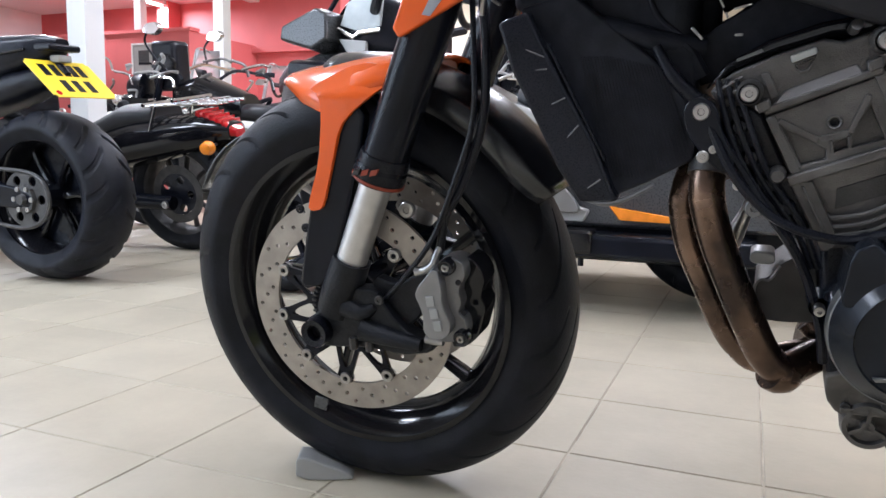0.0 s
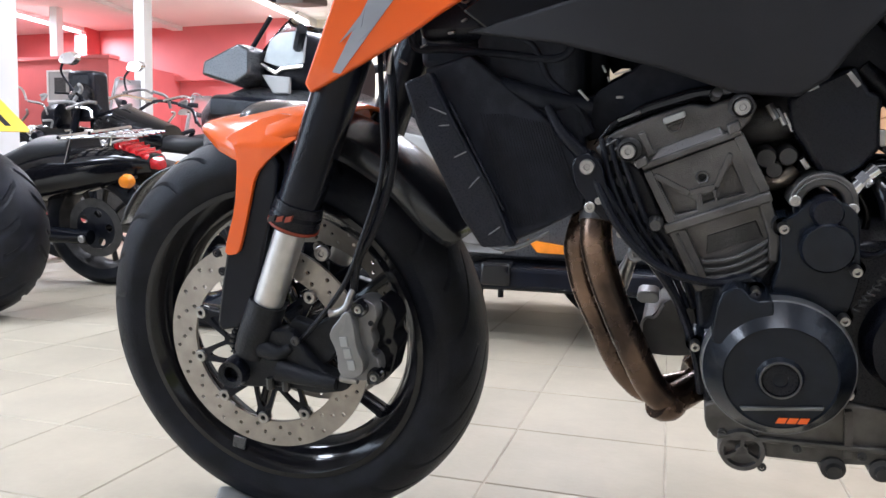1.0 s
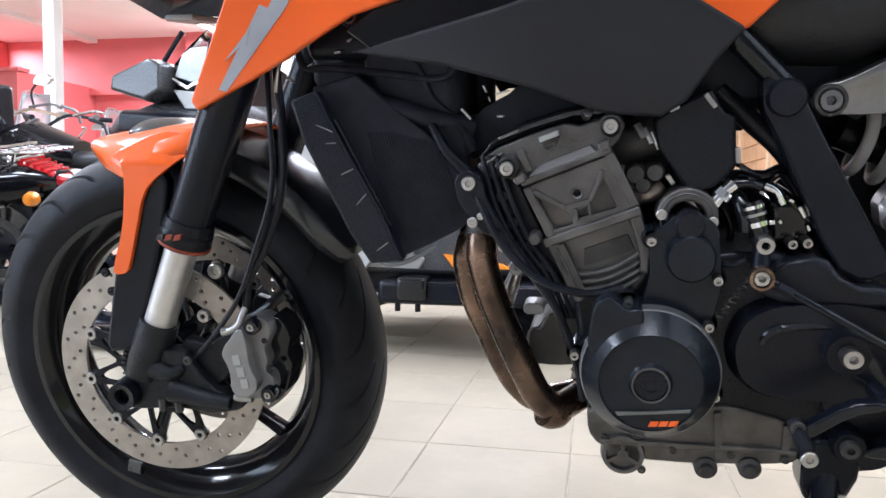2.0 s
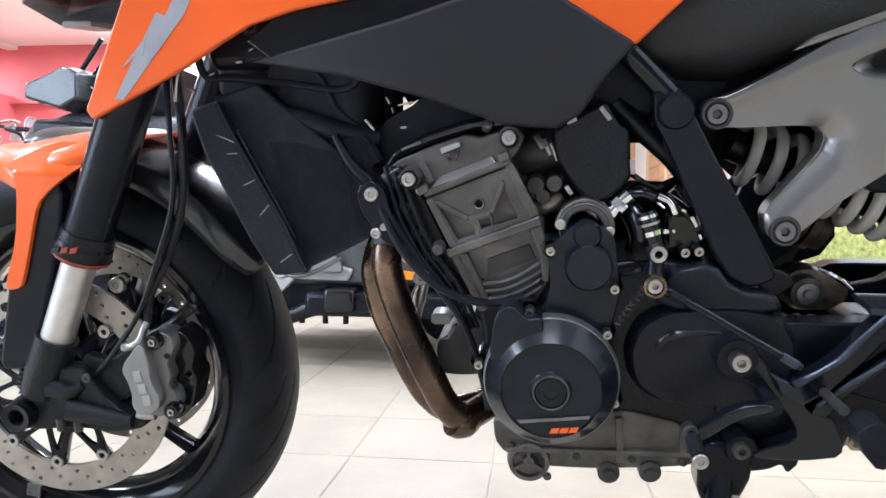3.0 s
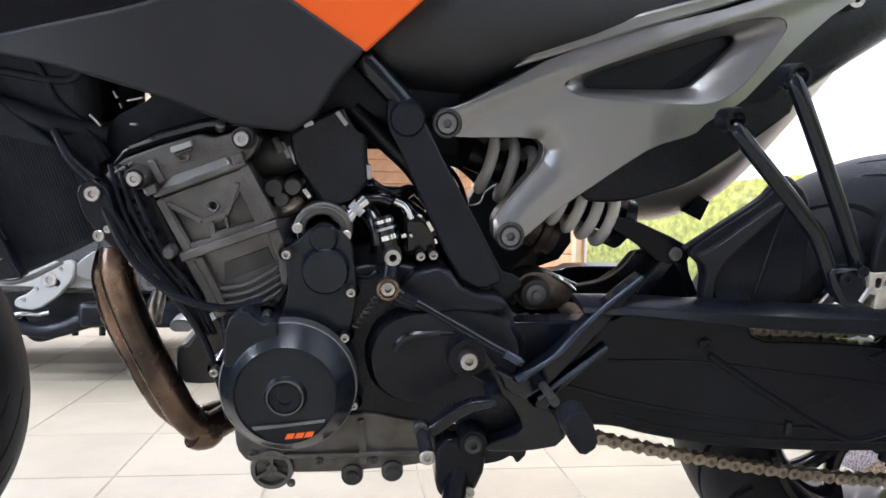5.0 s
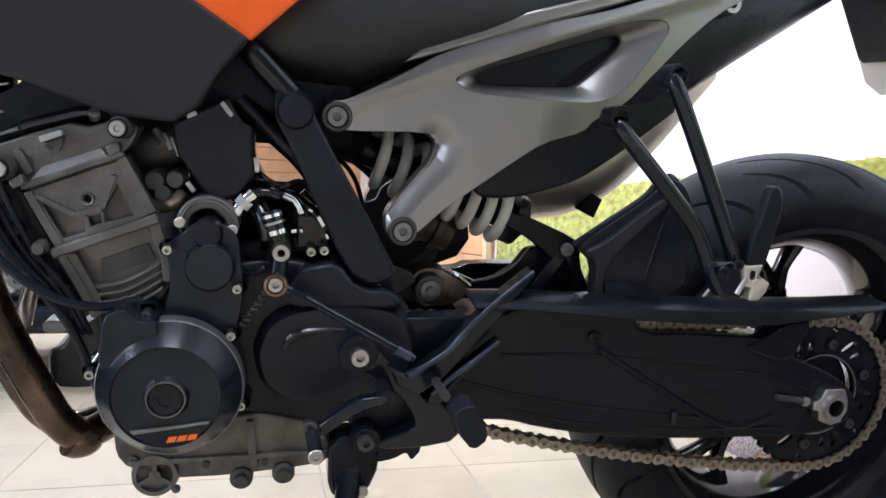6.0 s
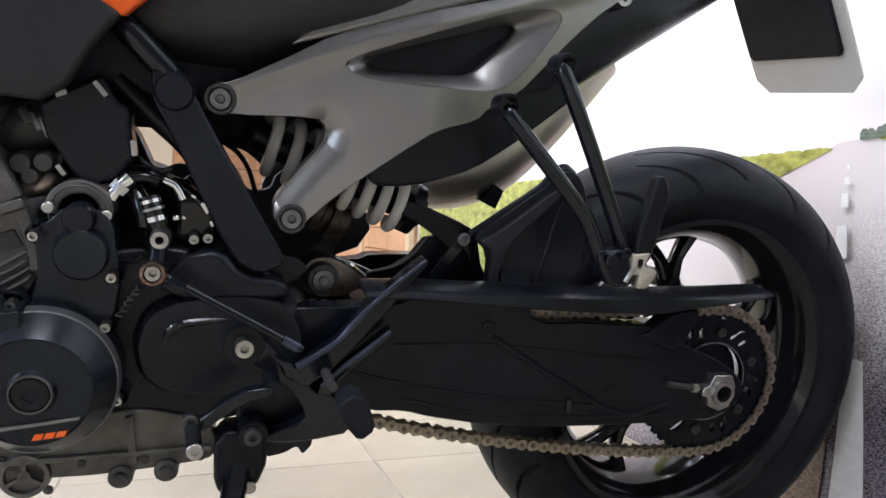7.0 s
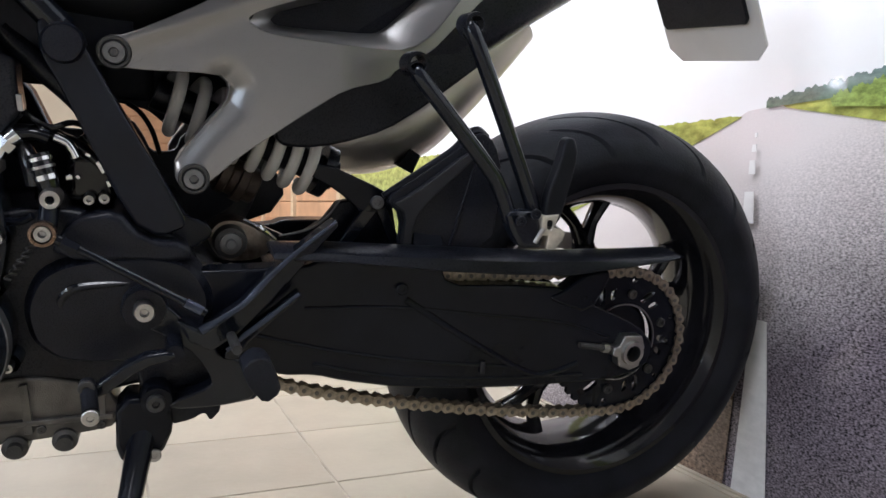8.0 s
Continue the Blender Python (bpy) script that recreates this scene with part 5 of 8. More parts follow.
part("lever_strap", tube([(0.724, -0.140, 0.488), (0.740, -0.146, 0.487), (0.752, -0.150, 0.494)], 0.0035, 8), SATIN, bike, "thin black strap")
part("wiring", tube([(0.470, -0.150, 0.565), (0.500, -0.162, 0.510), (0.540, -0.160, 0.470), (0.590, -0.165, 0.456), (0.630, -0.150, 0.460)], 0.0046, 8), BLACK, bike, "black wiring loom")
part("wiring", tube([(0.475, -0.150, 0.560), (0.520, -0.150, 0.490), (0.560, -0.145, 0.430), (0.582, -0.145, 0.370), (0.590, -0.135, 0.322)], 0.0048, 8), BLACK, bike, "black wiring loom")

# exhaust headers
part("exhaust_header", tube([(0.490, -0.075, 0.545), (0.473, -0.106, 0.512), (0.472, -0.116, 0.480), (0.483, -0.116, 0.437), (0.503, -0.116, 0.386), (0.522, -0.115, 0.343), (0.537, -0.110, 0.312), (0.557, -0.098, 0.292), (0.590, -0.06, 0.298)], 0.0178, 24), PIPE, bike, "heat-stained brown steel exhaust header")
part("exhaust_header", tube([(0.480, -0.030, 0.530), (0.456, -0.062, 0.502), (0.446, -0.070, 0.472), (0.447, -0.070, 0.449), (0.455, -0.070, 0.415), (0.471, -0.070, 0.378), (0.492, -0.068, 0.331), (0.510, -0.064, 0.302), (0.534, -0.056, 0.284), (0.580, -0.040, 0.290)], 0.0170, 24), PIPE, bike, "heat-stained brown steel exhaust header")
part("header_flange", tube([(0.4735, -0.104, 0.516), (0.4725, -0.110, 0.503)], 0.0215, 24, 1), CASTDARK, bike, "dark header flange")
part("header_stub", tube([(0.580, -0.020, 0.322), (0.600, -0.020, 0.306), (0.640, 0.02, 0.298)], 0.0150, 20), PIPE, bike, "coppery exhaust stub behind the headers")
part("header_clamp", tube([(0.543, -0.104, 0.292), (0.549, -0.100, 0.289), (0.556, -0.095, 0.288), (0.562, -0.089, 0.289)], [0.0205, 0.0225, 0.0225, 0.0200], 20, 2), PIPE, bike, "stained header clamp")
part("collector", tube([(0.575, 0.0, 0.304), (0.66, 0.01, 0.285), (0.80, 0.06, 0.300), (0.95, 0.10, 0.36)], [0.026, 0.030, 0.032, 0.032], 18), PIPE, bike, "stained exhaust collector")
part("oxygen_sensor", tube([(0.516, -0.090, 0.482), (0.510, -0.085, 0.462), (0.500, -0.078, 0.435), (0.494, -0.070, 0.412)], [0.0055, 0.0065, 0.0095, 0.0085], 12, 3), STEEL, bike, "bright oxygen sensor")
part("sensor_mount", plate(rounded([(0.516, 0.418), (0.540, 0.418), (0.541, 0.404), (0.516, 0.404)], 1), -0.085, -0.055), LIGHTGREY, bike, "pale finned sensor mount", bevel=0.002)
part("cable_guide", plate(rounded([(0.484, 0.580), (0.517, 0.572), (0.532, 0.540), (0.548, 0.505), (0.572, 0.462), (0.560, 0.446), (0.536, 0.462), (0.512, 0.494), (0.494, 0.530), (0.484, 0.552)], 1), -0.132, -0.070), BLACK, bike, "black cable guide beside the cylinder", bevel=0.006)
for gx, gz in ((0.500, 0.556), (0.512, 0.527), (0.528, 0.500), (0.508, 0.508), (0.546, 0.478)):
    part("cable_nub", lathe([(0, -0.012), (0.006, -0.011), (0.0085, -0.002), (0.009, 0.01), (0, 0.01)], (gx, -0.134, gz), 12), BLACK, bike)
for k in range(3):
    part("guide_cable", tube([(0.478 + 0.008 * k, -0.140, 0.600), (0.490 + 0.010 * k, -0.146, 0.555), (0.512 + 0.009 * k, -0.146, 0.508), (0.545 + 0.008 * k, -0.142, 0.462), (0.566 + 0.006 * k, -0.140, 0.420)], 0.0030, 8), BLACK, bike)
part("oil_cooler", plate(rounded([(0.521, 0.378), (0.527, 0.388), (0.535, 0.390), (0.544, 0.404), (0.575, 0.425), (0.590, 0.345), (0.553, 0.341), (0.526, 0.343)], 1), -0.085, -0.010), CASTDARK, bike, "cast housing behind the header", bevel=0.006)
part("housing_rim", tube([(0.5235, -0.0865, 0.346), (0.5225, -0.0865, 0.378), (0.528, -0.0865, 0.3875), (0.537, -0.0865, 0.3885), (0.546, -0.0865, 0.404)], 0.0016, 8), SILVER, bike, "thin silver rim along the cast housing")

# frame
for s in (-1,):
    beam = part("frame_plate", plate(rounded([(0.757, 0.680), (0.790, 0.678), (0.803, 0.645), (0.886, 0.500), (0.892, 0.482), (0.862, 0.470), (0.838, 0.484), (0.772, 0.625), (0.760, 0.645)], 1), s * 0.120 - 0.018, s * 0.120 + 0.018), SATIN, bike, "black frame side beam", bevel=0.013)
    part("frame_cap", lathe([(0, -0.006), (0.0165, -0.006), (0.0190, 0), (0.0190, 0.03), (0, 0.03)], (0.780, s * 0.138 - 0.004 if s < 0 else 0.120, 0.656), 32), BLACK, bike, "round black frame cap")
    part("frame_tube", tube([(0.418, s * 0.120, 0.632), (0.436, s * 0.128, 0.603), (0.462, s * 0.130, 0.578)], [0.0050, 0.0065, 0.0085], 14), BLACK, bike, "black frame strut")
    part("frame_tube", tube([(0.722, s * 0.092, 0.664), (0.758, s * 0.092, 0.630), (0.792, s * 0.092, 0.598), (0.822, s * 0.092, 0.552)], 0.0115, 14), BLACK, bike, "black inner frame tube")
    part("frame_tube", tube([(0.700, s * 0.118, 0.750), (0.733, s * 0.124, 0.716), (0.780, s * 0.126, 0.668)], 0.0135, 16), ENAMEL, bike, "glossy black frame tube")

# black block added to hide the far shroud's orange
part("steering_filler", box(0.262, 0.350, -0.10, 0.10, 0.705, 0.79), BLACK, bike, "black block added to close the view behind the steering head", bevel=0.015)

# dark inner works and added filler shapes that close the middle of the bike
part("airbox", body_loft([(0.60, 0.07, 0.66, 0.76), (0.66, 0.10, 0.62, 0.78), (0.74, 0.10, 0.635, 0.76), (0.84, 0.08, 0.640, 0.74)], power=4), CORE, bike, "black airbox")
part("inner_backing", plate([(0.690, 0.566), (0.800, 0.562), (0.835, 0.580), (0.835, 0.450), (0.690, 0.450)], 0.044, 0.052), CORE, bike, "dark plate added to close the view behind the hoses", bevel=0.002)
part("inner_backing", plate([(0.695, 0.611), (0.770, 0.611), (0.800, 0.640), (0.800, 0.680), (0.695, 0.680)], 0.044, 0.052), CORE, bike, "dark plate added to close the view above the hoses", bevel=0.002)
part("inner_filler", box(0.404, 0.470, -0.02, 0.02, 0.630, 0.705), CORE, bike, "dark block added beside the valve cover", bevel=0.008)
part("inner_filler", box(0.235, 0.320, -0.015, 0.015, 0.676, 0.730), CORE, bike, "dark block added behind the steering head", bevel=0.010)
part("battery_box", box(0.803, 0.862, 0.02, 0.10, 0.60, 0.70), CORE, bike, "black battery box", bevel=0.01)
part("inner_filler_plate", plate(rounded([(0.780, 0.700), (0.975, 0.700), (0.990, 0.622), (0.940, 0.590), (0.892, 0.581), (0.881, 0.568), (0.868, 0.580), (0.854, 0.591), (0.836, 0.595), (0.800, 0.600)], 1), 0.026, 0.040), CORE, bike, "dark inner plate added behind the frame beam", bevel=0.003)
part("inner_filler_plate", plate(rounded([(0.887, 0.546), (0.893, 0.563), (0.928, 0.583), (0.985, 0.566), (0.976, 0.525), (0.960, 0.482), (0.926, 0.456), (0.850, 0.440), (0.800, 0.470), (0.800, 0.545), (0.826, 0.575), (0.838, 0.578), (0.850, 0.560), (0.858, 0.542), (0.877, 0.542)], 1), 0.026, 0.040), CORE, bike, "dark lower plate added behind the frame beam", bevel=0.003)
part("guard_hose", tube([(0.832, 0.018, 0.598), (0.846, 0.018, 0.588), (0.859, 0.018, 0.568), (0.868, 0.018, 0.540)], 0.0030, 8), BLACK, bike, "thin black hose")
part("pivot_web", plate(rounded([(0.838, 0.494), (0.880, 0.492), (0.912, 0.482), (0.922, 0.468), (0.900, 0.452), (0.862, 0.444), (0.834, 0.458)], 1), -0.108, -0.090), SATIN, bike, "black web under the frame beam", bevel=0.005)
part("inner_hoses", box(0.578, 0.70, -0.09, 0.09, 0.645, 0.77), CORE, bike, bevel=0.02)
part("inner_filler", box(0.330, 0.452, -0.10, 0.10, 0.600, 0.775), CORE, bike, "dark block in place of wiring and hoses under the tank", bevel=0.02)
part("inner_filler", box(0.440, 0.580, -0.10, 0.10, 0.690, 0.78), CORE, bike, bevel=0.02)
part("far_side_cover", plate(rounded([(0.47, 0.60), (0.64, 0.68), (0.72, 0.62), (0.76, 0.53), (0.88, 0.49), (0.86, 0.45), (0.60, 0.45)], 1), 0.07, 0.12), SATIN, bike, "dark far engine side", bevel=0.01)
part("far_side_clutch", lathe([(0, 0.20), (0.06, 0.20), (0.078, 0.17), (0.080, 0.10), (0, 0.10)], (0.72, 0, 0.38), 40), COVER, bike, "blue-black clutch cover on the far side")

# dark plates added to narrow the see-through gap
part("gap_filler", plate([(0.440, 0.700), (0.440, 0.672), (0.464, 0.672), (0.470, 0.662), (0.480, 0.668), (0.540, 0.668), (0.540, 0.700)], 0.055, 0.060), CORE, bike, "dark plate added to narrow the gap under the tank", smooth=0)
part("gap_filler", plate([(0.449, 0.645), (0.480, 0.660), (0.492, 0.668), (0.540, 0.692), (0.540, 0.620), (0.440, 0.620), (0.440, 0.636)], 0.045, 0.050), CORE, bike, smooth=0)
# cables across the opening under the tank
for k, (p, q) in enumerate((((0.470, 0.690), (0.520, 0.672)), ((0.425, 0.636), (0.505, 0.660)))):
    mid = ((p[0] + q[0]) / 2 + 0.006, 0.075, (p[1] + q[1]) / 2 - 0.010)
    part("inner_cable", tube([(p[0], 0.06, p[1]), mid, (q[0], 0.09, q[1])], 0.0028 + 0.0008 * k, 8), GLOSS, bike, "thin black cable")

# silver subframe
def near(x, z, pts):
    """Distance from a point to a broken line."""
    best = 9.0
    for (x0, z0), (x1, z1) in zip(pts, pts[1:]):
        dx, dz = x1 - x0, z1 - z0
        t = max(0.0, min(1.0, ((x - x0) * dx + (z - z0) * dz) / (dx * dx + dz * dz)))
        best = min(best, math.hypot(x - x0 - t * dx, z - z0 - t * dz))
    return best


def spread(pts, n):
    """The closed outline walked in n even steps, from its corner nearest the front."""
    k = min(range(len(pts)), key=lambda q: pts[q][0])
    pts = pts[k:] + pts[:k] + [pts[k]]
    run = [0.0]
    for p, q in zip(pts, pts[1:]):
        run.append(run[-1] + math.hypot(q[0] - p[0], q[1] - p[1]))
    out = []
    for k in range(n):
        d = run[-1] * k / n
        a = next(q for q in range(len(run) - 1) if run[q + 1] >= d)
        f = (d - run[a]) / max(1e-9, run[a + 1] - run[a])
        out.append(tuple(u + (v - u) * f for u, v in zip(pts[a], pts[a + 1])))
    return out


NOTCH = ((0.930, 0.636), (0.938, 0.626), (0.934, 0.612), (0.909, 0.584), (0.882, 0.549))


# glints in the dark under the tank, drawn as tiny steel bars
GLINTS = ((0.302, 0.714, 0.310, 0.715), (0.474, 0.674, 0.478, 0.666), (0.487, 0.664, 0.504, 0.668), (0.449, 0.649, 0.460, 0.637), (0.290, 0.661, 0.296, 0.662), (0.306, 0.671, 0.312, 0.672), (0.241, 0.688, 0.250, 0.682), (0.236, 0.712, 0.246, 0.710), (0.480, 0.662, 0.482, 0.656), (0.489, 0.640, 0.497, 0.640), (0.318, 0.726, 0.324, 0.729), (0.268, 0.700, 0.276, 0.703))
for k, (gx0, gz0, gx1, gz1) in enumerate(GLINTS):
    part("cable_nub", bar((gx0, gz0), (gx1, gz1), -0.106, 0.0028 - 0.0005 * (k % 3), 0.002), STEEL, bike, "small steel bar standing for a glint", bevel=0.001)
part("cable_ring", lathe([(0.0060, -0.003), (0.0078, -0.003), (0.0078, 0.003), (0.0060, 0.003)], (0.326, -0.118, 0.752), 20, closed=True), STEEL, bike, "small bare metal ring")
for run, rr in ((((0.270, 0.640), (0.285, 0.657), (0.317, 0.660), (0.355, 0.649), (0.392, 0.637), (0.437, 0.633), (0.460, 0.600)), 0.0095), (((0.252, 0.730), (0.262, 0.700), (0.300, 0.697), (0.360, 0.690), (0.430, 0.684), (0.450, 0.720)), 0.0045), (((0.300, 0.760), (0.345, 0.722), (0.395, 0.700), (0.415, 0.662), (0.440, 0.640)), 0.0035)):
    part("loom", tube([(lx, -0.100, lz) for lx, lz in run], rr, 10), CORE, bike, "black wiring loom under the tank")
part("earth_strap", tube([(0.245, -0.125, 0.711), (0.240, -0.128, 0.692), (0.236, -0.126, 0.672)], 0.0028, 8), STEEL, bike, "bare metal strap")

def sub_relief(x, z):
    edge = max(0.0, 1 - near(x, z, NOTCH) / 0.026)
    swell = 0.004 * math.exp(-(near(x, z, ((0.83, 0.664), (0.94, 0.712), (1.15, 0.782), (1.26, 0.820))) / 0.010) ** 2)
    return 0.004 + swell - 0.013 * edge * edge - 0.016 - 0.10 * max(0.0, x - 1.05)


SUB = rounded([(0.808, 0.656), (0.816, 0.668), (0.834, 0.670), (0.885, 0.697), (0.938, 0.728), (1.032, 0.760), (1.150, 0.792), (1.235, 0.830), (1.300, 0.850), (1.330, 0.830), (1.262, 0.790), (1.220, 0.752), (1.182, 0.712), (1.156, 0.684), (1.116, 0.662), (1.104, 0.648), (1.055, 0.634), (1.018, 0.609), (0.982, 0.583), (0.946, 0.557), (0.914, 0.527), (0.897, 0.517), (0.880, 0.526), (0.880, 0.549), (0.909, 0.586), (0.930, 0.612), (0.934, 0.630), (0.922, 0.640), (0.834, 0.637), (0.816, 0.642)], 1)
WIN = rounded([(0.973, 0.701), (0.985, 0.711), (1.060, 0.736), (1.145, 0.762), (1.154, 0.754), (1.102, 0.703), (1.086, 0.697), (0.980, 0.694)], 2)
BOWL = rounded([(0.946, 0.697), (0.968, 0.710), (1.060, 0.744), (1.150, 0.775), (1.196, 0.780), (1.204, 0.768), (1.160, 0.708), (1.138, 0.690), (1.115, 0.682), (1.050, 0.682), (0.968, 0.685)], 2)
for s in (-1, 1):
    sub = part("subframe", plate(SUB, s * 0.122 - 0.013, s * 0.122 + 0.013, [BOWL], lean=lambda x, z, s=s: s * sub_relief(x, z), fine=5), SILVER, bike, "silver cast aluminium subframe with a window", bevel=0.005)
    rim_out, rim_in = spread(BOWL, 64), spread(WIN, 64)
    rings = []
    for f, dy in ((0.0, 0.0135), (0.0, 0.0125), (0.06, 0.0120), (0.45, 0.0040), (0.92, -0.0040), (1.0, -0.0075), (1.0, -0.0130)):
        ring = []
        for (xo, zo), (xi, zi) in zip(rim_out, rim_in):
            x, z = xo + (xi - xo) * f, zo + (zi - zo) * f
            ring.append((x, s * (0.122 + dy + sub_relief(x, z)), z))
        rings.append(ring)
    part("window_bowl", loft(rings, close=True), SILVER, sub, smooth=60)
    if s < 0:
        for bx, bz in ((0.823, 0.652), (0.898, 0.531)):
            # ring of darker metal, painted for the shade around the bolt head
            part("bolt_well", lathe([(0.0112, 0.0005), (0.0125, -0.0012), (0.0150, -0.0012), (0.0162, 0.002), (0.0112, 0.004)], (bx, -0.130, bz), 32, closed=True), CASTDARK, sub)
            bolt("subframe_bolt", sub, bx, -0.132, bz, 0.0116, CALFACE, "grey subframe bolt", 0.02)
        bolt("subframe_bolt", sub, 1.286, -0.098, 0.806, 0.0125, STEEL, deep=0.02)
part("window_insert", plate([(0.955, 0.68), (1.16, 0.69), (1.17, 0.775), (0.96, 0.715)], -0.080, -0.070), BLACK, bike, "black inner panel behind the window", smooth=0)
part("tail_liner", plate(rounded([(0.990, 0.566), (1.023, 0.565), (1.060, 0.571), (1.117, 0.590), (1.167, 0.624), (1.201, 0.651), (1.240, 0.682), (1.225, 0.722), (1.10, 0.70), (0.980, 0.610)], 1), -0.086, -0.066), BLACK, bike, "black inner tail liner", bevel=0.004)
part("tail_underside", body_loft([(0.97, 0.05, 0.585, 0.68), (1.06, 0.08, 0.590, 0.74), (1.20, 0.09, 0.652, 0.80), (1.32, 0.08, 0.735, 0.86), (1.46, 0.06, 0.825, 0.90), (1.50, 0.03, 0.87, 0.91)], power=3.2), BLACK, bike, "black tail undertray")
part("seat_trim", plate([(0.892, 0.712), (0.990, 0.745), (1.10, 0.780), (1.22, 0.822), (1.22, 0.836), (1.10, 0.796), (0.98, 0.762), (0.905, 0.726)], -0.128, -0.112, lean=lambda x, z: 0.09 * max(0.0, x - 1.05)), SILVER, bike, "silver seat trim", bevel=0.004)

# shock absorber
a0, a1 = Vector((0.862, -0.02, 0.614)), Vector((1.072, -0.02, 0.526))
ax = (a1 - a0).normalized()
u = ax.cross(Vector((0, 1, 0))).normalized()
helix = []
for k in range(141):
    run = 0.012 + 0.184 * k / 140
    a = 2 * math.pi * (-0.557 + 34.2 * run + 38 * run * run)
    helix.append(a0 + ax * run + (u * math.cos(a) - Vector((0, 1, 0)) * math.sin(a)) * 0.034)
shock = part("shock_absorber", tube([a0, a1], 0.019, 18, 1), BLACK, bike, "dark rear shock absorber body")
part("spring", tube(helix, 0.0072, 12, 2), SPRING, shock, "off-white coil spring")
part("spring_seat", tube([a1 - ax * 0.022, a1 - ax * 0.008], 0.033, 28, 1), BLACK, shock)
c_from, c_to = Vector((0.918, -0.010, 0.534)), Vector((0.978, -0.010, 0.507))
for f0, f1, cr in ((0.0, 0.28, 0.0200), (0.28, 0.46, 0.0255), (0.46, 0.62, 0.0225), (0.62, 0.80, 0.0270), (0.80, 1.0, 0.0220)):
    part("shock_collar", tube([c_from.lerp(c_to, f0), c_from.lerp(c_to, f1)], cr, 28, 1), RUSTY, shock, "rusty brown preload collar", bevel=0.0015)
part("pivot_lug", dome(rounded([(0.914, 0.461), (0.929, 0.478), (0.955, 0.478), (0.994, 0.456), (0.996, 0.441), (0.975, 0.425), (0.930, 0.425)]), -0.035, -0.064, 0.88, 0.97), KNUCKLE, bike, "stained alloy swingarm lug")
# chrome strip stands for the bright highlight on the lug's upper edge
part("lug_highlight", tube([(0.958, -0.060, 0.476), (0.978, -0.062, 0.466), (0.996, -0.060, 0.452)], [0.0018, 0.0034, 0.0022], 8), CHROME, bike, "chrome strip painted as the lug's highlight")
part("pivot_boss", lathe([(0.0130, -0.012), (0.0175, -0.011), (0.0195, -0.003), (0.0195, 0.02), (0, 0.02)], (0.942, -0.070, 0.452), 32), CASTDARK, bike, "dark pivot boss")
part("pivot_bolt", lathe([(0, -0.016), (0.0050, -0.016), (0.0060, -0.012), (0.0120, -0.011), (0.0130, 0), (0, 0)], (0.942, -0.072, 0.452), 20), CALFACE, bike, "grey swingarm pivot nut")

# swingarm
SW = rounded([(0.880, 0.400), (0.884, 0.434), (0.952, 0.435), (1.018, 0.438), (1.034, 0.446), (1.178, 0.446), (1.192, 0.412), (1.270, 0.411), (1.366, 0.405), (1.397, 0.384), (1.481, 0.350), (1.516, 0.318), (1.500, 0.282), (1.438, 0.270), (1.254, 0.273), (1.140, 0.283), (1.068, 0.297), (1.034, 0.307), (0.994, 0.309), (0.962, 0.324), (0.925, 0.350), (0.895, 0.375)], 1)
for s in (-1, 1):
    arm = part("swingarm", plate(SW, s * 0.120 - 0.016, s * 0.120 + 0.016), SATIN, bike, "black cast swingarm", bevel=0.010)
    if s < 0:
        for run, rr in ((((1.018, 0.389), (1.125, 0.387), (1.245, 0.373), (1.361, 0.358), (1.436, 0.335)), 0.0022), (((1.139, 0.396), (1.195, 0.360), (1.250, 0.327), (1.311, 0.294), (1.345, 0.288), (1.390, 0.300)), 0.0042), (((0.957, 0.362), (1.000, 0.350), (1.060, 0.335), (1.167, 0.316), (1.285, 0.302)), 0.0026), (((1.030, 0.322), (1.120, 0.301), (1.250, 0.288), (1.400, 0.284)), 0.0024)):
            part("swingarm_rib", tube([(px, -0.1362, pz) for px, pz in run], rr, 8, 6), SATIN, arm)
        part("swingarm_pin", tube([(1.249, -0.138, 0.296), (1.249, -0.138, 0.312)], 0.0042, 10, 1), ENAMEL, arm)
        bolt("swingarm_bolt", arm, 1.132, -0.142, 0.410, 0.0072, SATIN)
part("swingarm_bridge", plate(rounded([(0.99, 0.420), (1.10, 0.410), (1.10, 0.320), (0.96, 0.355)], 1), -0.09, 0.11), SATIN, bike, "black swingarm bridge", bevel=0.008)
tower = part("shock_tower", plate(rounded([(1.028, 0.533), (1.045, 0.549), (1.131, 0.514), (1.141, 0.500), (1.134, 0.487), (1.104, 0.484), (1.070, 0.512)], 1), -0.058, -0.042), SATIN, bike, "black shock mounting tower", bevel=0.004)
part("tower_leg", bar((1.116, 0.496), (1.080, 0.444), -0.050, 0.015, 0.008), ENAMEL, tower, bevel=0.003)
part("tower_leg", bar((1.124, 0.496), (1.150, 0.444), -0.050, 0.013, 0.008), ENAMEL, tower, bevel=0.003)
bolt("tower_bolt", bike, 1.119, -0.064, 0.500, 0.0085, CALFACE)
part("swingarm_top", plate([(0.955, 0.458), (0.979, 0.464), (1.013, 0.449), (1.037, 0.455), (1.060, 0.470), (1.078, 0.494), (1.100, 0.498), (1.150, 0.498), (1.165, 0.430), (0.955, 0.425)], -0.025, -0.010), BLACK, bike, "black top of the swingarm", bevel=0.003)
# pale tube that draws the light reflected along the glossy lip
part("swingarm_lip_glint", tube([(1.005, -0.028, 0.450), (1.037, -0.028, 0.457), (1.062, -0.028, 0.473), (1.080, -0.028, 0.496)], [0.0012, 0.0018, 0.0018, 0.0012], 8), CALIPER, bike, "pale line painted as the reflection along the swingarm lip")
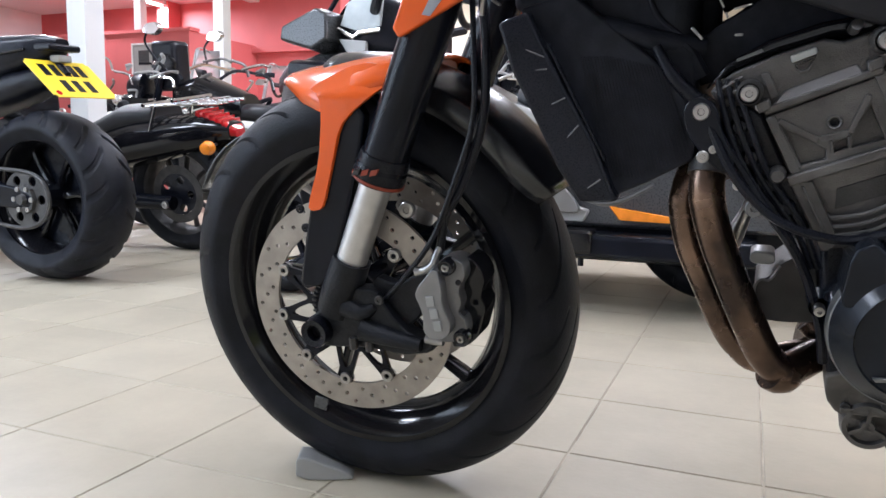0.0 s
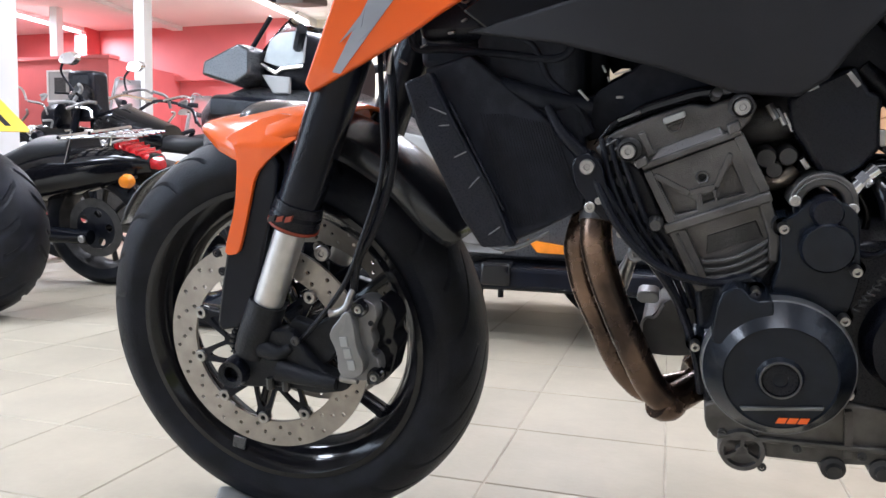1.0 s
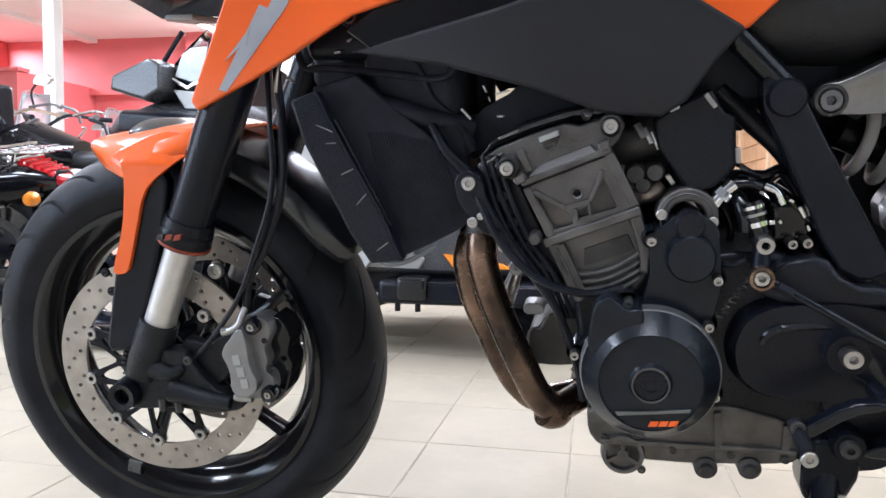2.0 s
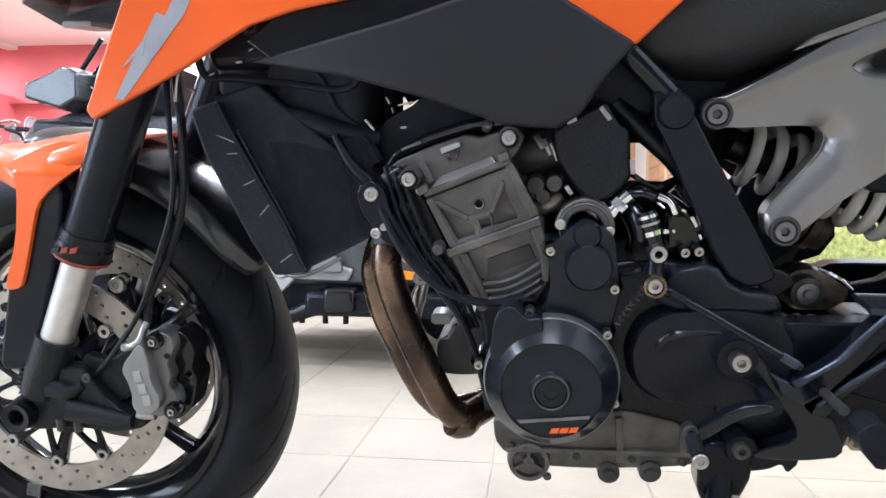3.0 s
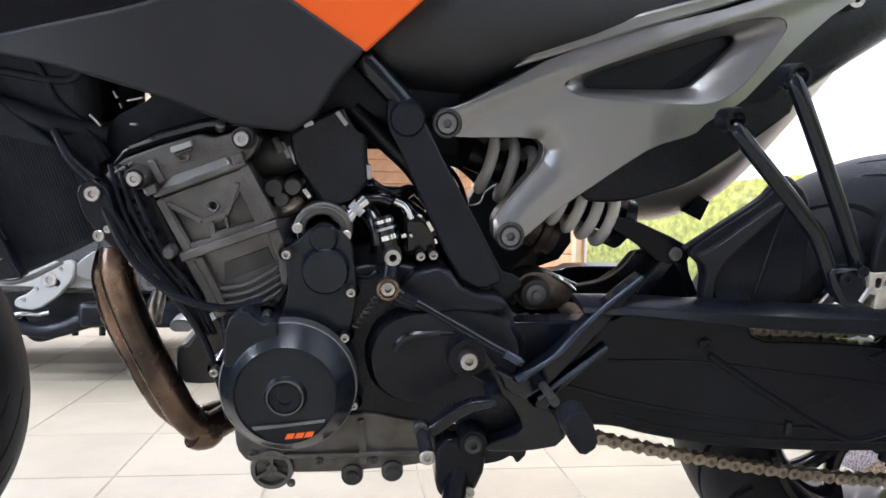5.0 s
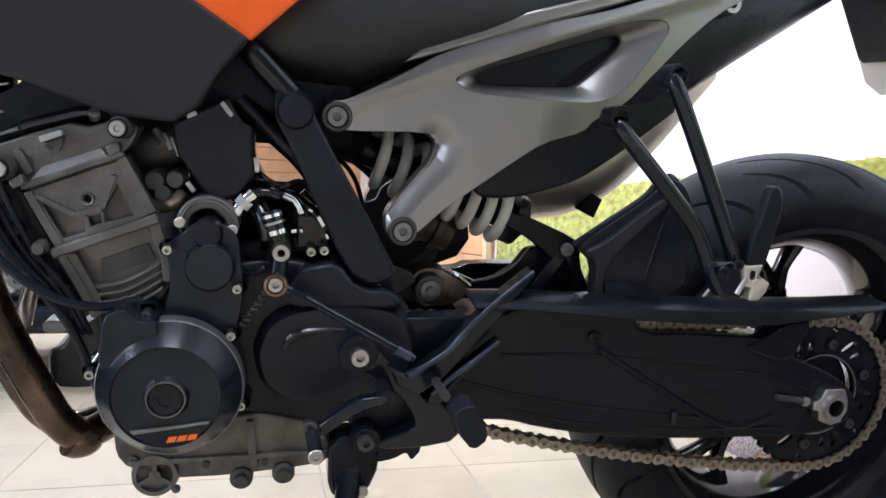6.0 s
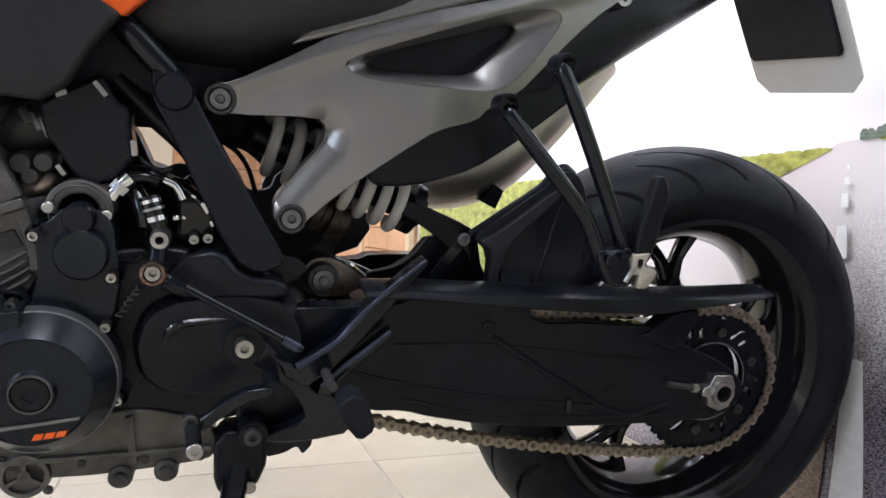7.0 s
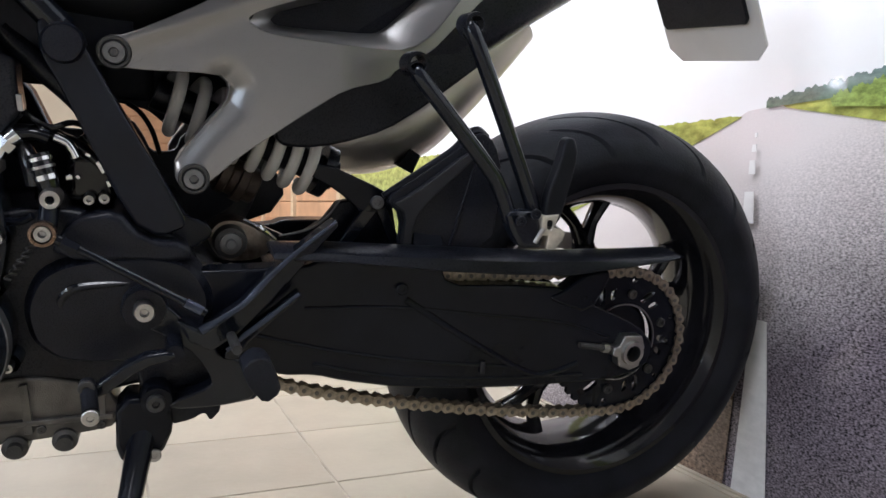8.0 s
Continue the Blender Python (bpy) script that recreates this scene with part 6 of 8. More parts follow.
part("swingarm_fin", plate(rounded([(1.330, 0.392), (1.356, 0.402), (1.385, 0.424), (1.430, 0.430), (1.400, 0.368)], 1), -0.140, -0.112), SATIN, bike, bevel=0.004)
rows_g = []
for gx, z_top, z_low in ((0.978, 0.462, 0.451), (1.041, 0.462, 0.448), (1.110, 0.459, 0.442), (1.172, 0.457, 0.436), (1.255, 0.453, 0.431), (1.348, 0.452, 0.428), (1.376, 0.452, 0.431), (1.440, 0.453, 0.438), (1.505, 0.455, 0.446), (1.522, 0.455, 0.450)):
    rows_g.append([(gx, -0.106, z_top - 0.004), (gx, -0.112, z_top), (gx, -0.118, z_top), (gx, -0.152, z_top - 0.003), (gx, -0.158, z_top - 0.006), (gx, -0.161, z_low + 0.002), (gx, -0.159, z_low), (gx, -0.155, z_low + 0.001), (gx, -0.146, z_top - 0.009), (gx, -0.112, z_top - 0.007)])
guard = part("chain_guard", loft(rows_g, close=True, caps=True), BLACK, bike, "black plastic chain guard", smooth=35)


# rear sprocket, chain
teeth = []
for k in range(41):
    for da, r in ((0.0, 0.099), (0.38, 0.1055), (0.62, 0.1055)):
        a = 2 * math.pi * (k + da) / 41
        teeth.append((r * math.cos(a), r * math.sin(a)))
wins = []
for k in range(6):
    a = radians(52 + 60 * k)
    wins.append(rounded([(r * math.cos(a + d), r * math.sin(a + d)) for r, d in ((0.088, 0.02), (0.084, 0.15), (0.066, 0.26), (0.064, 0.13))], 1))
    wins.append(rounded([(r * math.cos(a + d), r * math.sin(a + d)) for r, d in ((0.080, -0.20), (0.078, -0.07), (0.066, -0.02), (0.064, -0.12))], 1))
    wins.append(circle(0.090 * math.cos(a + 0.52), 0.090 * math.sin(a + 0.52), 0.0038, 10))
wins.append(circle(0, 0, 0.055, 40))
spr = part("rear_sprocket", plate(teeth, -0.108, -0.102, wins), SATIN, bike, "black rear chain sprocket", smooth=0)
spr.location = (RX, 0, RZ)
part("hub_carrier", lathe([(0, -0.098), (0.052, -0.098), (0.058, -0.090), (0.058, -0.06), (0, -0.06)], n=36), SATIN, spr, "black sprocket carrier")
for k in range(6):
    a = radians(22 + 60 * k)
    bolt("sprocket_bolt", spr, 0.071 * math.cos(a), -0.113, 0.071 * math.sin(a), 0.0068, CASTDARK)
part("sprocket_ring", lathe([(0.0545, -0.110), (0.0552, -0.112), (0.0565, -0.112), (0.0572, -0.110)], (0, 0, 0), 48, closed=True), STEEL, spr, "bright machined ring")

nut = part("axle_block", plate([(1.438, 0.324), (1.436, 0.312), (1.445, 0.310), (1.448, 0.297), (1.466, 0.290), (1.481, 0.295), (1.483, 0.310), (1.487, 0.322), (1.480, 0.339), (1.452, 0.340), (1.446, 0.325)], -0.151, -0.130, [circle(1.465, 0.316, 0.0125, 24)]), STEEL, bike, "bright aluminium axle block", bevel=0.0018)
part("axle_nut", lathe([(0.0112, -0.157), (0.0160, -0.157), (0.0172, -0.150), (0.0112, -0.140)], (1.465, 0, 0.316), 32, closed=True), STEEL, nut, "bright hollow axle end")
part("axle_bore", lathe([(0, -0.138), (0.0125, -0.138), (0.0125, -0.134), (0, -0.134)], (1.465, 0, 0.316), 20), BLACK, nut)
part("chain_adjuster", tube([(1.388, -0.140, 0.327), (1.440, -0.140, 0.319)], 0.0042, 10, 1), CASTDARK, bike, "threaded chain adjuster")
part("adjuster_nut", tube([(1.425, -0.140, 0.3213), (1.434, -0.140, 0.3200)], 0.0068, 6, 1), STEEL, bike)


def chain_line():
    pts = []
    for k in range(25):
        a = radians(90 - 180 * k / 24)
        pts.append((RX + 0.1025 * math.cos(a), RZ + 0.1025 * math.sin(a)))
    low = curve_points([(RX, 0, RZ - 0.104), (1.37, 0, 0.2185), (1.266, 0, 0.2315), (1.16, 0, 0.2495), (1.084, 0, 0.265), (1.005, 0, 0.285), (0.87, 0, 0.330)], 6)
    pts += [(p.x, p.z) for p in low[1:]]
    for k in range(1, 12):
        a = radians(-100 - 165 * k / 12)
        pts.append((0.865 + 0.05 * math.cos(a), 0.382 + 0.05 * math.sin(a)))
    pts.append((0.87, 0.430))
    pts += [(0.87 + (RX - 0.87) * k / 20, 0.430 - (0.430 - RZ - 0.1025) * k / 20 - 0.006 * math.sin(math.pi * k / 20)) for k in range(1, 20)]
    return pts


line = chain_line()
line.append(line[0])
dist = [0.0]
for p, q in zip(line, line[1:]):
    dist.append(dist[-1] + math.hypot(q[0] - p[0], q[1] - p[1]))
count = int(dist[-1] / 0.015875) // 2 * 2
step = dist[-1] / count


def along(d):
    d %= dist[-1]
    i = next(k for k in range(len(dist) - 1) if dist[k + 1] >= d)
    f = (d - dist[i]) / max(1e-9, dist[i + 1] - dist[i])
    return line[i][0] + (line[i + 1][0] - line[i][0]) * f, line[i][1] + (line[i + 1][1] - line[i][1]) * f


def link_mesh(gap, name):
    h = step / 2
    out = []
    for sx in (1, -1):
        for k in range(7):
            a = radians(-75 + 25 * k) + (0 if sx > 0 else math.pi)
            out.append((sx * h + 0.0078 * math.cos(a), 0.0078 * math.sin(a)))
        out.append((0, 0.0046 * sx))
    bm = plate(out, -gap - 0.0016, -gap)
    plate(out, gap, gap + 0.0016, bm=bm)
    plates = len(bm.faces)
    for sx in (1, -1):
        lathe([(0, -gap - 0.0026), (0.0028, -gap - 0.0024), (0.0028, gap + 0.0024), (0, gap + 0.0026)], (sx * h, 0, 0), 10, bm=bm)
    bm.faces.ensure_lookup_table()
    for f in bm.faces[plates:]:
        f.material_index = 1
    me = bpy.data.meshes.new(name)
    bmesh.ops.recalc_face_normals(bm, faces=bm.faces)
    bm.to_mesh(me)
    bm.free()
    me.materials.append(CHAIN)
    me.materials.append(SUMP)
    return me


chain = part("chain", tube([(0.83, -0.106, 0.382), (0.90, -0.106, 0.382)], 0.030, 24, 1), CASTDARK, bike, "oily steel drive chain on its small front sprocket")
links = (link_mesh(0.0036, "inner_link"), link_mesh(0.0058, "outer_link"))
for k in range(count):
    x0_, z0_ = along(k * step)
    x1_, z1_ = along((k + 1) * step)
    ob = new("chain_link", links[k % 2])
    ob.parent = chain
    ob.location = ((x0_ + x1_) / 2, -0.106, (z0_ + z1_) / 2)
    ob.rotation_euler = (0, -math.atan2(z1_ - z0_, x1_ - x0_), 0)

# rear brake, hugger
rd = part("rear_brake_disc", plate(circle(0, 0, 0.12, 72), 0.085, 0.090, [circle(0, 0, 0.092, 60)]), ROTOR, bike, "steel rear brake disc", smooth=0)
rd.location = (RX, 0, RZ)
part("rear_hugger", tube([(1.118, -0.086, 0.512), (1.160, -0.088, 0.541), (1.203, -0.088, 0.571), (1.222, -0.086, 0.590), (1.236, -0.084, 0.596), (1.252, -0.080, 0.590)], [0.004, 0.005, 0.005, 0.006, 0.007, 0.004], 10), BLACK, bike, "black plastic rear hugger")
part("hugger_cheek", plate(rounded([(1.118, 0.510), (1.160, 0.540), (1.203, 0.570), (1.222, 0.590), (1.240, 0.596), (1.256, 0.584), (1.268, 0.550), (1.264, 0.445), (1.140, 0.440), (1.140, 0.490)], 1), -0.094, -0.084, lean=lambda x, z: -0.10 * max(0.0, x - 1.20)), BLACK, bike, "black hugger side", bevel=0.004)
part("hugger_strut", plate(rounded([(1.124, 0.506), (1.148, 0.516), (1.220, 0.573), (1.234, 0.570), (1.168, 0.506), (1.155, 0.484), (1.153, 0.450), (1.140, 0.450), (1.144, 0.494)], 1), -0.104, -0.090), GREYPANEL, bike, "grey hugger strut", bevel=0.004)
part("hugger_inner", plate(rounded([(1.156, 0.448), (1.157, 0.484), (1.170, 0.498), (1.188, 0.494), (1.200, 0.448)], 1), -0.104, -0.092, lean=lambda x, z: 0.45 * (z - 0.448)), SATIN, bike, "shiny hugger panel", bevel=0.002)
part("hugger_fold", bar((1.238, 0.586), (1.206, 0.452), -0.096, 0.004, 0.003), BLACK, bike, bevel=0.0015)

# pillion footrest hanger
hang = part("footrest_hanger", tube([(1.114, -0.182, 0.662), (1.122, -0.192, 0.648), (1.198, -0.198, 0.567), (1.216, -0.200, 0.542), (1.234, -0.200, 0.506)], 0.0088, 14, 8), ENAMEL, bike, "black tubular pillion footrest hanger")
part("hanger_rod", tube([(1.172, -0.182, 0.706), (1.176, -0.194, 0.694), (1.250, -0.199, 0.545), (1.264, -0.200, 0.510)], 0.0088, 14, 8), ENAMEL, hang)
for hx, hz in ((1.112, 0.667), (1.173, 0.713)):
    part("hanger_eye", lathe([(0.0088, -0.008), (0.0122, -0.008), (0.0130, -0.004), (0.0130, 0.018), (0.0088, 0.018)], (hx, -0.188, hz), 28, closed=True), BLACK, hang, "black hanger bush")
part("hanger_foot", plate(rounded([(1.220, 0.518), (1.262, 0.520), (1.276, 0.476), (1.246, 0.474), (1.232, 0.494)], 1), -0.212, -0.188), ENAMEL, hang, bevel=0.006)
for hx, hz in ((1.238, 0.508), (1.256, 0.516)):
    bolt("hanger_bolt", hang, hx, -0.220, hz, 0.006, BLACK)

part("pillion_footrest", plate(rounded([(1.286, 0.602), (1.298, 0.603), (1.305, 0.585), (1.299, 0.545), (1.288, 0.500), (1.270, 0.502), (1.271, 0.540), (1.281, 0.570)], 1), -0.214, -0.198), RUBBER, bike, "folded black rubber pillion footrest", bevel=0.006)
clip_ = part("peg_clip", plate([(1.266, 0.514), (1.288, 0.516), (1.284, 0.504), (1.299, 0.495), (1.296, 0.485), (1.288, 0.475), (1.276, 0.475), (1.277, 0.491), (1.267, 0.491)], -0.216, -0.200, [rounded([(1.273, 0.509), (1.281, 0.509), (1.280, 0.498), (1.274, 0.498)], 1)]), BRIGHT_CAST, bike, "bare metal footrest clip", bevel=0.0025)
part("clip_pin", tube([(1.262, -0.212, 0.482), (1.270, -0.214, 0.500)], 0.003, 8, 1), STEEL, clip_)

# rider footrest bracket, shifter, side stand
rest = part("footrest_bracket", plate(rounded([(0.842, 0.412), (0.868, 0.410), (0.897, 0.379), (0.915, 0.373), (0.924, 0.348), (0.945, 0.344), (0.958, 0.327), (0.964, 0.298), (0.922, 0.291), (0.874, 0.292), (0.875, 0.300), (0.917, 0.315), (0.915, 0.327), (0.900, 0.351), (0.881, 0.366), (0.850, 0.384)], 1), -0.166, -0.142), ENAMEL, bike, "black forked footrest bracket", bevel=0.007)
part("bracket_arm", plate([(0.880, 0.394), (0.906, 0.380), (0.925, 0.394), (0.946, 0.407), (0.959, 0.420), (0.975, 0.437), (1.004, 0.462), (1.047, 0.493), (1.050, 0.487), (1.012, 0.445), (0.975, 0.405), (0.940, 0.374), (0.915, 0.358), (0.892, 0.370)], -0.178, -0.150, lean=lambda x, z: 0.25 * max(0.0, x - 0.93)), ENAMEL, rest, bevel=0.004)
part("bracket_arm", plate([(0.928, 0.346), (0.930, 0.357), (0.949, 0.373), (0.973, 0.391), (1.006, 0.418), (1.008, 0.413), (0.978, 0.386), (0.954, 0.364), (0.942, 0.344)], -0.170, -0.146), ENAMEL, rest, bevel=0.003)
# thin strips on the arms' worn edges carry a painted highlight
part("arm_edge_sheen", tube([(0.904, -0.177, 0.381), (0.925, -0.177, 0.394), (0.946, -0.173, 0.407), (0.960, -0.170, 0.421), (0.976, -0.166, 0.437), (1.004, -0.159, 0.461), (1.046, -0.148, 0.491)], [0.0052, 0.0034, 0.0034, 0.0042, 0.0036, 0.0030, 0.0022], 10, 4), EDGE_SHEEN, rest, "worn shiny edge with a painted bluish highlight")
part("arm_edge_sheen", tube([(0.931, -0.169, 0.356), (0.949, -0.169, 0.372), (0.973, -0.169, 0.390), (1.005, -0.169, 0.416)], [0.0026, 0.0034, 0.0034, 0.0022], 10, 4), EDGE_SHEEN, rest, "worn shiny edge with a painted bluish highlight")
part("bracket_washer", lathe([(0, -0.006), (0.0205, -0.006), (0.022, 0.0), (0.022, 0.03), (0, 0.03)], (0.850, -0.165, 0.4035), 28), BLACK, rest)
bolt("bracket_bolt", rest, 0.850, -0.186, 0.405, 0.0106, STEEL, "large zinc hexagon socket bolt", 0.018)
part("bracket_washer", lathe([(0, -0.004), (0.0155, -0.004), (0.017, 0.0), (0.017, 0.03), (0, 0.03)], (0.862, -0.160, 0.300), 24), SATIN, rest)
bolt("bracket_bolt", rest, 0.861, -0.172, 0.301, 0.0095, CASTDARK, deep=0.012)
lever = part("gear_lever", plate(rounded([(0.798, 0.334), (0.844, 0.368), (0.876, 0.372), (0.880, 0.364), (0.848, 0.356), (0.809, 0.326)], 1), -0.208, -0.192), ENAMEL, bike, "black gear change lever", bevel=0.004)
part("lever_pivot", tube([(0.878, -0.165, 0.368), (0.878, -0.206, 0.368)], 0.009, 12, 1), SATIN, lever)
part("toe_peg", tube([(0.799, -0.196, 0.340), (0.804, -0.236, 0.326)], 0.0075, 14, 1), RUBBER, lever, "ribbed rubber toe peg")
bolt("toe_bolt", lever, 0.804, -0.242, 0.3235, 0.0080, STEEL)
bolt("toe_bolt", lever, 0.799, -0.214, 0.341, 0.0075, CASTDARK)
peg = part("footrest_peg", plate(rounded([(0.935, 0.368), (0.946, 0.379), (0.960, 0.378), (0.968, 0.364), (0.974, 0.343), (0.958, 0.331), (0.942, 0.350)], 1), -0.258, -0.225), RUBBER, bike, "black rubber rider footrest", bevel=0.006)
part("peg_pin", tube([(0.934, -0.17, 0.374), (0.934, -0.23, 0.378)], 0.005, 10, 1), CASTDARK, peg)
stand = part("side_stand", tube([(0.850, -0.130, 0.262), (0.838, -0.180, 0.215), (0.818, -0.270, 0.140), (0.800, -0.350, 0.082)], [0.016, 0.0125, 0.0115, 0.013], 14), SATIN, bike, "black side stand leg")
part("stand_bracket", plate(rounded([(0.822, 0.300), (0.876, 0.300), (0.880, 0.262), (0.868, 0.232), (0.842, 0.222), (0.822, 0.232)], 1), -0.150, -0.105), SATIN, stand, bevel=0.006)
part("stand_foot", lathe([(0, -0.010), (0.030, -0.010), (0.032, 0.0), (0, 0.002)], (0.798, -0.352, 0.078), 20, "z"), SATIN, stand)
bolt("stand_bolt", stand, 0.860, -0.158, 0.236, 0.007, STEEL)
part("stand_switch", plate(rounded([(0.876, 0.290), (0.924, 0.290), (0.930, 0.276), (0.918, 0.262), (0.912, 0.274), (0.898, 0.266), (0.876, 0.262)], 1), -0.140, -0.110), BLACK, stand, bevel=0.003)

# backing plate added so no floor shows through behind the bracket
part("lower_backing", plate(rounded([(0.836, 0.352), (0.921, 0.358), (0.965, 0.350), (0.985, 0.330), (0.974, 0.282), (0.930, 0.276), (0.897, 0.274), (0.850, 0.285)], 1), -0.134, -0.118), BLACK, bike, "black backing plate added behind the footrest bracket", bevel=0.006)
# silencer on the far side
# dark plate added to bound the opening beside the shock
part("link_filler", plate(rounded([(0.880, 0.550), (1.000, 0.540), (1.038, 0.490), (1.010, 0.448), (0.880, 0.430)], 1), 0.100, 0.112), BLACK, bike, "black plate added in front of the exhaust link pipe", bevel=0.003)
part("link_pipe", tube([(0.93, 0.10, 0.40), (0.96, 0.11, 0.46), (1.00, 0.122, 0.530), (1.07, 0.130, 0.560)], [0.026, 0.026, 0.028, 0.036], 20), CASTDARK, bike, "dark exhaust link pipe")
muf = part("silencer", tube([(1.065, 0.130, 0.560), (1.11, 0.132, 0.562), (1.16, 0.136, 0.568), (1.22, 0.138, 0.594), (1.29, 0.145, 0.660), (1.38, 0.150, 0.760)], [0.040, 0.051, 0.055, 0.056, 0.054, 0.048], 24), MUFFLER, bike, "warm brushed steel silencer")
part("silencer_bracket", plate([(1.192, 0.531), (1.210, 0.556), (1.226, 0.547), (1.215, 0.520)], 0.085, 0.105), BLACK, muf)

# number plate carrier
part("plate_arm", tube([(1.46, 0, 0.862), (1.56, 0, 0.880), (1.66, 0, 0.86)], 0.020, 12), BLACK, bike, "black plate carrier arm")
bm = plate([(-0.086, 0.0), (0.086, 0.0), (0.092, 0.008), (0.092, 0.16), (-0.092, 0.16), (-0.092, 0.008)], 0, 0.006)
bmesh.ops.transform(bm, matrix=pose(1.636, 0.006, 0.768, 0, 0, 0) @ pose(0, 0, 0, 0, -29, 0) @ pose(0, 0, 0, 0, 0, -90), verts=bm.verts)
part("plate_carrier", bm, BLACK, bike, "dark number plate carrier", bevel=0.002)
bm = plate([(-0.105, 0.022), (-0.082, 0.0), (0.082, 0.0), (0.105, 0.022), (0.105, 0.18), (-0.105, 0.18)], 0, 0.003)
bmesh.ops.transform(bm, matrix=pose(1.668, 0.000, 0.722, 0, 0, 0) @ pose(0, 0, 0, 0, -29, 0) @ pose(0, 0, 0, 0, 0, -90), verts=bm.verts)
part("number_plate", bm, PLATEBACK, bike, "back of a pale number plate", smooth=0)

# grey rubber wedge under the front tyre
bm = plate(rounded([(-0.045, 0.0), (0.045, 0.0), (0.035, 0.012), (-0.030, 0.036), (-0.045, 0.036)], 1), -0.024, 0.024)
wedge = part("wheel_chock", bm, LIGHTGREY, None, bevel=0.003)
wedge.matrix_world = pose(-0.068, -0.058, 0.0, 0, 0, 25)
tagged(wedge, "small grey wedge chock at the front tyre", "chock")

# ---- the other vehicles in the showroom ----


def plain_wheel(parent, name, x, z, R, half, rim_r, rim_mat, spokes, y=0.0, disc=0.0, label=""):
    w = part(name, lathe([(0.028, -half * 0.8), (0.028, half * 0.8), (0.045, half * 0.7), (0.045, -half * 0.7)], n=24, closed=True), SATIN, parent, label)
    w.location = (x, y, z)
    part("tyre", tyre_mesh(R, half, rim_r - 0.004, 20, 2, n=240, slant=0.5), RUBBER, w, "black tyre")
    h = half * 0.72
    part("rim", lathe([(rim_r + 0.006, -h), (rim_r - 0.006, -h), (rim_r - 0.022, -h * 0.7), (rim_r - 0.034, 0), (rim_r - 0.022, h * 0.7), (rim_r - 0.006, h), (rim_r + 0.006, h), (rim_r, 0)], n=64, closed=True), rim_mat, w)
    for k in range(spokes):
        a = 2 * math.pi * k / spokes
        part("spoke", tube([(0.035 * math.cos(a), 0, 0.035 * math.sin(a)), (0.5 * rim_r * math.cos(a + 0.06), 0, 0.5 * rim_r * math.sin(a + 0.06)), ((rim_r - 0.025) * math.cos(a), 0, (rim_r - 0.025) * math.sin(a))], [0.016, 0.011, 0.014], 8, 3), rim_mat, w)
    if disc:
        part("brake_disc", plate(circle(0, 0, disc, 48), -half * 0.8 - 0.004, -half * 0.8, [circle(0, 0, disc * 0.72, 40)]), CASTDARK, w, smooth=0)
        part("disc_centre", plate(circle(0, 0, disc * 0.74, 10), -half * 0.8 - 0.003, -half * 0.8 - 0.001, [circle(disc * 0.5 * math.cos(k * 1.2566), disc * 0.5 * math.sin(k * 1.2566), disc * 0.14, 10) for k in range(5)]), BLACK, w, smooth=0)
    return w


# black sports bike with a yellow plate
sport = thing("sports_motorcycle", pose(-1.915, 1.05, 0, 3, 0, 2), "black sports motorcycle with a fat rear tyre and a yellow plate", "motorcycle", "parked motorcycles")
w = plain_wheel(sport, "rear_wheel", 0, 0.318, 0.318, 0.115, 0.216, GLOSS, 6, label="black rear wheel with a red rim stripe")
# plate added behind the spokes to darken the wheel's inside
part("inner_disc", lathe([(0.03, 0.02), (0.19, 0.02), (0.19, 0.028), (0.03, 0.028)], n=40, closed=True), SATIN, w, "dark plate added inside the wheel")
part("rim_stripe", lathe([(0.207, -0.0775), (0.209, -0.0785), (0.213, -0.0785), (0.214, -0.0775)], n=64, closed=True), REDLENS, w)
part("swingarm", plate(rounded([(-0.62, 0.42), (-0.30, 0.40), (0.02, 0.352), (0.05, 0.318), (0.02, 0.280), (-0.30, 0.300), (-0.62, 0.34)], 1), -0.150, -0.115), SATIN, sport, "black swingarm", bevel=0.006)
sp = part("chain_sprocket", plate(circle(0, 0, 0.105, 40), -0.135, -0.128, [circle(0.075 * math.cos(k * 1.0472), 0.075 * math.sin(k * 1.0472), 0.018, 12) for k in range(6)]), CASTDARK, sport, "worn steel chain sprocket", smooth=0)
sp.location = (0, 0, 0.318)
part("chain", tube([(-0.55, -0.132, 0.43), (-0.10, -0.132, 0.424), (0.06, -0.132, 0.40), (0.108, -0.132, 0.318), (0.06, -0.132, 0.235), (-0.10, -0.132, 0.215), (-0.55, -0.132, 0.30)], 0.008, 6), CASTDARK, sport, "drive chain")
part("axle_carrier", lathe([(0, -0.165), (0.018, -0.165), (0.022, -0.150), (0.050, -0.148), (0.055, -0.125), (0, -0.125)], (0, 0, 0.318), 8), CASTDARK, sport, "bare metal axle carrier")
for k in range(6):
    bolt("carrier_bolt", sport, 0.042 * math.cos(k * 1.047), -0.155, 0.318 + 0.042 * math.sin(k * 1.047), 0.009, STEEL)


def hull(stations, y=0.0, power=2.6):
    bm = body_loft(stations, power=power)
    return shifted(bm, 0, y, 0)


part("tail_unit", hull([(-0.95, 0.13, 0.70, 0.92), (-0.70, 0.17, 0.66, 0.90), (-0.40, 0.16, 0.68, 0.89), (-0.16, 0.12, 0.74, 0.905), (0.03, 0.07, 0.81, 0.905), (0.09, 0.03, 0.845, 0.89)], power=3.4), BLACK, sport, "black tail unit")
part("tail_rib", tube([(-0.55, -0.165, 0.80), (-0.25, -0.140, 0.815), (0.0, -0.085, 0.850)], 0.006, 8), GLOSS, sport, "glossy black edge of the tail")
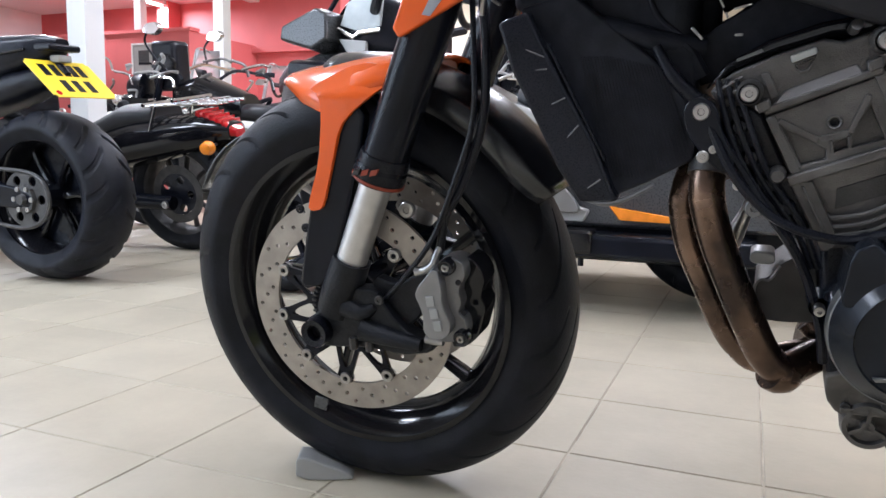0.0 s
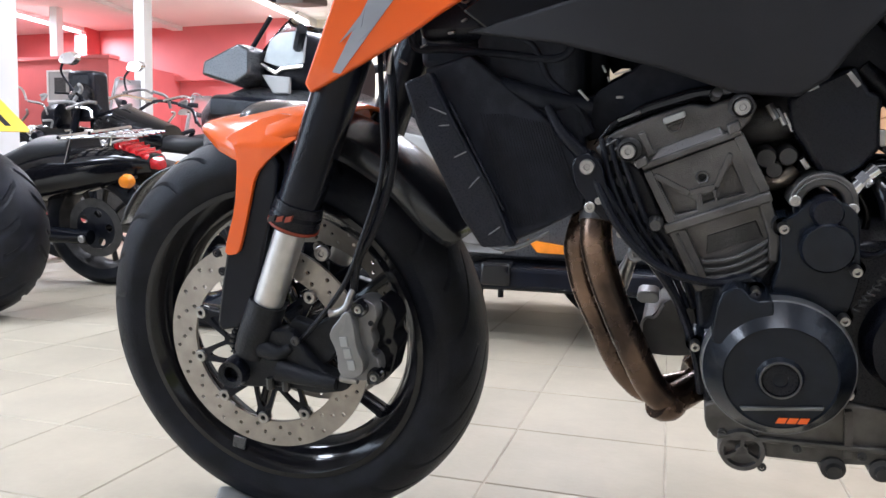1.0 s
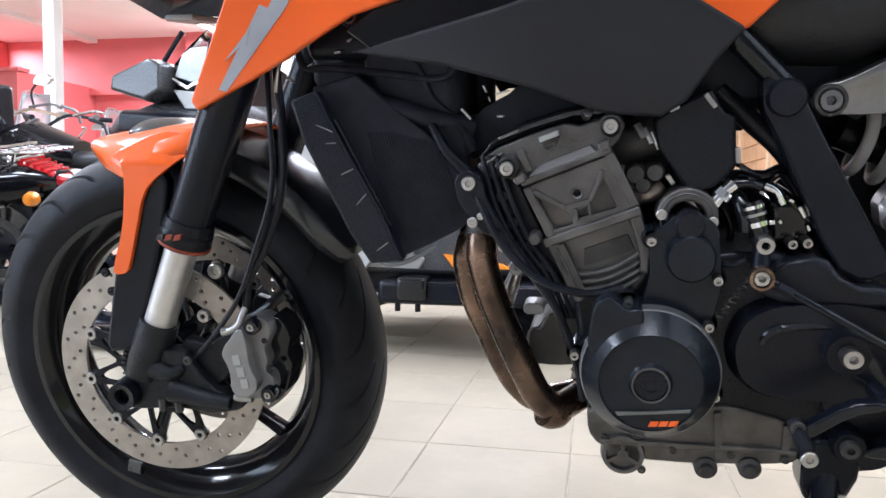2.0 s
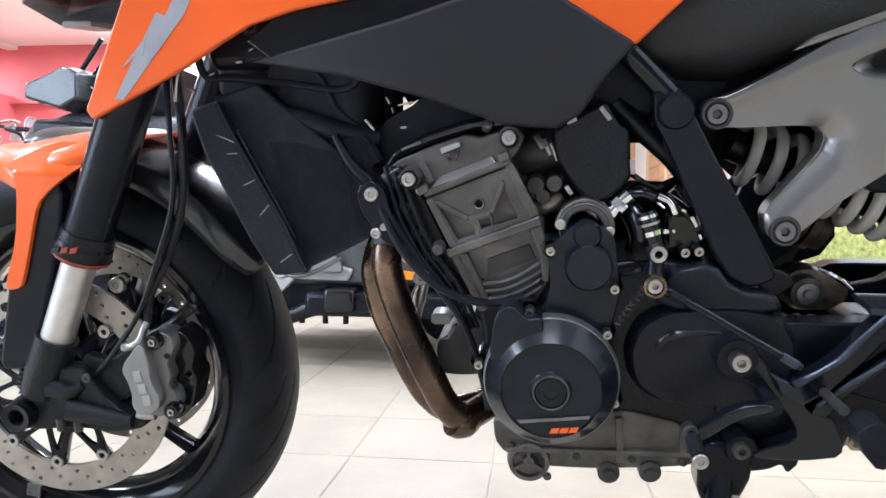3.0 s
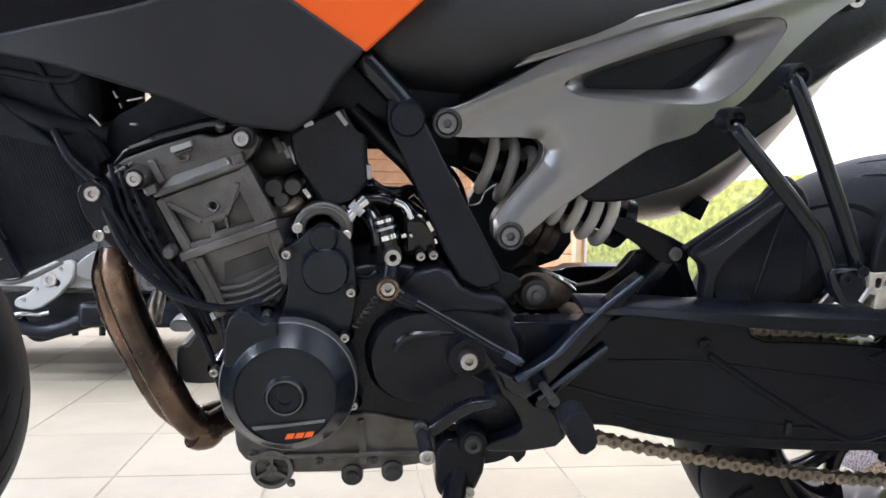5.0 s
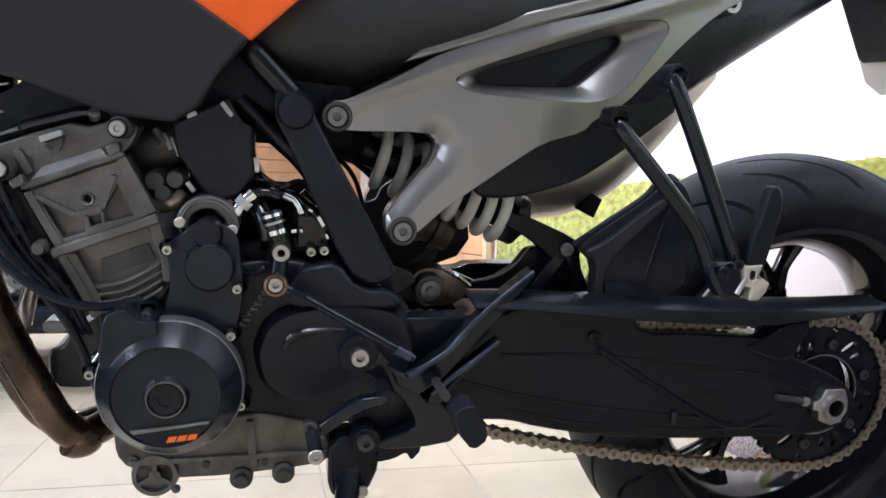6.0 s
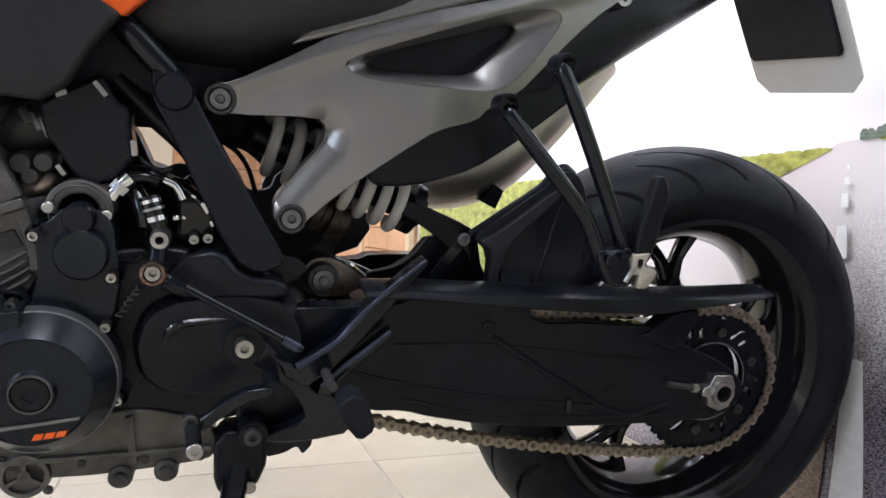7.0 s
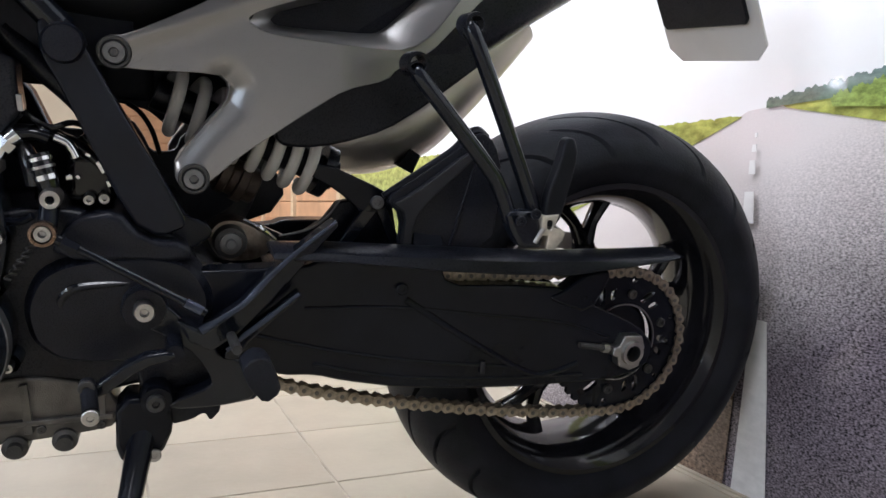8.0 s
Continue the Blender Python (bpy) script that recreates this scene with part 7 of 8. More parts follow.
part("tail_light", box(0.01, 0.105, -0.07, 0.07, 0.845, 0.870), BLACK, sport, bevel=0.008)
part("undertray", hull([(-0.5, 0.12, 0.56, 0.70), (-0.1, 0.10, 0.66, 0.78), (0.06, 0.05, 0.72, 0.80)]), BLACK, sport, "black undertray")
part("frame_block", hull([(-1.3, 0.18, 0.25, 0.75), (-0.9, 0.20, 0.22, 0.80), (-0.5, 0.14, 0.30, 0.72)]), SATIN, sport, "dark engine and frame")
part("fuel_tank", hull([(-1.35, 0.12, 0.80, 1.0), (-1.1, 0.19, 0.78, 1.05), (-0.85, 0.15, 0.76, 0.98)]), GLOSS, sport, "gloss black fuel tank")
plain_wheel(sport, "front_wheel", -1.42, 0.30, 0.30, 0.06, 0.216, GLOSS, 6)
for s in (-1, 1):
    part("fork_leg", tube([(-1.42, s * 0.1, 0.30), (-1.20, s * 0.1, 0.95)], 0.024, 14, 1), SATIN, sport)
part("handlebar", tube([(-1.16, -0.36, 1.08), (-1.18, -0.12, 1.06), (-1.18, 0.12, 1.06), (-1.16, 0.36, 1.08)], 0.012, 10), SATIN, sport)
part("grip", tube([(-1.15, 0.30, 1.08), (-1.02, 0.46, 1.12)], 0.017, 12, 1), RUBBER, sport, "ribbed black grip")
part("instrument_pod", box(-1.26, -1.12, -0.10, 0.10, 1.05, 1.15), BLACK, sport, "black instrument pod", bevel=0.02)
tail = part("plate_bracket", tube([(0.02, 0, 0.80), (0.08, -0.01, 0.79), (0.11, -0.01, 0.76)], 0.016, 8), BLACK, sport)
part("plate_lamp", box(0.055, 0.10, -0.030, 0.030, 0.806, 0.832), LIGHTGREY, sport, "pale plate lamp lens", bevel=0.005)
bm = box(-0.140, 0.140, -0.098, 0.098, -0.002, 0.002)
PLATE_M = pose(0.13, -0.01, 0.745, 0, 0, 0) @ pose(0, 0, 0, 0, 42, 0) @ pose(0, 0, 0, 0, 0, 90)
bmesh.ops.bevel(bm, geom=[e for e in bm.edges if abs(e.verts[0].co.z - e.verts[1].co.z) > 0.003], offset=0.012, segments=3, affect="EDGES")
bmesh.ops.transform(bm, matrix=PLATE_M, verts=bm.verts)
npl = part("number_plate", bm, YELLOW, sport, "yellow reflective number plate", smooth=0)
for row, cells in ((0.044, (-0.085, -0.040, 0.000, 0.035, 0.074)), (-0.040, (-0.050, 0.000, 0.055))):
    for c in cells:
        bm = box(c - 0.014, c + 0.014, row - 0.030, row + 0.030, 0.002, 0.0032)
        bmesh.ops.transform(bm, matrix=PLATE_M, verts=bm.verts)
        part("plate_bar", bm, BLACK, npl, smooth=0)
bm = lathe([(0, 0.002), (0.011, 0.002), (0.011, 0.0035), (0, 0.0035)], (-0.112, -0.078, 0), 14, "z")
bmesh.ops.transform(bm, matrix=PLATE_M, verts=bm.verts)
part("plate_reflector", bm, REDLENS, npl)

# black cruiser with a chrome rack
cruiser = thing("cruiser_motorcycle", pose(-2.11, 2.01, 0, 10, 0, 4), "glossy black cruiser motorcycle with a chrome luggage rack", "motorcycle", "parked motorcycles")
plain_wheel(cruiser, "rear_wheel", 0, 0.30, 0.300, 0.085, 0.215, CASTDARK, 9, disc=0.145, label="dark rear wheel with a pale rim")
part("swingarm", tube([(-0.75, -0.14, 0.33), (-0.35, -0.15, 0.29), (0.02, -0.14, 0.27)], [0.05, 0.042, 0.035], 14), SATIN, cruiser, "black swingarm")
bolt("axle_nut", cruiser, 0.0, -0.185, 0.27, 0.018, STEEL)
part("rear_fender", loft([[(0.335 * math.cos(radians(a)), 0.115 * v, 0.30 + (0.36 - 0.07 * abs(v) ** 3) * math.sin(radians(a)) + 0.02) for v in (-1, -0.8, -0.4, 0, 0.4, 0.8, 1)] for a in range(20, 175, 9)]), GLOSS, cruiser, "gloss black rear fender", solid=0.006)
part("side_case", hull([(-0.62, 0.05, 0.42, 0.55), (-0.45, 0.16, 0.38, 0.64), (-0.15, 0.17, 0.44, 0.68), (0.20, 0.14, 0.52, 0.69), (0.33, 0.07, 0.56, 0.65)]), GLOSS, cruiser, "gloss black rear bodywork")
part("seat", hull([(-0.95, 0.10, 0.52, 0.60), (-0.62, 0.16, 0.48, 0.585), (-0.42, 0.16, 0.54, 0.665), (-0.26, 0.14, 0.60, 0.735), (-0.06, 0.12, 0.64, 0.735)]), SEATMAT, cruiser, "black leather seat")
part("fuel_tank", hull([(-1.35, 0.10, 0.75, 0.90), (-1.10, 0.18, 0.68, 0.96), (-0.85, 0.13, 0.64, 0.84)]), GLOSS, cruiser, "gloss black fuel tank")
part("engine", hull([(-1.3, 0.16, 0.20, 0.62), (-1.0, 0.20, 0.18, 0.68), (-0.7, 0.15, 0.22, 0.60)], power=4), CASTDARK, cruiser, "dark engine")
for k in range(6):
    part("cooling_fin", box(-1.22, -0.78, -0.215, 0.215, 0.42 + 0.04 * k, 0.43 + 0.04 * k), CHROME, cruiser, smooth=0)
plain_wheel(cruiser, "front_wheel", -1.62, 0.31, 0.31, 0.06, 0.23, CALIPER, 9, disc=0.15)
for s in (-1, 1):
    part("fork_leg", tube([(-1.62, s * 0.11, 0.31), (-1.30, s * 0.11, 1.0)], 0.026, 14, 1), CHROME, cruiser, "chrome fork leg")
    ind = part("indicator_stem", tube([(0.27, s * 0.09, 0.555), (0.30, s * 0.19, 0.555)], 0.008, 8, 1), BLACK, cruiser)
    part("indicator_lens", lathe([(0, -0.030), (0.026, -0.022), (0.034, 0.0), (0.030, 0.020), (0, 0.024)], (0.31, s * 0.215, 0.556), 20), AMBER, ind, "round amber indicator lens")
    for k in range(3):
        part("rack_bar", tube([(-0.08, s * (0.04 + 0.05 * k), 0.735), (0.10, s * (0.04 + 0.05 * k), 0.745), (0.32, s * (0.03 + 0.04 * k), 0.745)], 0.0075, 8), CHROME, cruiser, "chrome rack bar")
    part("rack_strut", tube([(0.0, s * 0.14, 0.75), (-0.05, s * 0.15, 0.62)], 0.008, 8, 1), CHROME, cruiser)
for k in range(4):
    part("rack_slat", box(-0.03 + 0.075 * k, -0.005 + 0.075 * k, -0.15, 0.15, 0.737 + 0.005 * k, 0.742 + 0.005 * k), CHROME, cruiser, "flat chrome rack slat", smooth=0, bevel=0.002)
part("rack_cross", tube([(0.10, -0.15, 0.762), (0.10, 0.15, 0.762)], 0.009, 8, 1), CHROME, cruiser)
part("rack_cross", tube([(-0.07, -0.15, 0.742), (-0.07, 0.15, 0.742)], 0.009, 8, 1), CHROME, cruiser)
tl = part("tail_light", hull([(0.15, 0.060, 0.660, 0.710), (0.18, 0.078, 0.645, 0.712), (0.32, 0.070, 0.585, 0.650), (0.35, 0.04, 0.580, 0.615)], power=4), REDLENS, cruiser, "ribbed red tail light")
for k in range(5):
    part("lens_rib", box(0.18 + 0.030 * k, 0.187 + 0.030 * k, -0.081 + 0.002 * k, 0.081 - 0.002 * k, 0.642 - 0.012 * k, 0.712 - 0.0125 * k), REDLENS, tl, smooth=0)
part("number_plate", box(0.38, 0.386, -0.11, 0.11, 0.40, 0.53), YELLOW, cruiser, "yellow number plate", smooth=0, bevel=0.002)
part("side_stand", tube([(-0.45, -0.14, 0.20), (-0.38, -0.22, 0.08), (-0.30, -0.30, 0.03), (-0.20, -0.28, 0.03)], 0.011, 8), BLACK, cruiser, "bent black stand")

# naked bike behind the cruiser: round mask, mirror and clear screen
MILKY = glass("scuffed_acrylic", (0.86, 0.88, 0.90), 0.45)
roadster = thing("roadster_motorcycle", pose(-3.20, 2.85, 0, 5, 0, 6), "black roadster motorcycle with chrome parts and a tall mirror", "motorcycle", "parked motorcycles")
for wx in (0.0, 1.42):
    plain_wheel(roadster, "wheel", wx, 0.30, 0.30, 0.06, 0.22, CALIPER, 9)
part("engine", hull([(0.35, 0.14, 0.20, 0.60), (0.65, 0.20, 0.18, 0.66), (0.95, 0.15, 0.22, 0.60)], power=4), CASTDARK, roadster, "dark engine")
part("fuel_tank", hull([(0.30, 0.08, 0.80, 0.92), (0.50, 0.16, 0.72, 0.98), (0.80, 0.12, 0.70, 0.86)]), GLOSS, roadster, "gloss black fuel tank")
part("seat", hull([(0.72, 0.09, 0.70, 0.80), (0.95, 0.15, 0.68, 0.80), (1.25, 0.13, 0.72, 0.84), (1.42, 0.08, 0.74, 0.82)]), SEATMAT, roadster, "black seat")
part("tail", hull([(1.2, 0.10, 0.62, 0.76), (1.45, 0.11, 0.62, 0.76), (1.62, 0.05, 0.66, 0.74)]), WHITE, roadster, "white tail panel")
for s in (-1, 1):
    part("fork_leg", tube([(0.0, s * 0.1, 0.30), (0.25, s * 0.1, 0.98)], 0.024, 12, 1), SATIN, roadster)
    part("mirror_stalk", tube([(0.34, s * 0.26, 1.06), (0.30, s * 0.30, 1.16), (0.33, s * 0.32, 1.22)], 0.007, 8), BLACK, roadster)
    part("mirror_head", dome(rounded([(0.30, 1.21), (0.33, 1.27), (0.41, 1.28), (0.44, 1.24), (0.40, 1.20)]), s * 0.32 + 0.02, s * 0.32 - 0.02, 0.85), CHROME, roadster, "chrome mirror back")
part("handlebar", tube([(0.42, -0.40, 1.02), (0.32, -0.22, 1.05), (0.28, 0, 0.98), (0.32, 0.22, 1.05), (0.42, 0.40, 1.02)], 0.012, 10), CHROME, roadster, "chrome handlebar")
mask = part("headlight_shell", lathe([(0, -0.12), (0.07, -0.10), (0.10, -0.04), (0.105, 0.02), (0.09, 0.03), (0, 0.03)], (0.05, 0, 0.90), 28, "x"), BLACK, roadster, "round black headlight shell")
part("speaker_box", box(0.16, 0.34, -0.085, 0.085, 0.88, 1.19), BLACK, roadster, "black fairing box", bevel=0.03)
part("clear_disc", lathe([(0, -0.100), (0.06, -0.103), (0.072, -0.095), (0.072, -0.080), (0, -0.080)], (0.27, 0, 1.04), 28), GLOSS, roadster, "round glossy cover")
for k in range(14):
    rng = random.Random(40 + k)
    p = (rng.uniform(-0.1, 1.0), rng.uniform(-0.2, 0.2), rng.uniform(0.45, 0.95))
    q = (p[0] + rng.uniform(-0.25, 0.25), p[1] + rng.uniform(-0.1, 0.1), p[2] + rng.uniform(-0.15, 0.15))
    part("pipe", tube([p, tuple((a + b) / 2 + 0.03 for a, b in zip(p, q)), q], rng.uniform(0.006, 0.014), 8, 4), CHROME if k % 2 else BLACK, roadster)

# random bars added as clutter around the tank
for k in range(16):
    rng = random.Random(90 + k)
    p = (rng.uniform(0.15, 0.95), rng.uniform(-0.24, 0.0), rng.uniform(0.78, 1.06))
    q = (p[0] + rng.uniform(-0.10, 0.22), p[1] + rng.uniform(-0.08, 0.08), p[2] + rng.uniform(-0.12, 0.05))
    part("clutter_bar", tube([p, tuple((a + b) / 2 + 0.02 for a, b in zip(p, q)), q], rng.uniform(0.006, 0.013), 8, 4), (CHROME, BLACK, SILVER)[k % 3], roadster)

part("front_fairing", hull([(-0.36, 0.07, 0.62, 0.76), (-0.22, 0.10, 0.58, 0.84), (0.0, 0.11, 0.55, 0.88), (0.25, 0.09, 0.60, 0.84)], power=3.2), GLOSS, roadster, "gloss black front fairing")
part("side_pod", hull([(-0.30, 0.06, 0.64, 0.72), (-0.16, 0.20, 0.60, 0.76), (0.04, 0.22, 0.60, 0.75), (0.14, 0.10, 0.64, 0.72)], power=3.0), WHITE, roadster, "white lower side pod")
# more made-up rods that thicken the clutter at the front
for k in range(26):
    rng = random.Random(140 + k)
    p = (rng.uniform(-0.40, 0.55), rng.uniform(-0.36, -0.14), rng.uniform(0.70, 1.02))
    q = (p[0] + rng.uniform(-0.16, 0.20), p[1] + rng.uniform(-0.06, 0.06), p[2] + rng.uniform(-0.10, 0.10))
    part("clutter_rod", tube([p, tuple((a + b) / 2 + 0.02 for a, b in zip(p, q)), q], rng.uniform(0.005, 0.012), 8, 4), (CHROME, STEEL, BLACK, LIGHTGREY)[k % 4], roadster)
for k in range(5):
    rng = random.Random(180 + k)
    cx, cz = rng.uniform(-0.35, 0.45), rng.uniform(0.74, 0.98)
    part("switch_pod", lathe([(0, -0.030), (0.022, -0.028), (0.034, -0.010), (0.034, 0.020), (0, 0.024)], (cx, rng.uniform(-0.36, -0.22), cz + 0.03), 16), (CHROME, BLACK)[k % 2], roadster, "round switch pod")

tourer = thing("touring_motorcycle", pose(-4.02, 3.9, 0.0, 5, 0, 4), "white touring motorcycle with a clear windscreen", "motorcycle", "parked motorcycles")
for wx in (0.0, 1.45):
    plain_wheel(tourer, "wheel", wx, 0.30, 0.30, 0.06, 0.22, CALIPER, 9)
part("body", hull([(0.1, 0.12, 0.55, 0.80), (0.4, 0.2, 0.35, 0.88), (0.8, 0.2, 0.30, 0.85), (1.2, 0.16, 0.55, 0.80), (1.55, 0.10, 0.62, 0.80)]), WHITE, tourer, "white bodywork")
part("windscreen", loft([[(0.30 + 0.12 * v * v + 0.10 * k / 6, 0.20 * v * (1 - 0.35 * (k / 6) ** 2), 0.86 + 0.44 * k / 6) for v in (-1, -0.6, -0.2, 0.2, 0.6, 1)] for k in range(7)]), MILKY, tourer, "clear windscreen", solid=0.004)
part("screen_edge", tube([(0.42, -0.20, 0.86), (0.45, -0.185, 1.00), (0.48, -0.15, 1.20), (0.44, -0.06, 1.305), (0.44, 0.06, 1.305), (0.48, 0.15, 1.20), (0.45, 0.185, 1.00), (0.42, 0.20, 0.86)], 0.005, 8), LIGHTGREY, tourer, "pale windscreen edge")
part("handlebar", tube([(0.70, -0.40, 1.12), (0.56, -0.24, 1.14), (0.48, 0, 1.02), (0.56, 0.24, 1.14), (0.70, 0.40, 1.12)], 0.013, 10), BLACK, tourer)
for s in (-1, 1):
    part("grip", tube([(0.68, s * 0.38, 1.12), (0.80, s * 0.48, 1.11)], 0.020, 10, 1), RUBBER, tourer)
    part("mirror", dome(rounded([(0.42, 1.12), (0.46, 1.18), (0.54, 1.17), (0.54, 1.12)]), s * 0.30 + 0.015, s * 0.30 - 0.015, 0.85), CHROME, tourer, "chrome mirror")
    part("fork_leg", tube([(0.0, s * 0.1, 0.30), (0.28, s * 0.1, 0.98)], 0.024, 12, 1), CHROME, tourer)

# grey three-wheeler beyond the orange bike
trike = thing("three_wheeler", pose(0, 1.78, 0), "grey three-wheeled touring motorcycle with a smoked windscreen", "three-wheeler", "parked motorcycles")
plain_wheel(trike, "rear_wheel", 0.42, 0.31, 0.310, 0.11, 0.19, SATIN, 6, label="black rear wheel")
for s in (-1, 1):
    plain_wheel(trike, "front_wheel", -1.02, 0.28, 0.280, 0.085, 0.19, SATIN, 6, y=s * 0.56)
    part("front_fender", loft([[(-1.02 + (0.32 - 0.03 * abs(v)) * math.cos(radians(a)), s * 0.56 + 0.10 * v, 0.28 + (0.32 - 0.03 * abs(v)) * math.sin(radians(a))) for v in (-1, -0.6, 0, 0.6, 1)] for a in range(20, 165, 12)]), GREYBODY, trike, "grey front fender", solid=0.006)
    part("running_board", box(-0.10, 0.55, s * 0.40 - 0.10, s * 0.40 + 0.10, 0.185, 0.262), SATIN, trike, "black running board", bevel=0.018)
    part("board_step", box(-0.03, 0.07, s * 0.47 - 0.05, s * 0.47 + 0.05, 0.200, 0.275), GLOSS, trike, bevel=0.012)
    part("side_reflector", plate([(0.100, 0.346), (0.300, 0.318), (0.340, 0.298), (0.134, 0.302)], s * 0.385 - 0.02, s * 0.385 + 0.02), AMBER, trike, "long amber side reflector", bevel=0.004)
    part("lower_side", plate([(-0.55, 0.275), (0.75, 0.275), (0.85, 0.48), (0.40, 0.55), (-0.20, 0.50), (-0.60, 0.42)], s * 0.36 - 0.02, s * 0.36 + 0.02), GREYBODY, trike, "grey lower side panel", bevel=0.02)
    part("light_side", plate([(-0.42, 0.30), (0.02, 0.29), (0.04, 0.33), (-0.10, 0.37), (-0.50, 0.40)], s * 0.39 - 0.01, s * 0.39 + 0.01), LIGHTGREY, trike, "pale grey side trim", bevel=0.01)
    pod = part("headlight_pod", dome([(-1.195, 0.920), (-1.185, 0.975), (-1.02, 1.042), (-0.965, 1.015), (-0.965, 0.915), (-1.04, 0.875)], s * 0.24 + 0.10, s * 0.24 - 0.11, 0.90, 0.98), GREYBODY, trike, "grey angular headlight pod", bevel=0.010)
    for k in range(4):
        part("lens_strip", tube([(-1.182 + 0.036 * k, s * 0.24 - 0.075, 0.977 + 0.0148 * k), (-1.182 + 0.036 * k, s * 0.24 + 0.075, 0.977 + 0.0148 * k)], 0.006, 6, 1), LIGHTGREY, pod)
    part("mirror_arm", tube([(-0.80, s * 0.30, 1.02), (-0.72, s * 0.42, 1.06)], 0.02, 8, 1), BLACK, trike)
    part("vent_panel", plate([(-0.955, 0.925), (-0.835, 0.912), (-0.835, 0.850), (-0.905, 0.852)], s * 0.29 - 0.01, s * 0.29 + 0.01), LIGHTGREY, trike, "pale vent panel", bevel=0.006)
part("hood", hull([(-1.31, 0.16, 0.45, 0.74), (-1.21, 0.30, 0.34, 0.875), (-1.05, 0.38, 0.28, 0.91), (-0.65, 0.37, 0.27, 0.88), (-0.25, 0.30, 0.27, 0.68), (0.20, 0.27, 0.36, 0.66), (0.50, 0.24, 0.46, 0.64), (0.70, 0.18, 0.52, 0.64), (0.80, 0.08, 0.56, 0.62)], power=3.4), GREYBODY, trike, "grey painted body")
for s in (-1, 1):
    part("fairing_side", plate(rounded([(-0.62, 0.42), (-0.20, 0.40), (0.02, 0.50), (-0.15, 0.66), (-0.55, 0.74)], 2), s * 0.375 - 0.015, s * 0.375 + 0.015), LIGHTGREY, trike, "pale silver fairing side", bevel=0.01)
part("hood_trim", hull([(-1.29, 0.20, 0.72, 0.82), (-1.12, 0.385, 0.74, 0.86), (-0.70, 0.378, 0.72, 0.82)], power=4), BLACK, trike, "black textured trim band")
part("dash", hull([(-1.00, 0.24, 0.86, 1.02), (-0.93, 0.27, 0.84, 1.09), (-0.80, 0.27, 0.84, 1.105), (-0.70, 0.22, 0.84, 1.06)], power=4), BLACK, trike, "black dashboard cowl")
for s in (-1, 1):
    part("cowl_glass", plate([(-0.955, 0.975), (-0.925, 1.055), (-0.890, 1.078), (-0.800, 1.085), (-0.775, 1.06), (-0.785, 0.965), (-0.86, 0.945)], s * 0.278 - 0.006, s * 0.278 + 0.006), PALEGLASS, trike, "shiny pale dash glass in the cowl", bevel=0.003)
    part("cowl_trim", tube([(-0.962, s * 0.284, 0.965), (-0.90, s * 0.284, 0.930), (-0.872, s * 0.284, 0.945), (-0.785, s * 0.284, 0.952)], 0.008, 8, 1), CHROME, trike, "bright trim under the glass")
    part("screen_arm", tube([(-1.07, s * 0.20, 1.02), (-0.97, s * 0.20, 1.16)], 0.010, 8, 1), BLACK, trike)
part("windscreen", loft([[(-1.10 + 0.10 * v * v + 0.14 * k / 8, 0.26 * v * (1 - 0.3 * (k / 8) ** 2), 0.98 + 0.20 * k / 8) for v in (-1, -0.6, -0.2, 0.2, 0.6, 1)] for k in range(9)]), glass("smoked_acrylic", (0.45, 0.47, 0.48), 0.05), trike, "smoked windscreen", solid=0.004)
part("seat", hull([(-0.30, 0.12, 0.66, 0.76), (0.0, 0.20, 0.60, 0.72), (0.30, 0.20, 0.60, 0.74), (0.58, 0.17, 0.62, 0.74), (0.70, 0.10, 0.62, 0.70)]), SEATMAT, trike, "black padded seat")
part("handlebar", tube([(-0.35, -0.40, 1.0), (-0.50, -0.22, 1.05), (-0.55, 0.0, 1.0), (-0.50, 0.22, 1.05), (-0.35, 0.40, 1.0)], 0.014, 10), BLACK, trike)
for s in (-1, 1):
    yb = s * 0.42
    brk = part("footrest_bracket", plate(rounded([(-0.302, 0.263), (-0.257, 0.283), (-0.222, 0.332), (-0.150, 0.388), (-0.126, 0.372), (-0.131, 0.326), (-0.180, 0.268), (-0.239, 0.228), (-0.300, 0.236)], 1), yb - 0.015, yb + 0.015, [circle(-0.180, 0.312, 0.010, 12)]), LIGHTGREY, trike, "grey cast footrest bracket", bevel=0.005)
    for bx, bz, br in ((-0.200, 0.323, 0.023), (-0.168, 0.356, 0.007), (-0.239, 0.296, 0.007), (-0.275, 0.262, 0.007)):
        bolt("bracket_bolt", brk, bx, yb - 0.020, bz, br, STEEL, deep=0.012)
    part("bracket_plate", plate(rounded([(-0.124, 0.325), (-0.126, 0.375), (-0.064, 0.420), (-0.017, 0.378), (0.010, 0.340), (0.006, 0.318)], 1), yb - 0.008, yb + 0.010), SILVER, trike, "pale metal heel plate", bevel=0.004)
    part("lower_rail", tube([(-0.330, yb, 0.190), (-0.250, yb, 0.165), (-0.180, yb, 0.168), (-0.080, yb, 0.205), (0.020, yb, 0.212)], [0.020, 0.022, 0.024, 0.030, 0.030], 12), BLACK, trike, "black lower frame rail")
    for px in (-0.13, -0.05, 0.02):
        part("rail_stud", tube([(px, yb, 0.185), (px, yb, 0.150)], 0.010, 8, 1), BLACK, trike)
    part("rail_link", tube([(-0.330, yb, 0.205), (-0.285, yb - 0.01, 0.218), (-0.240, yb, 0.214), (-0.205, yb, 0.222)], 0.007, 8), STEEL, trike, "bright link rod")
part("underside", box(-1.1, 0.9, -0.28, 0.28, 0.15, 0.30), BLACK, trike, "black underbody", bevel=0.03)
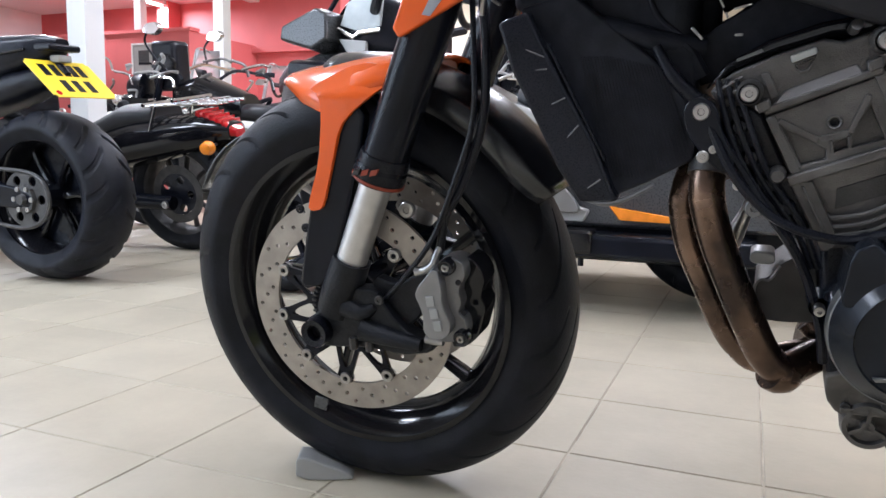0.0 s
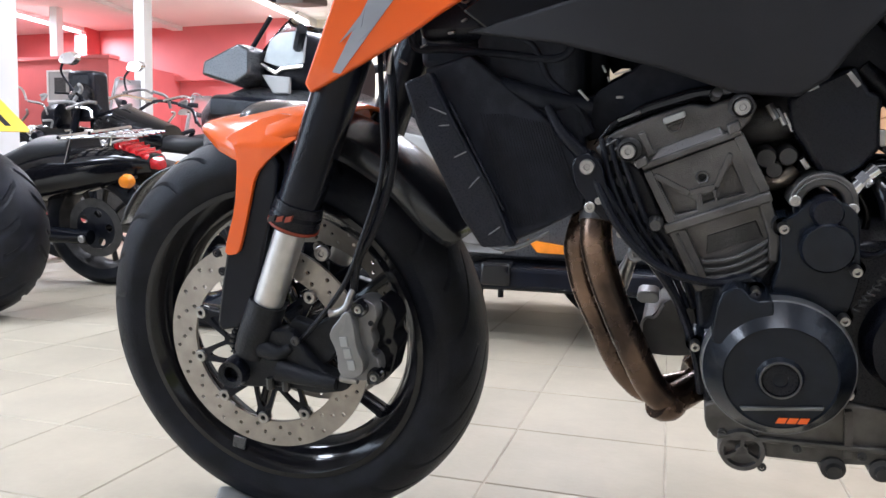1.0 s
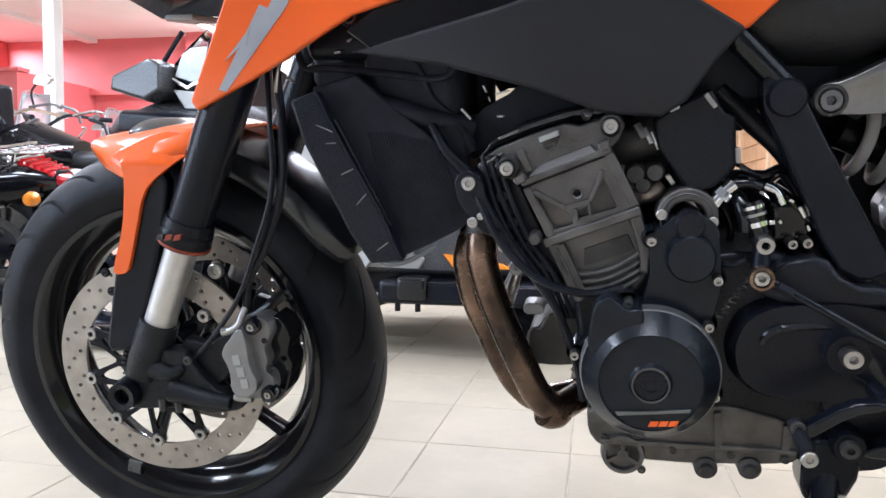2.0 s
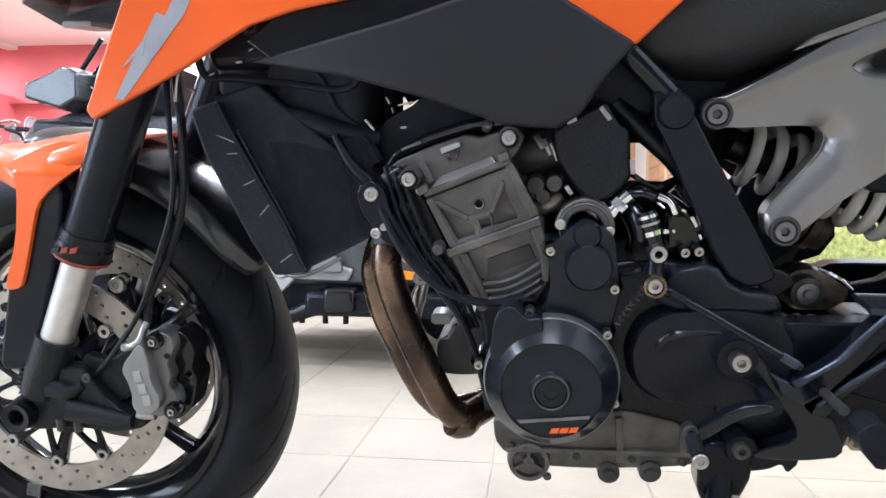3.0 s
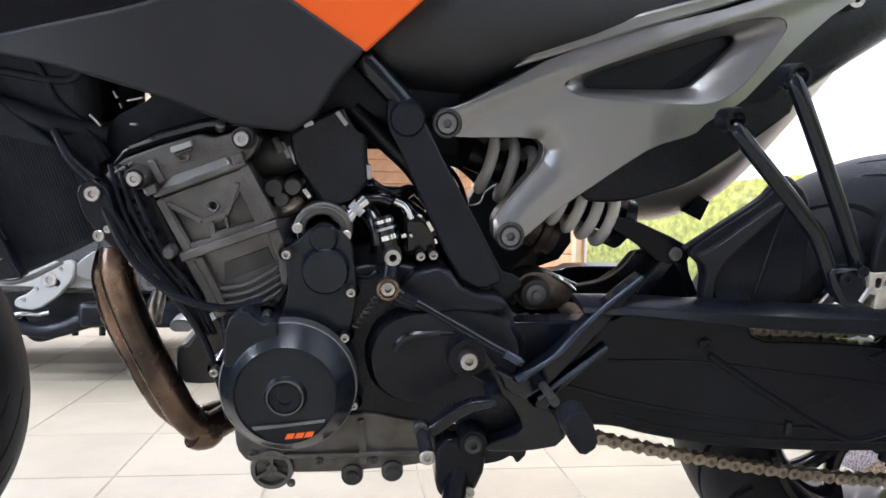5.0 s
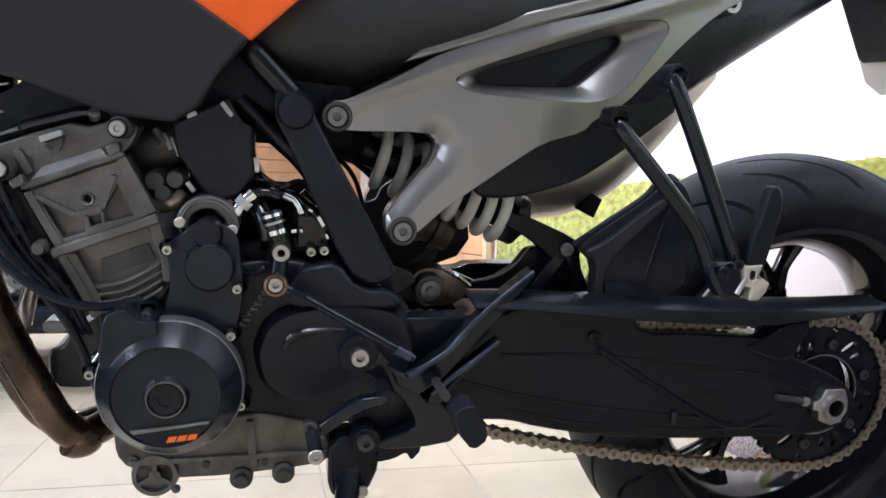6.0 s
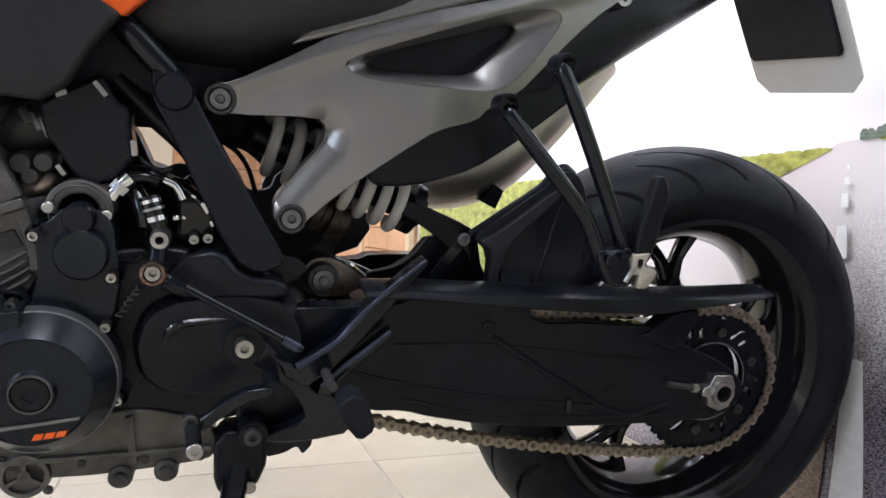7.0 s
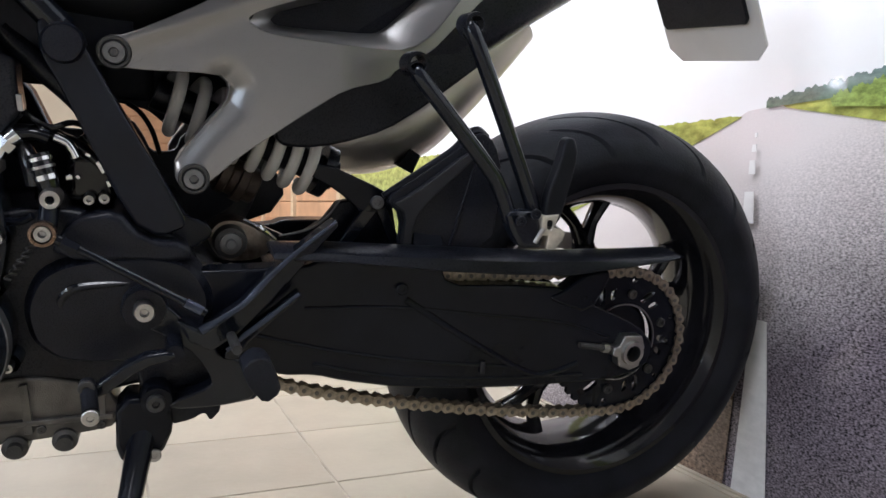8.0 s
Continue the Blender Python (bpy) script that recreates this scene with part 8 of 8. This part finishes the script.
part("swing_link", tube([(-0.30, -0.40, 0.20), (-0.26, -0.38, 0.14), (-0.20, -0.36, 0.15)], 0.016, 8), BLACK, trike)

# extra roadster, added to keep the red wall's reflection off the floor
copy_thing(roadster, pose(-1.15, 3.35, 0, 5, 0, 8))
copy_thing(tourer, pose(-4.05, 4.9, 0, 5, 0, 4))

# ---- floor tiles ----
bm = box(0.0015, PITCH - 0.0015, 0.0015, PITCH - 0.0015, -0.006, 0.0)
top = [e for e in bm.edges if all(v.co.z > -0.001 for v in e.verts)]
bmesh.ops.bevel(bm, geom=top, offset=0.0015, segments=1, affect="EDGES")
me_tile = bpy.data.meshes.new("floor_tile")
bmesh.ops.recalc_face_normals(bm, faces=bm.faces)
bm.to_mesh(me_tile)
bm.free()
me_tile.materials.append(TILE)
nx0, nx1 = math.ceil((WEST - X0) / PITCH), math.floor((EAST - X0) / PITCH)
ny0, ny1 = math.ceil((SOUTH - Y0) / PITCH), math.floor((NORTH - Y0) / PITCH)
verts, faces = [], []
for i in range(nx0 - 1, nx1 + 1):
    for j in range(ny0 - 1, ny1 + 1):
        x, y = X0 + PITCH * i, Y0 + PITCH * j
        if -2.6 < x < 1.6 and -1.4 < y < 3.0 and x + PITCH < EAST:
            ob = new("floor_tile", me_tile)
            ob.parent, ob.location = floor, (x, y, 0)
        else:
            xa, xb, ya, yb = max(x + 0.0015, WEST), min(x + PITCH - 0.0015, EAST), max(y + 0.0015, SOUTH), min(y + PITCH - 0.0015, NORTH)
            if xb - xa > 0.005 and yb - ya > 0.005:
                k = len(verts)
                verts += [(xa, ya, -0.004), (xb, ya, -0.004), (xb, yb, -0.004), (xa, yb, -0.004), (xa, ya, 0), (xb, ya, 0), (xb, yb, 0), (xa, yb, 0)]
                faces += [(k + 4, k + 5, k + 6, k + 7), (k, k + 1, k + 5, k + 4), (k + 1, k + 2, k + 6, k + 5), (k + 2, k + 3, k + 7, k + 6), (k + 3, k, k + 4, k + 7)]
me = bpy.data.meshes.new("far_tiles")
me.from_pydata(verts, [], faces)
me.materials.append(TILE)
far = new("far_tiles", me)
far.parent = floor
far["kind"] = "stuff"
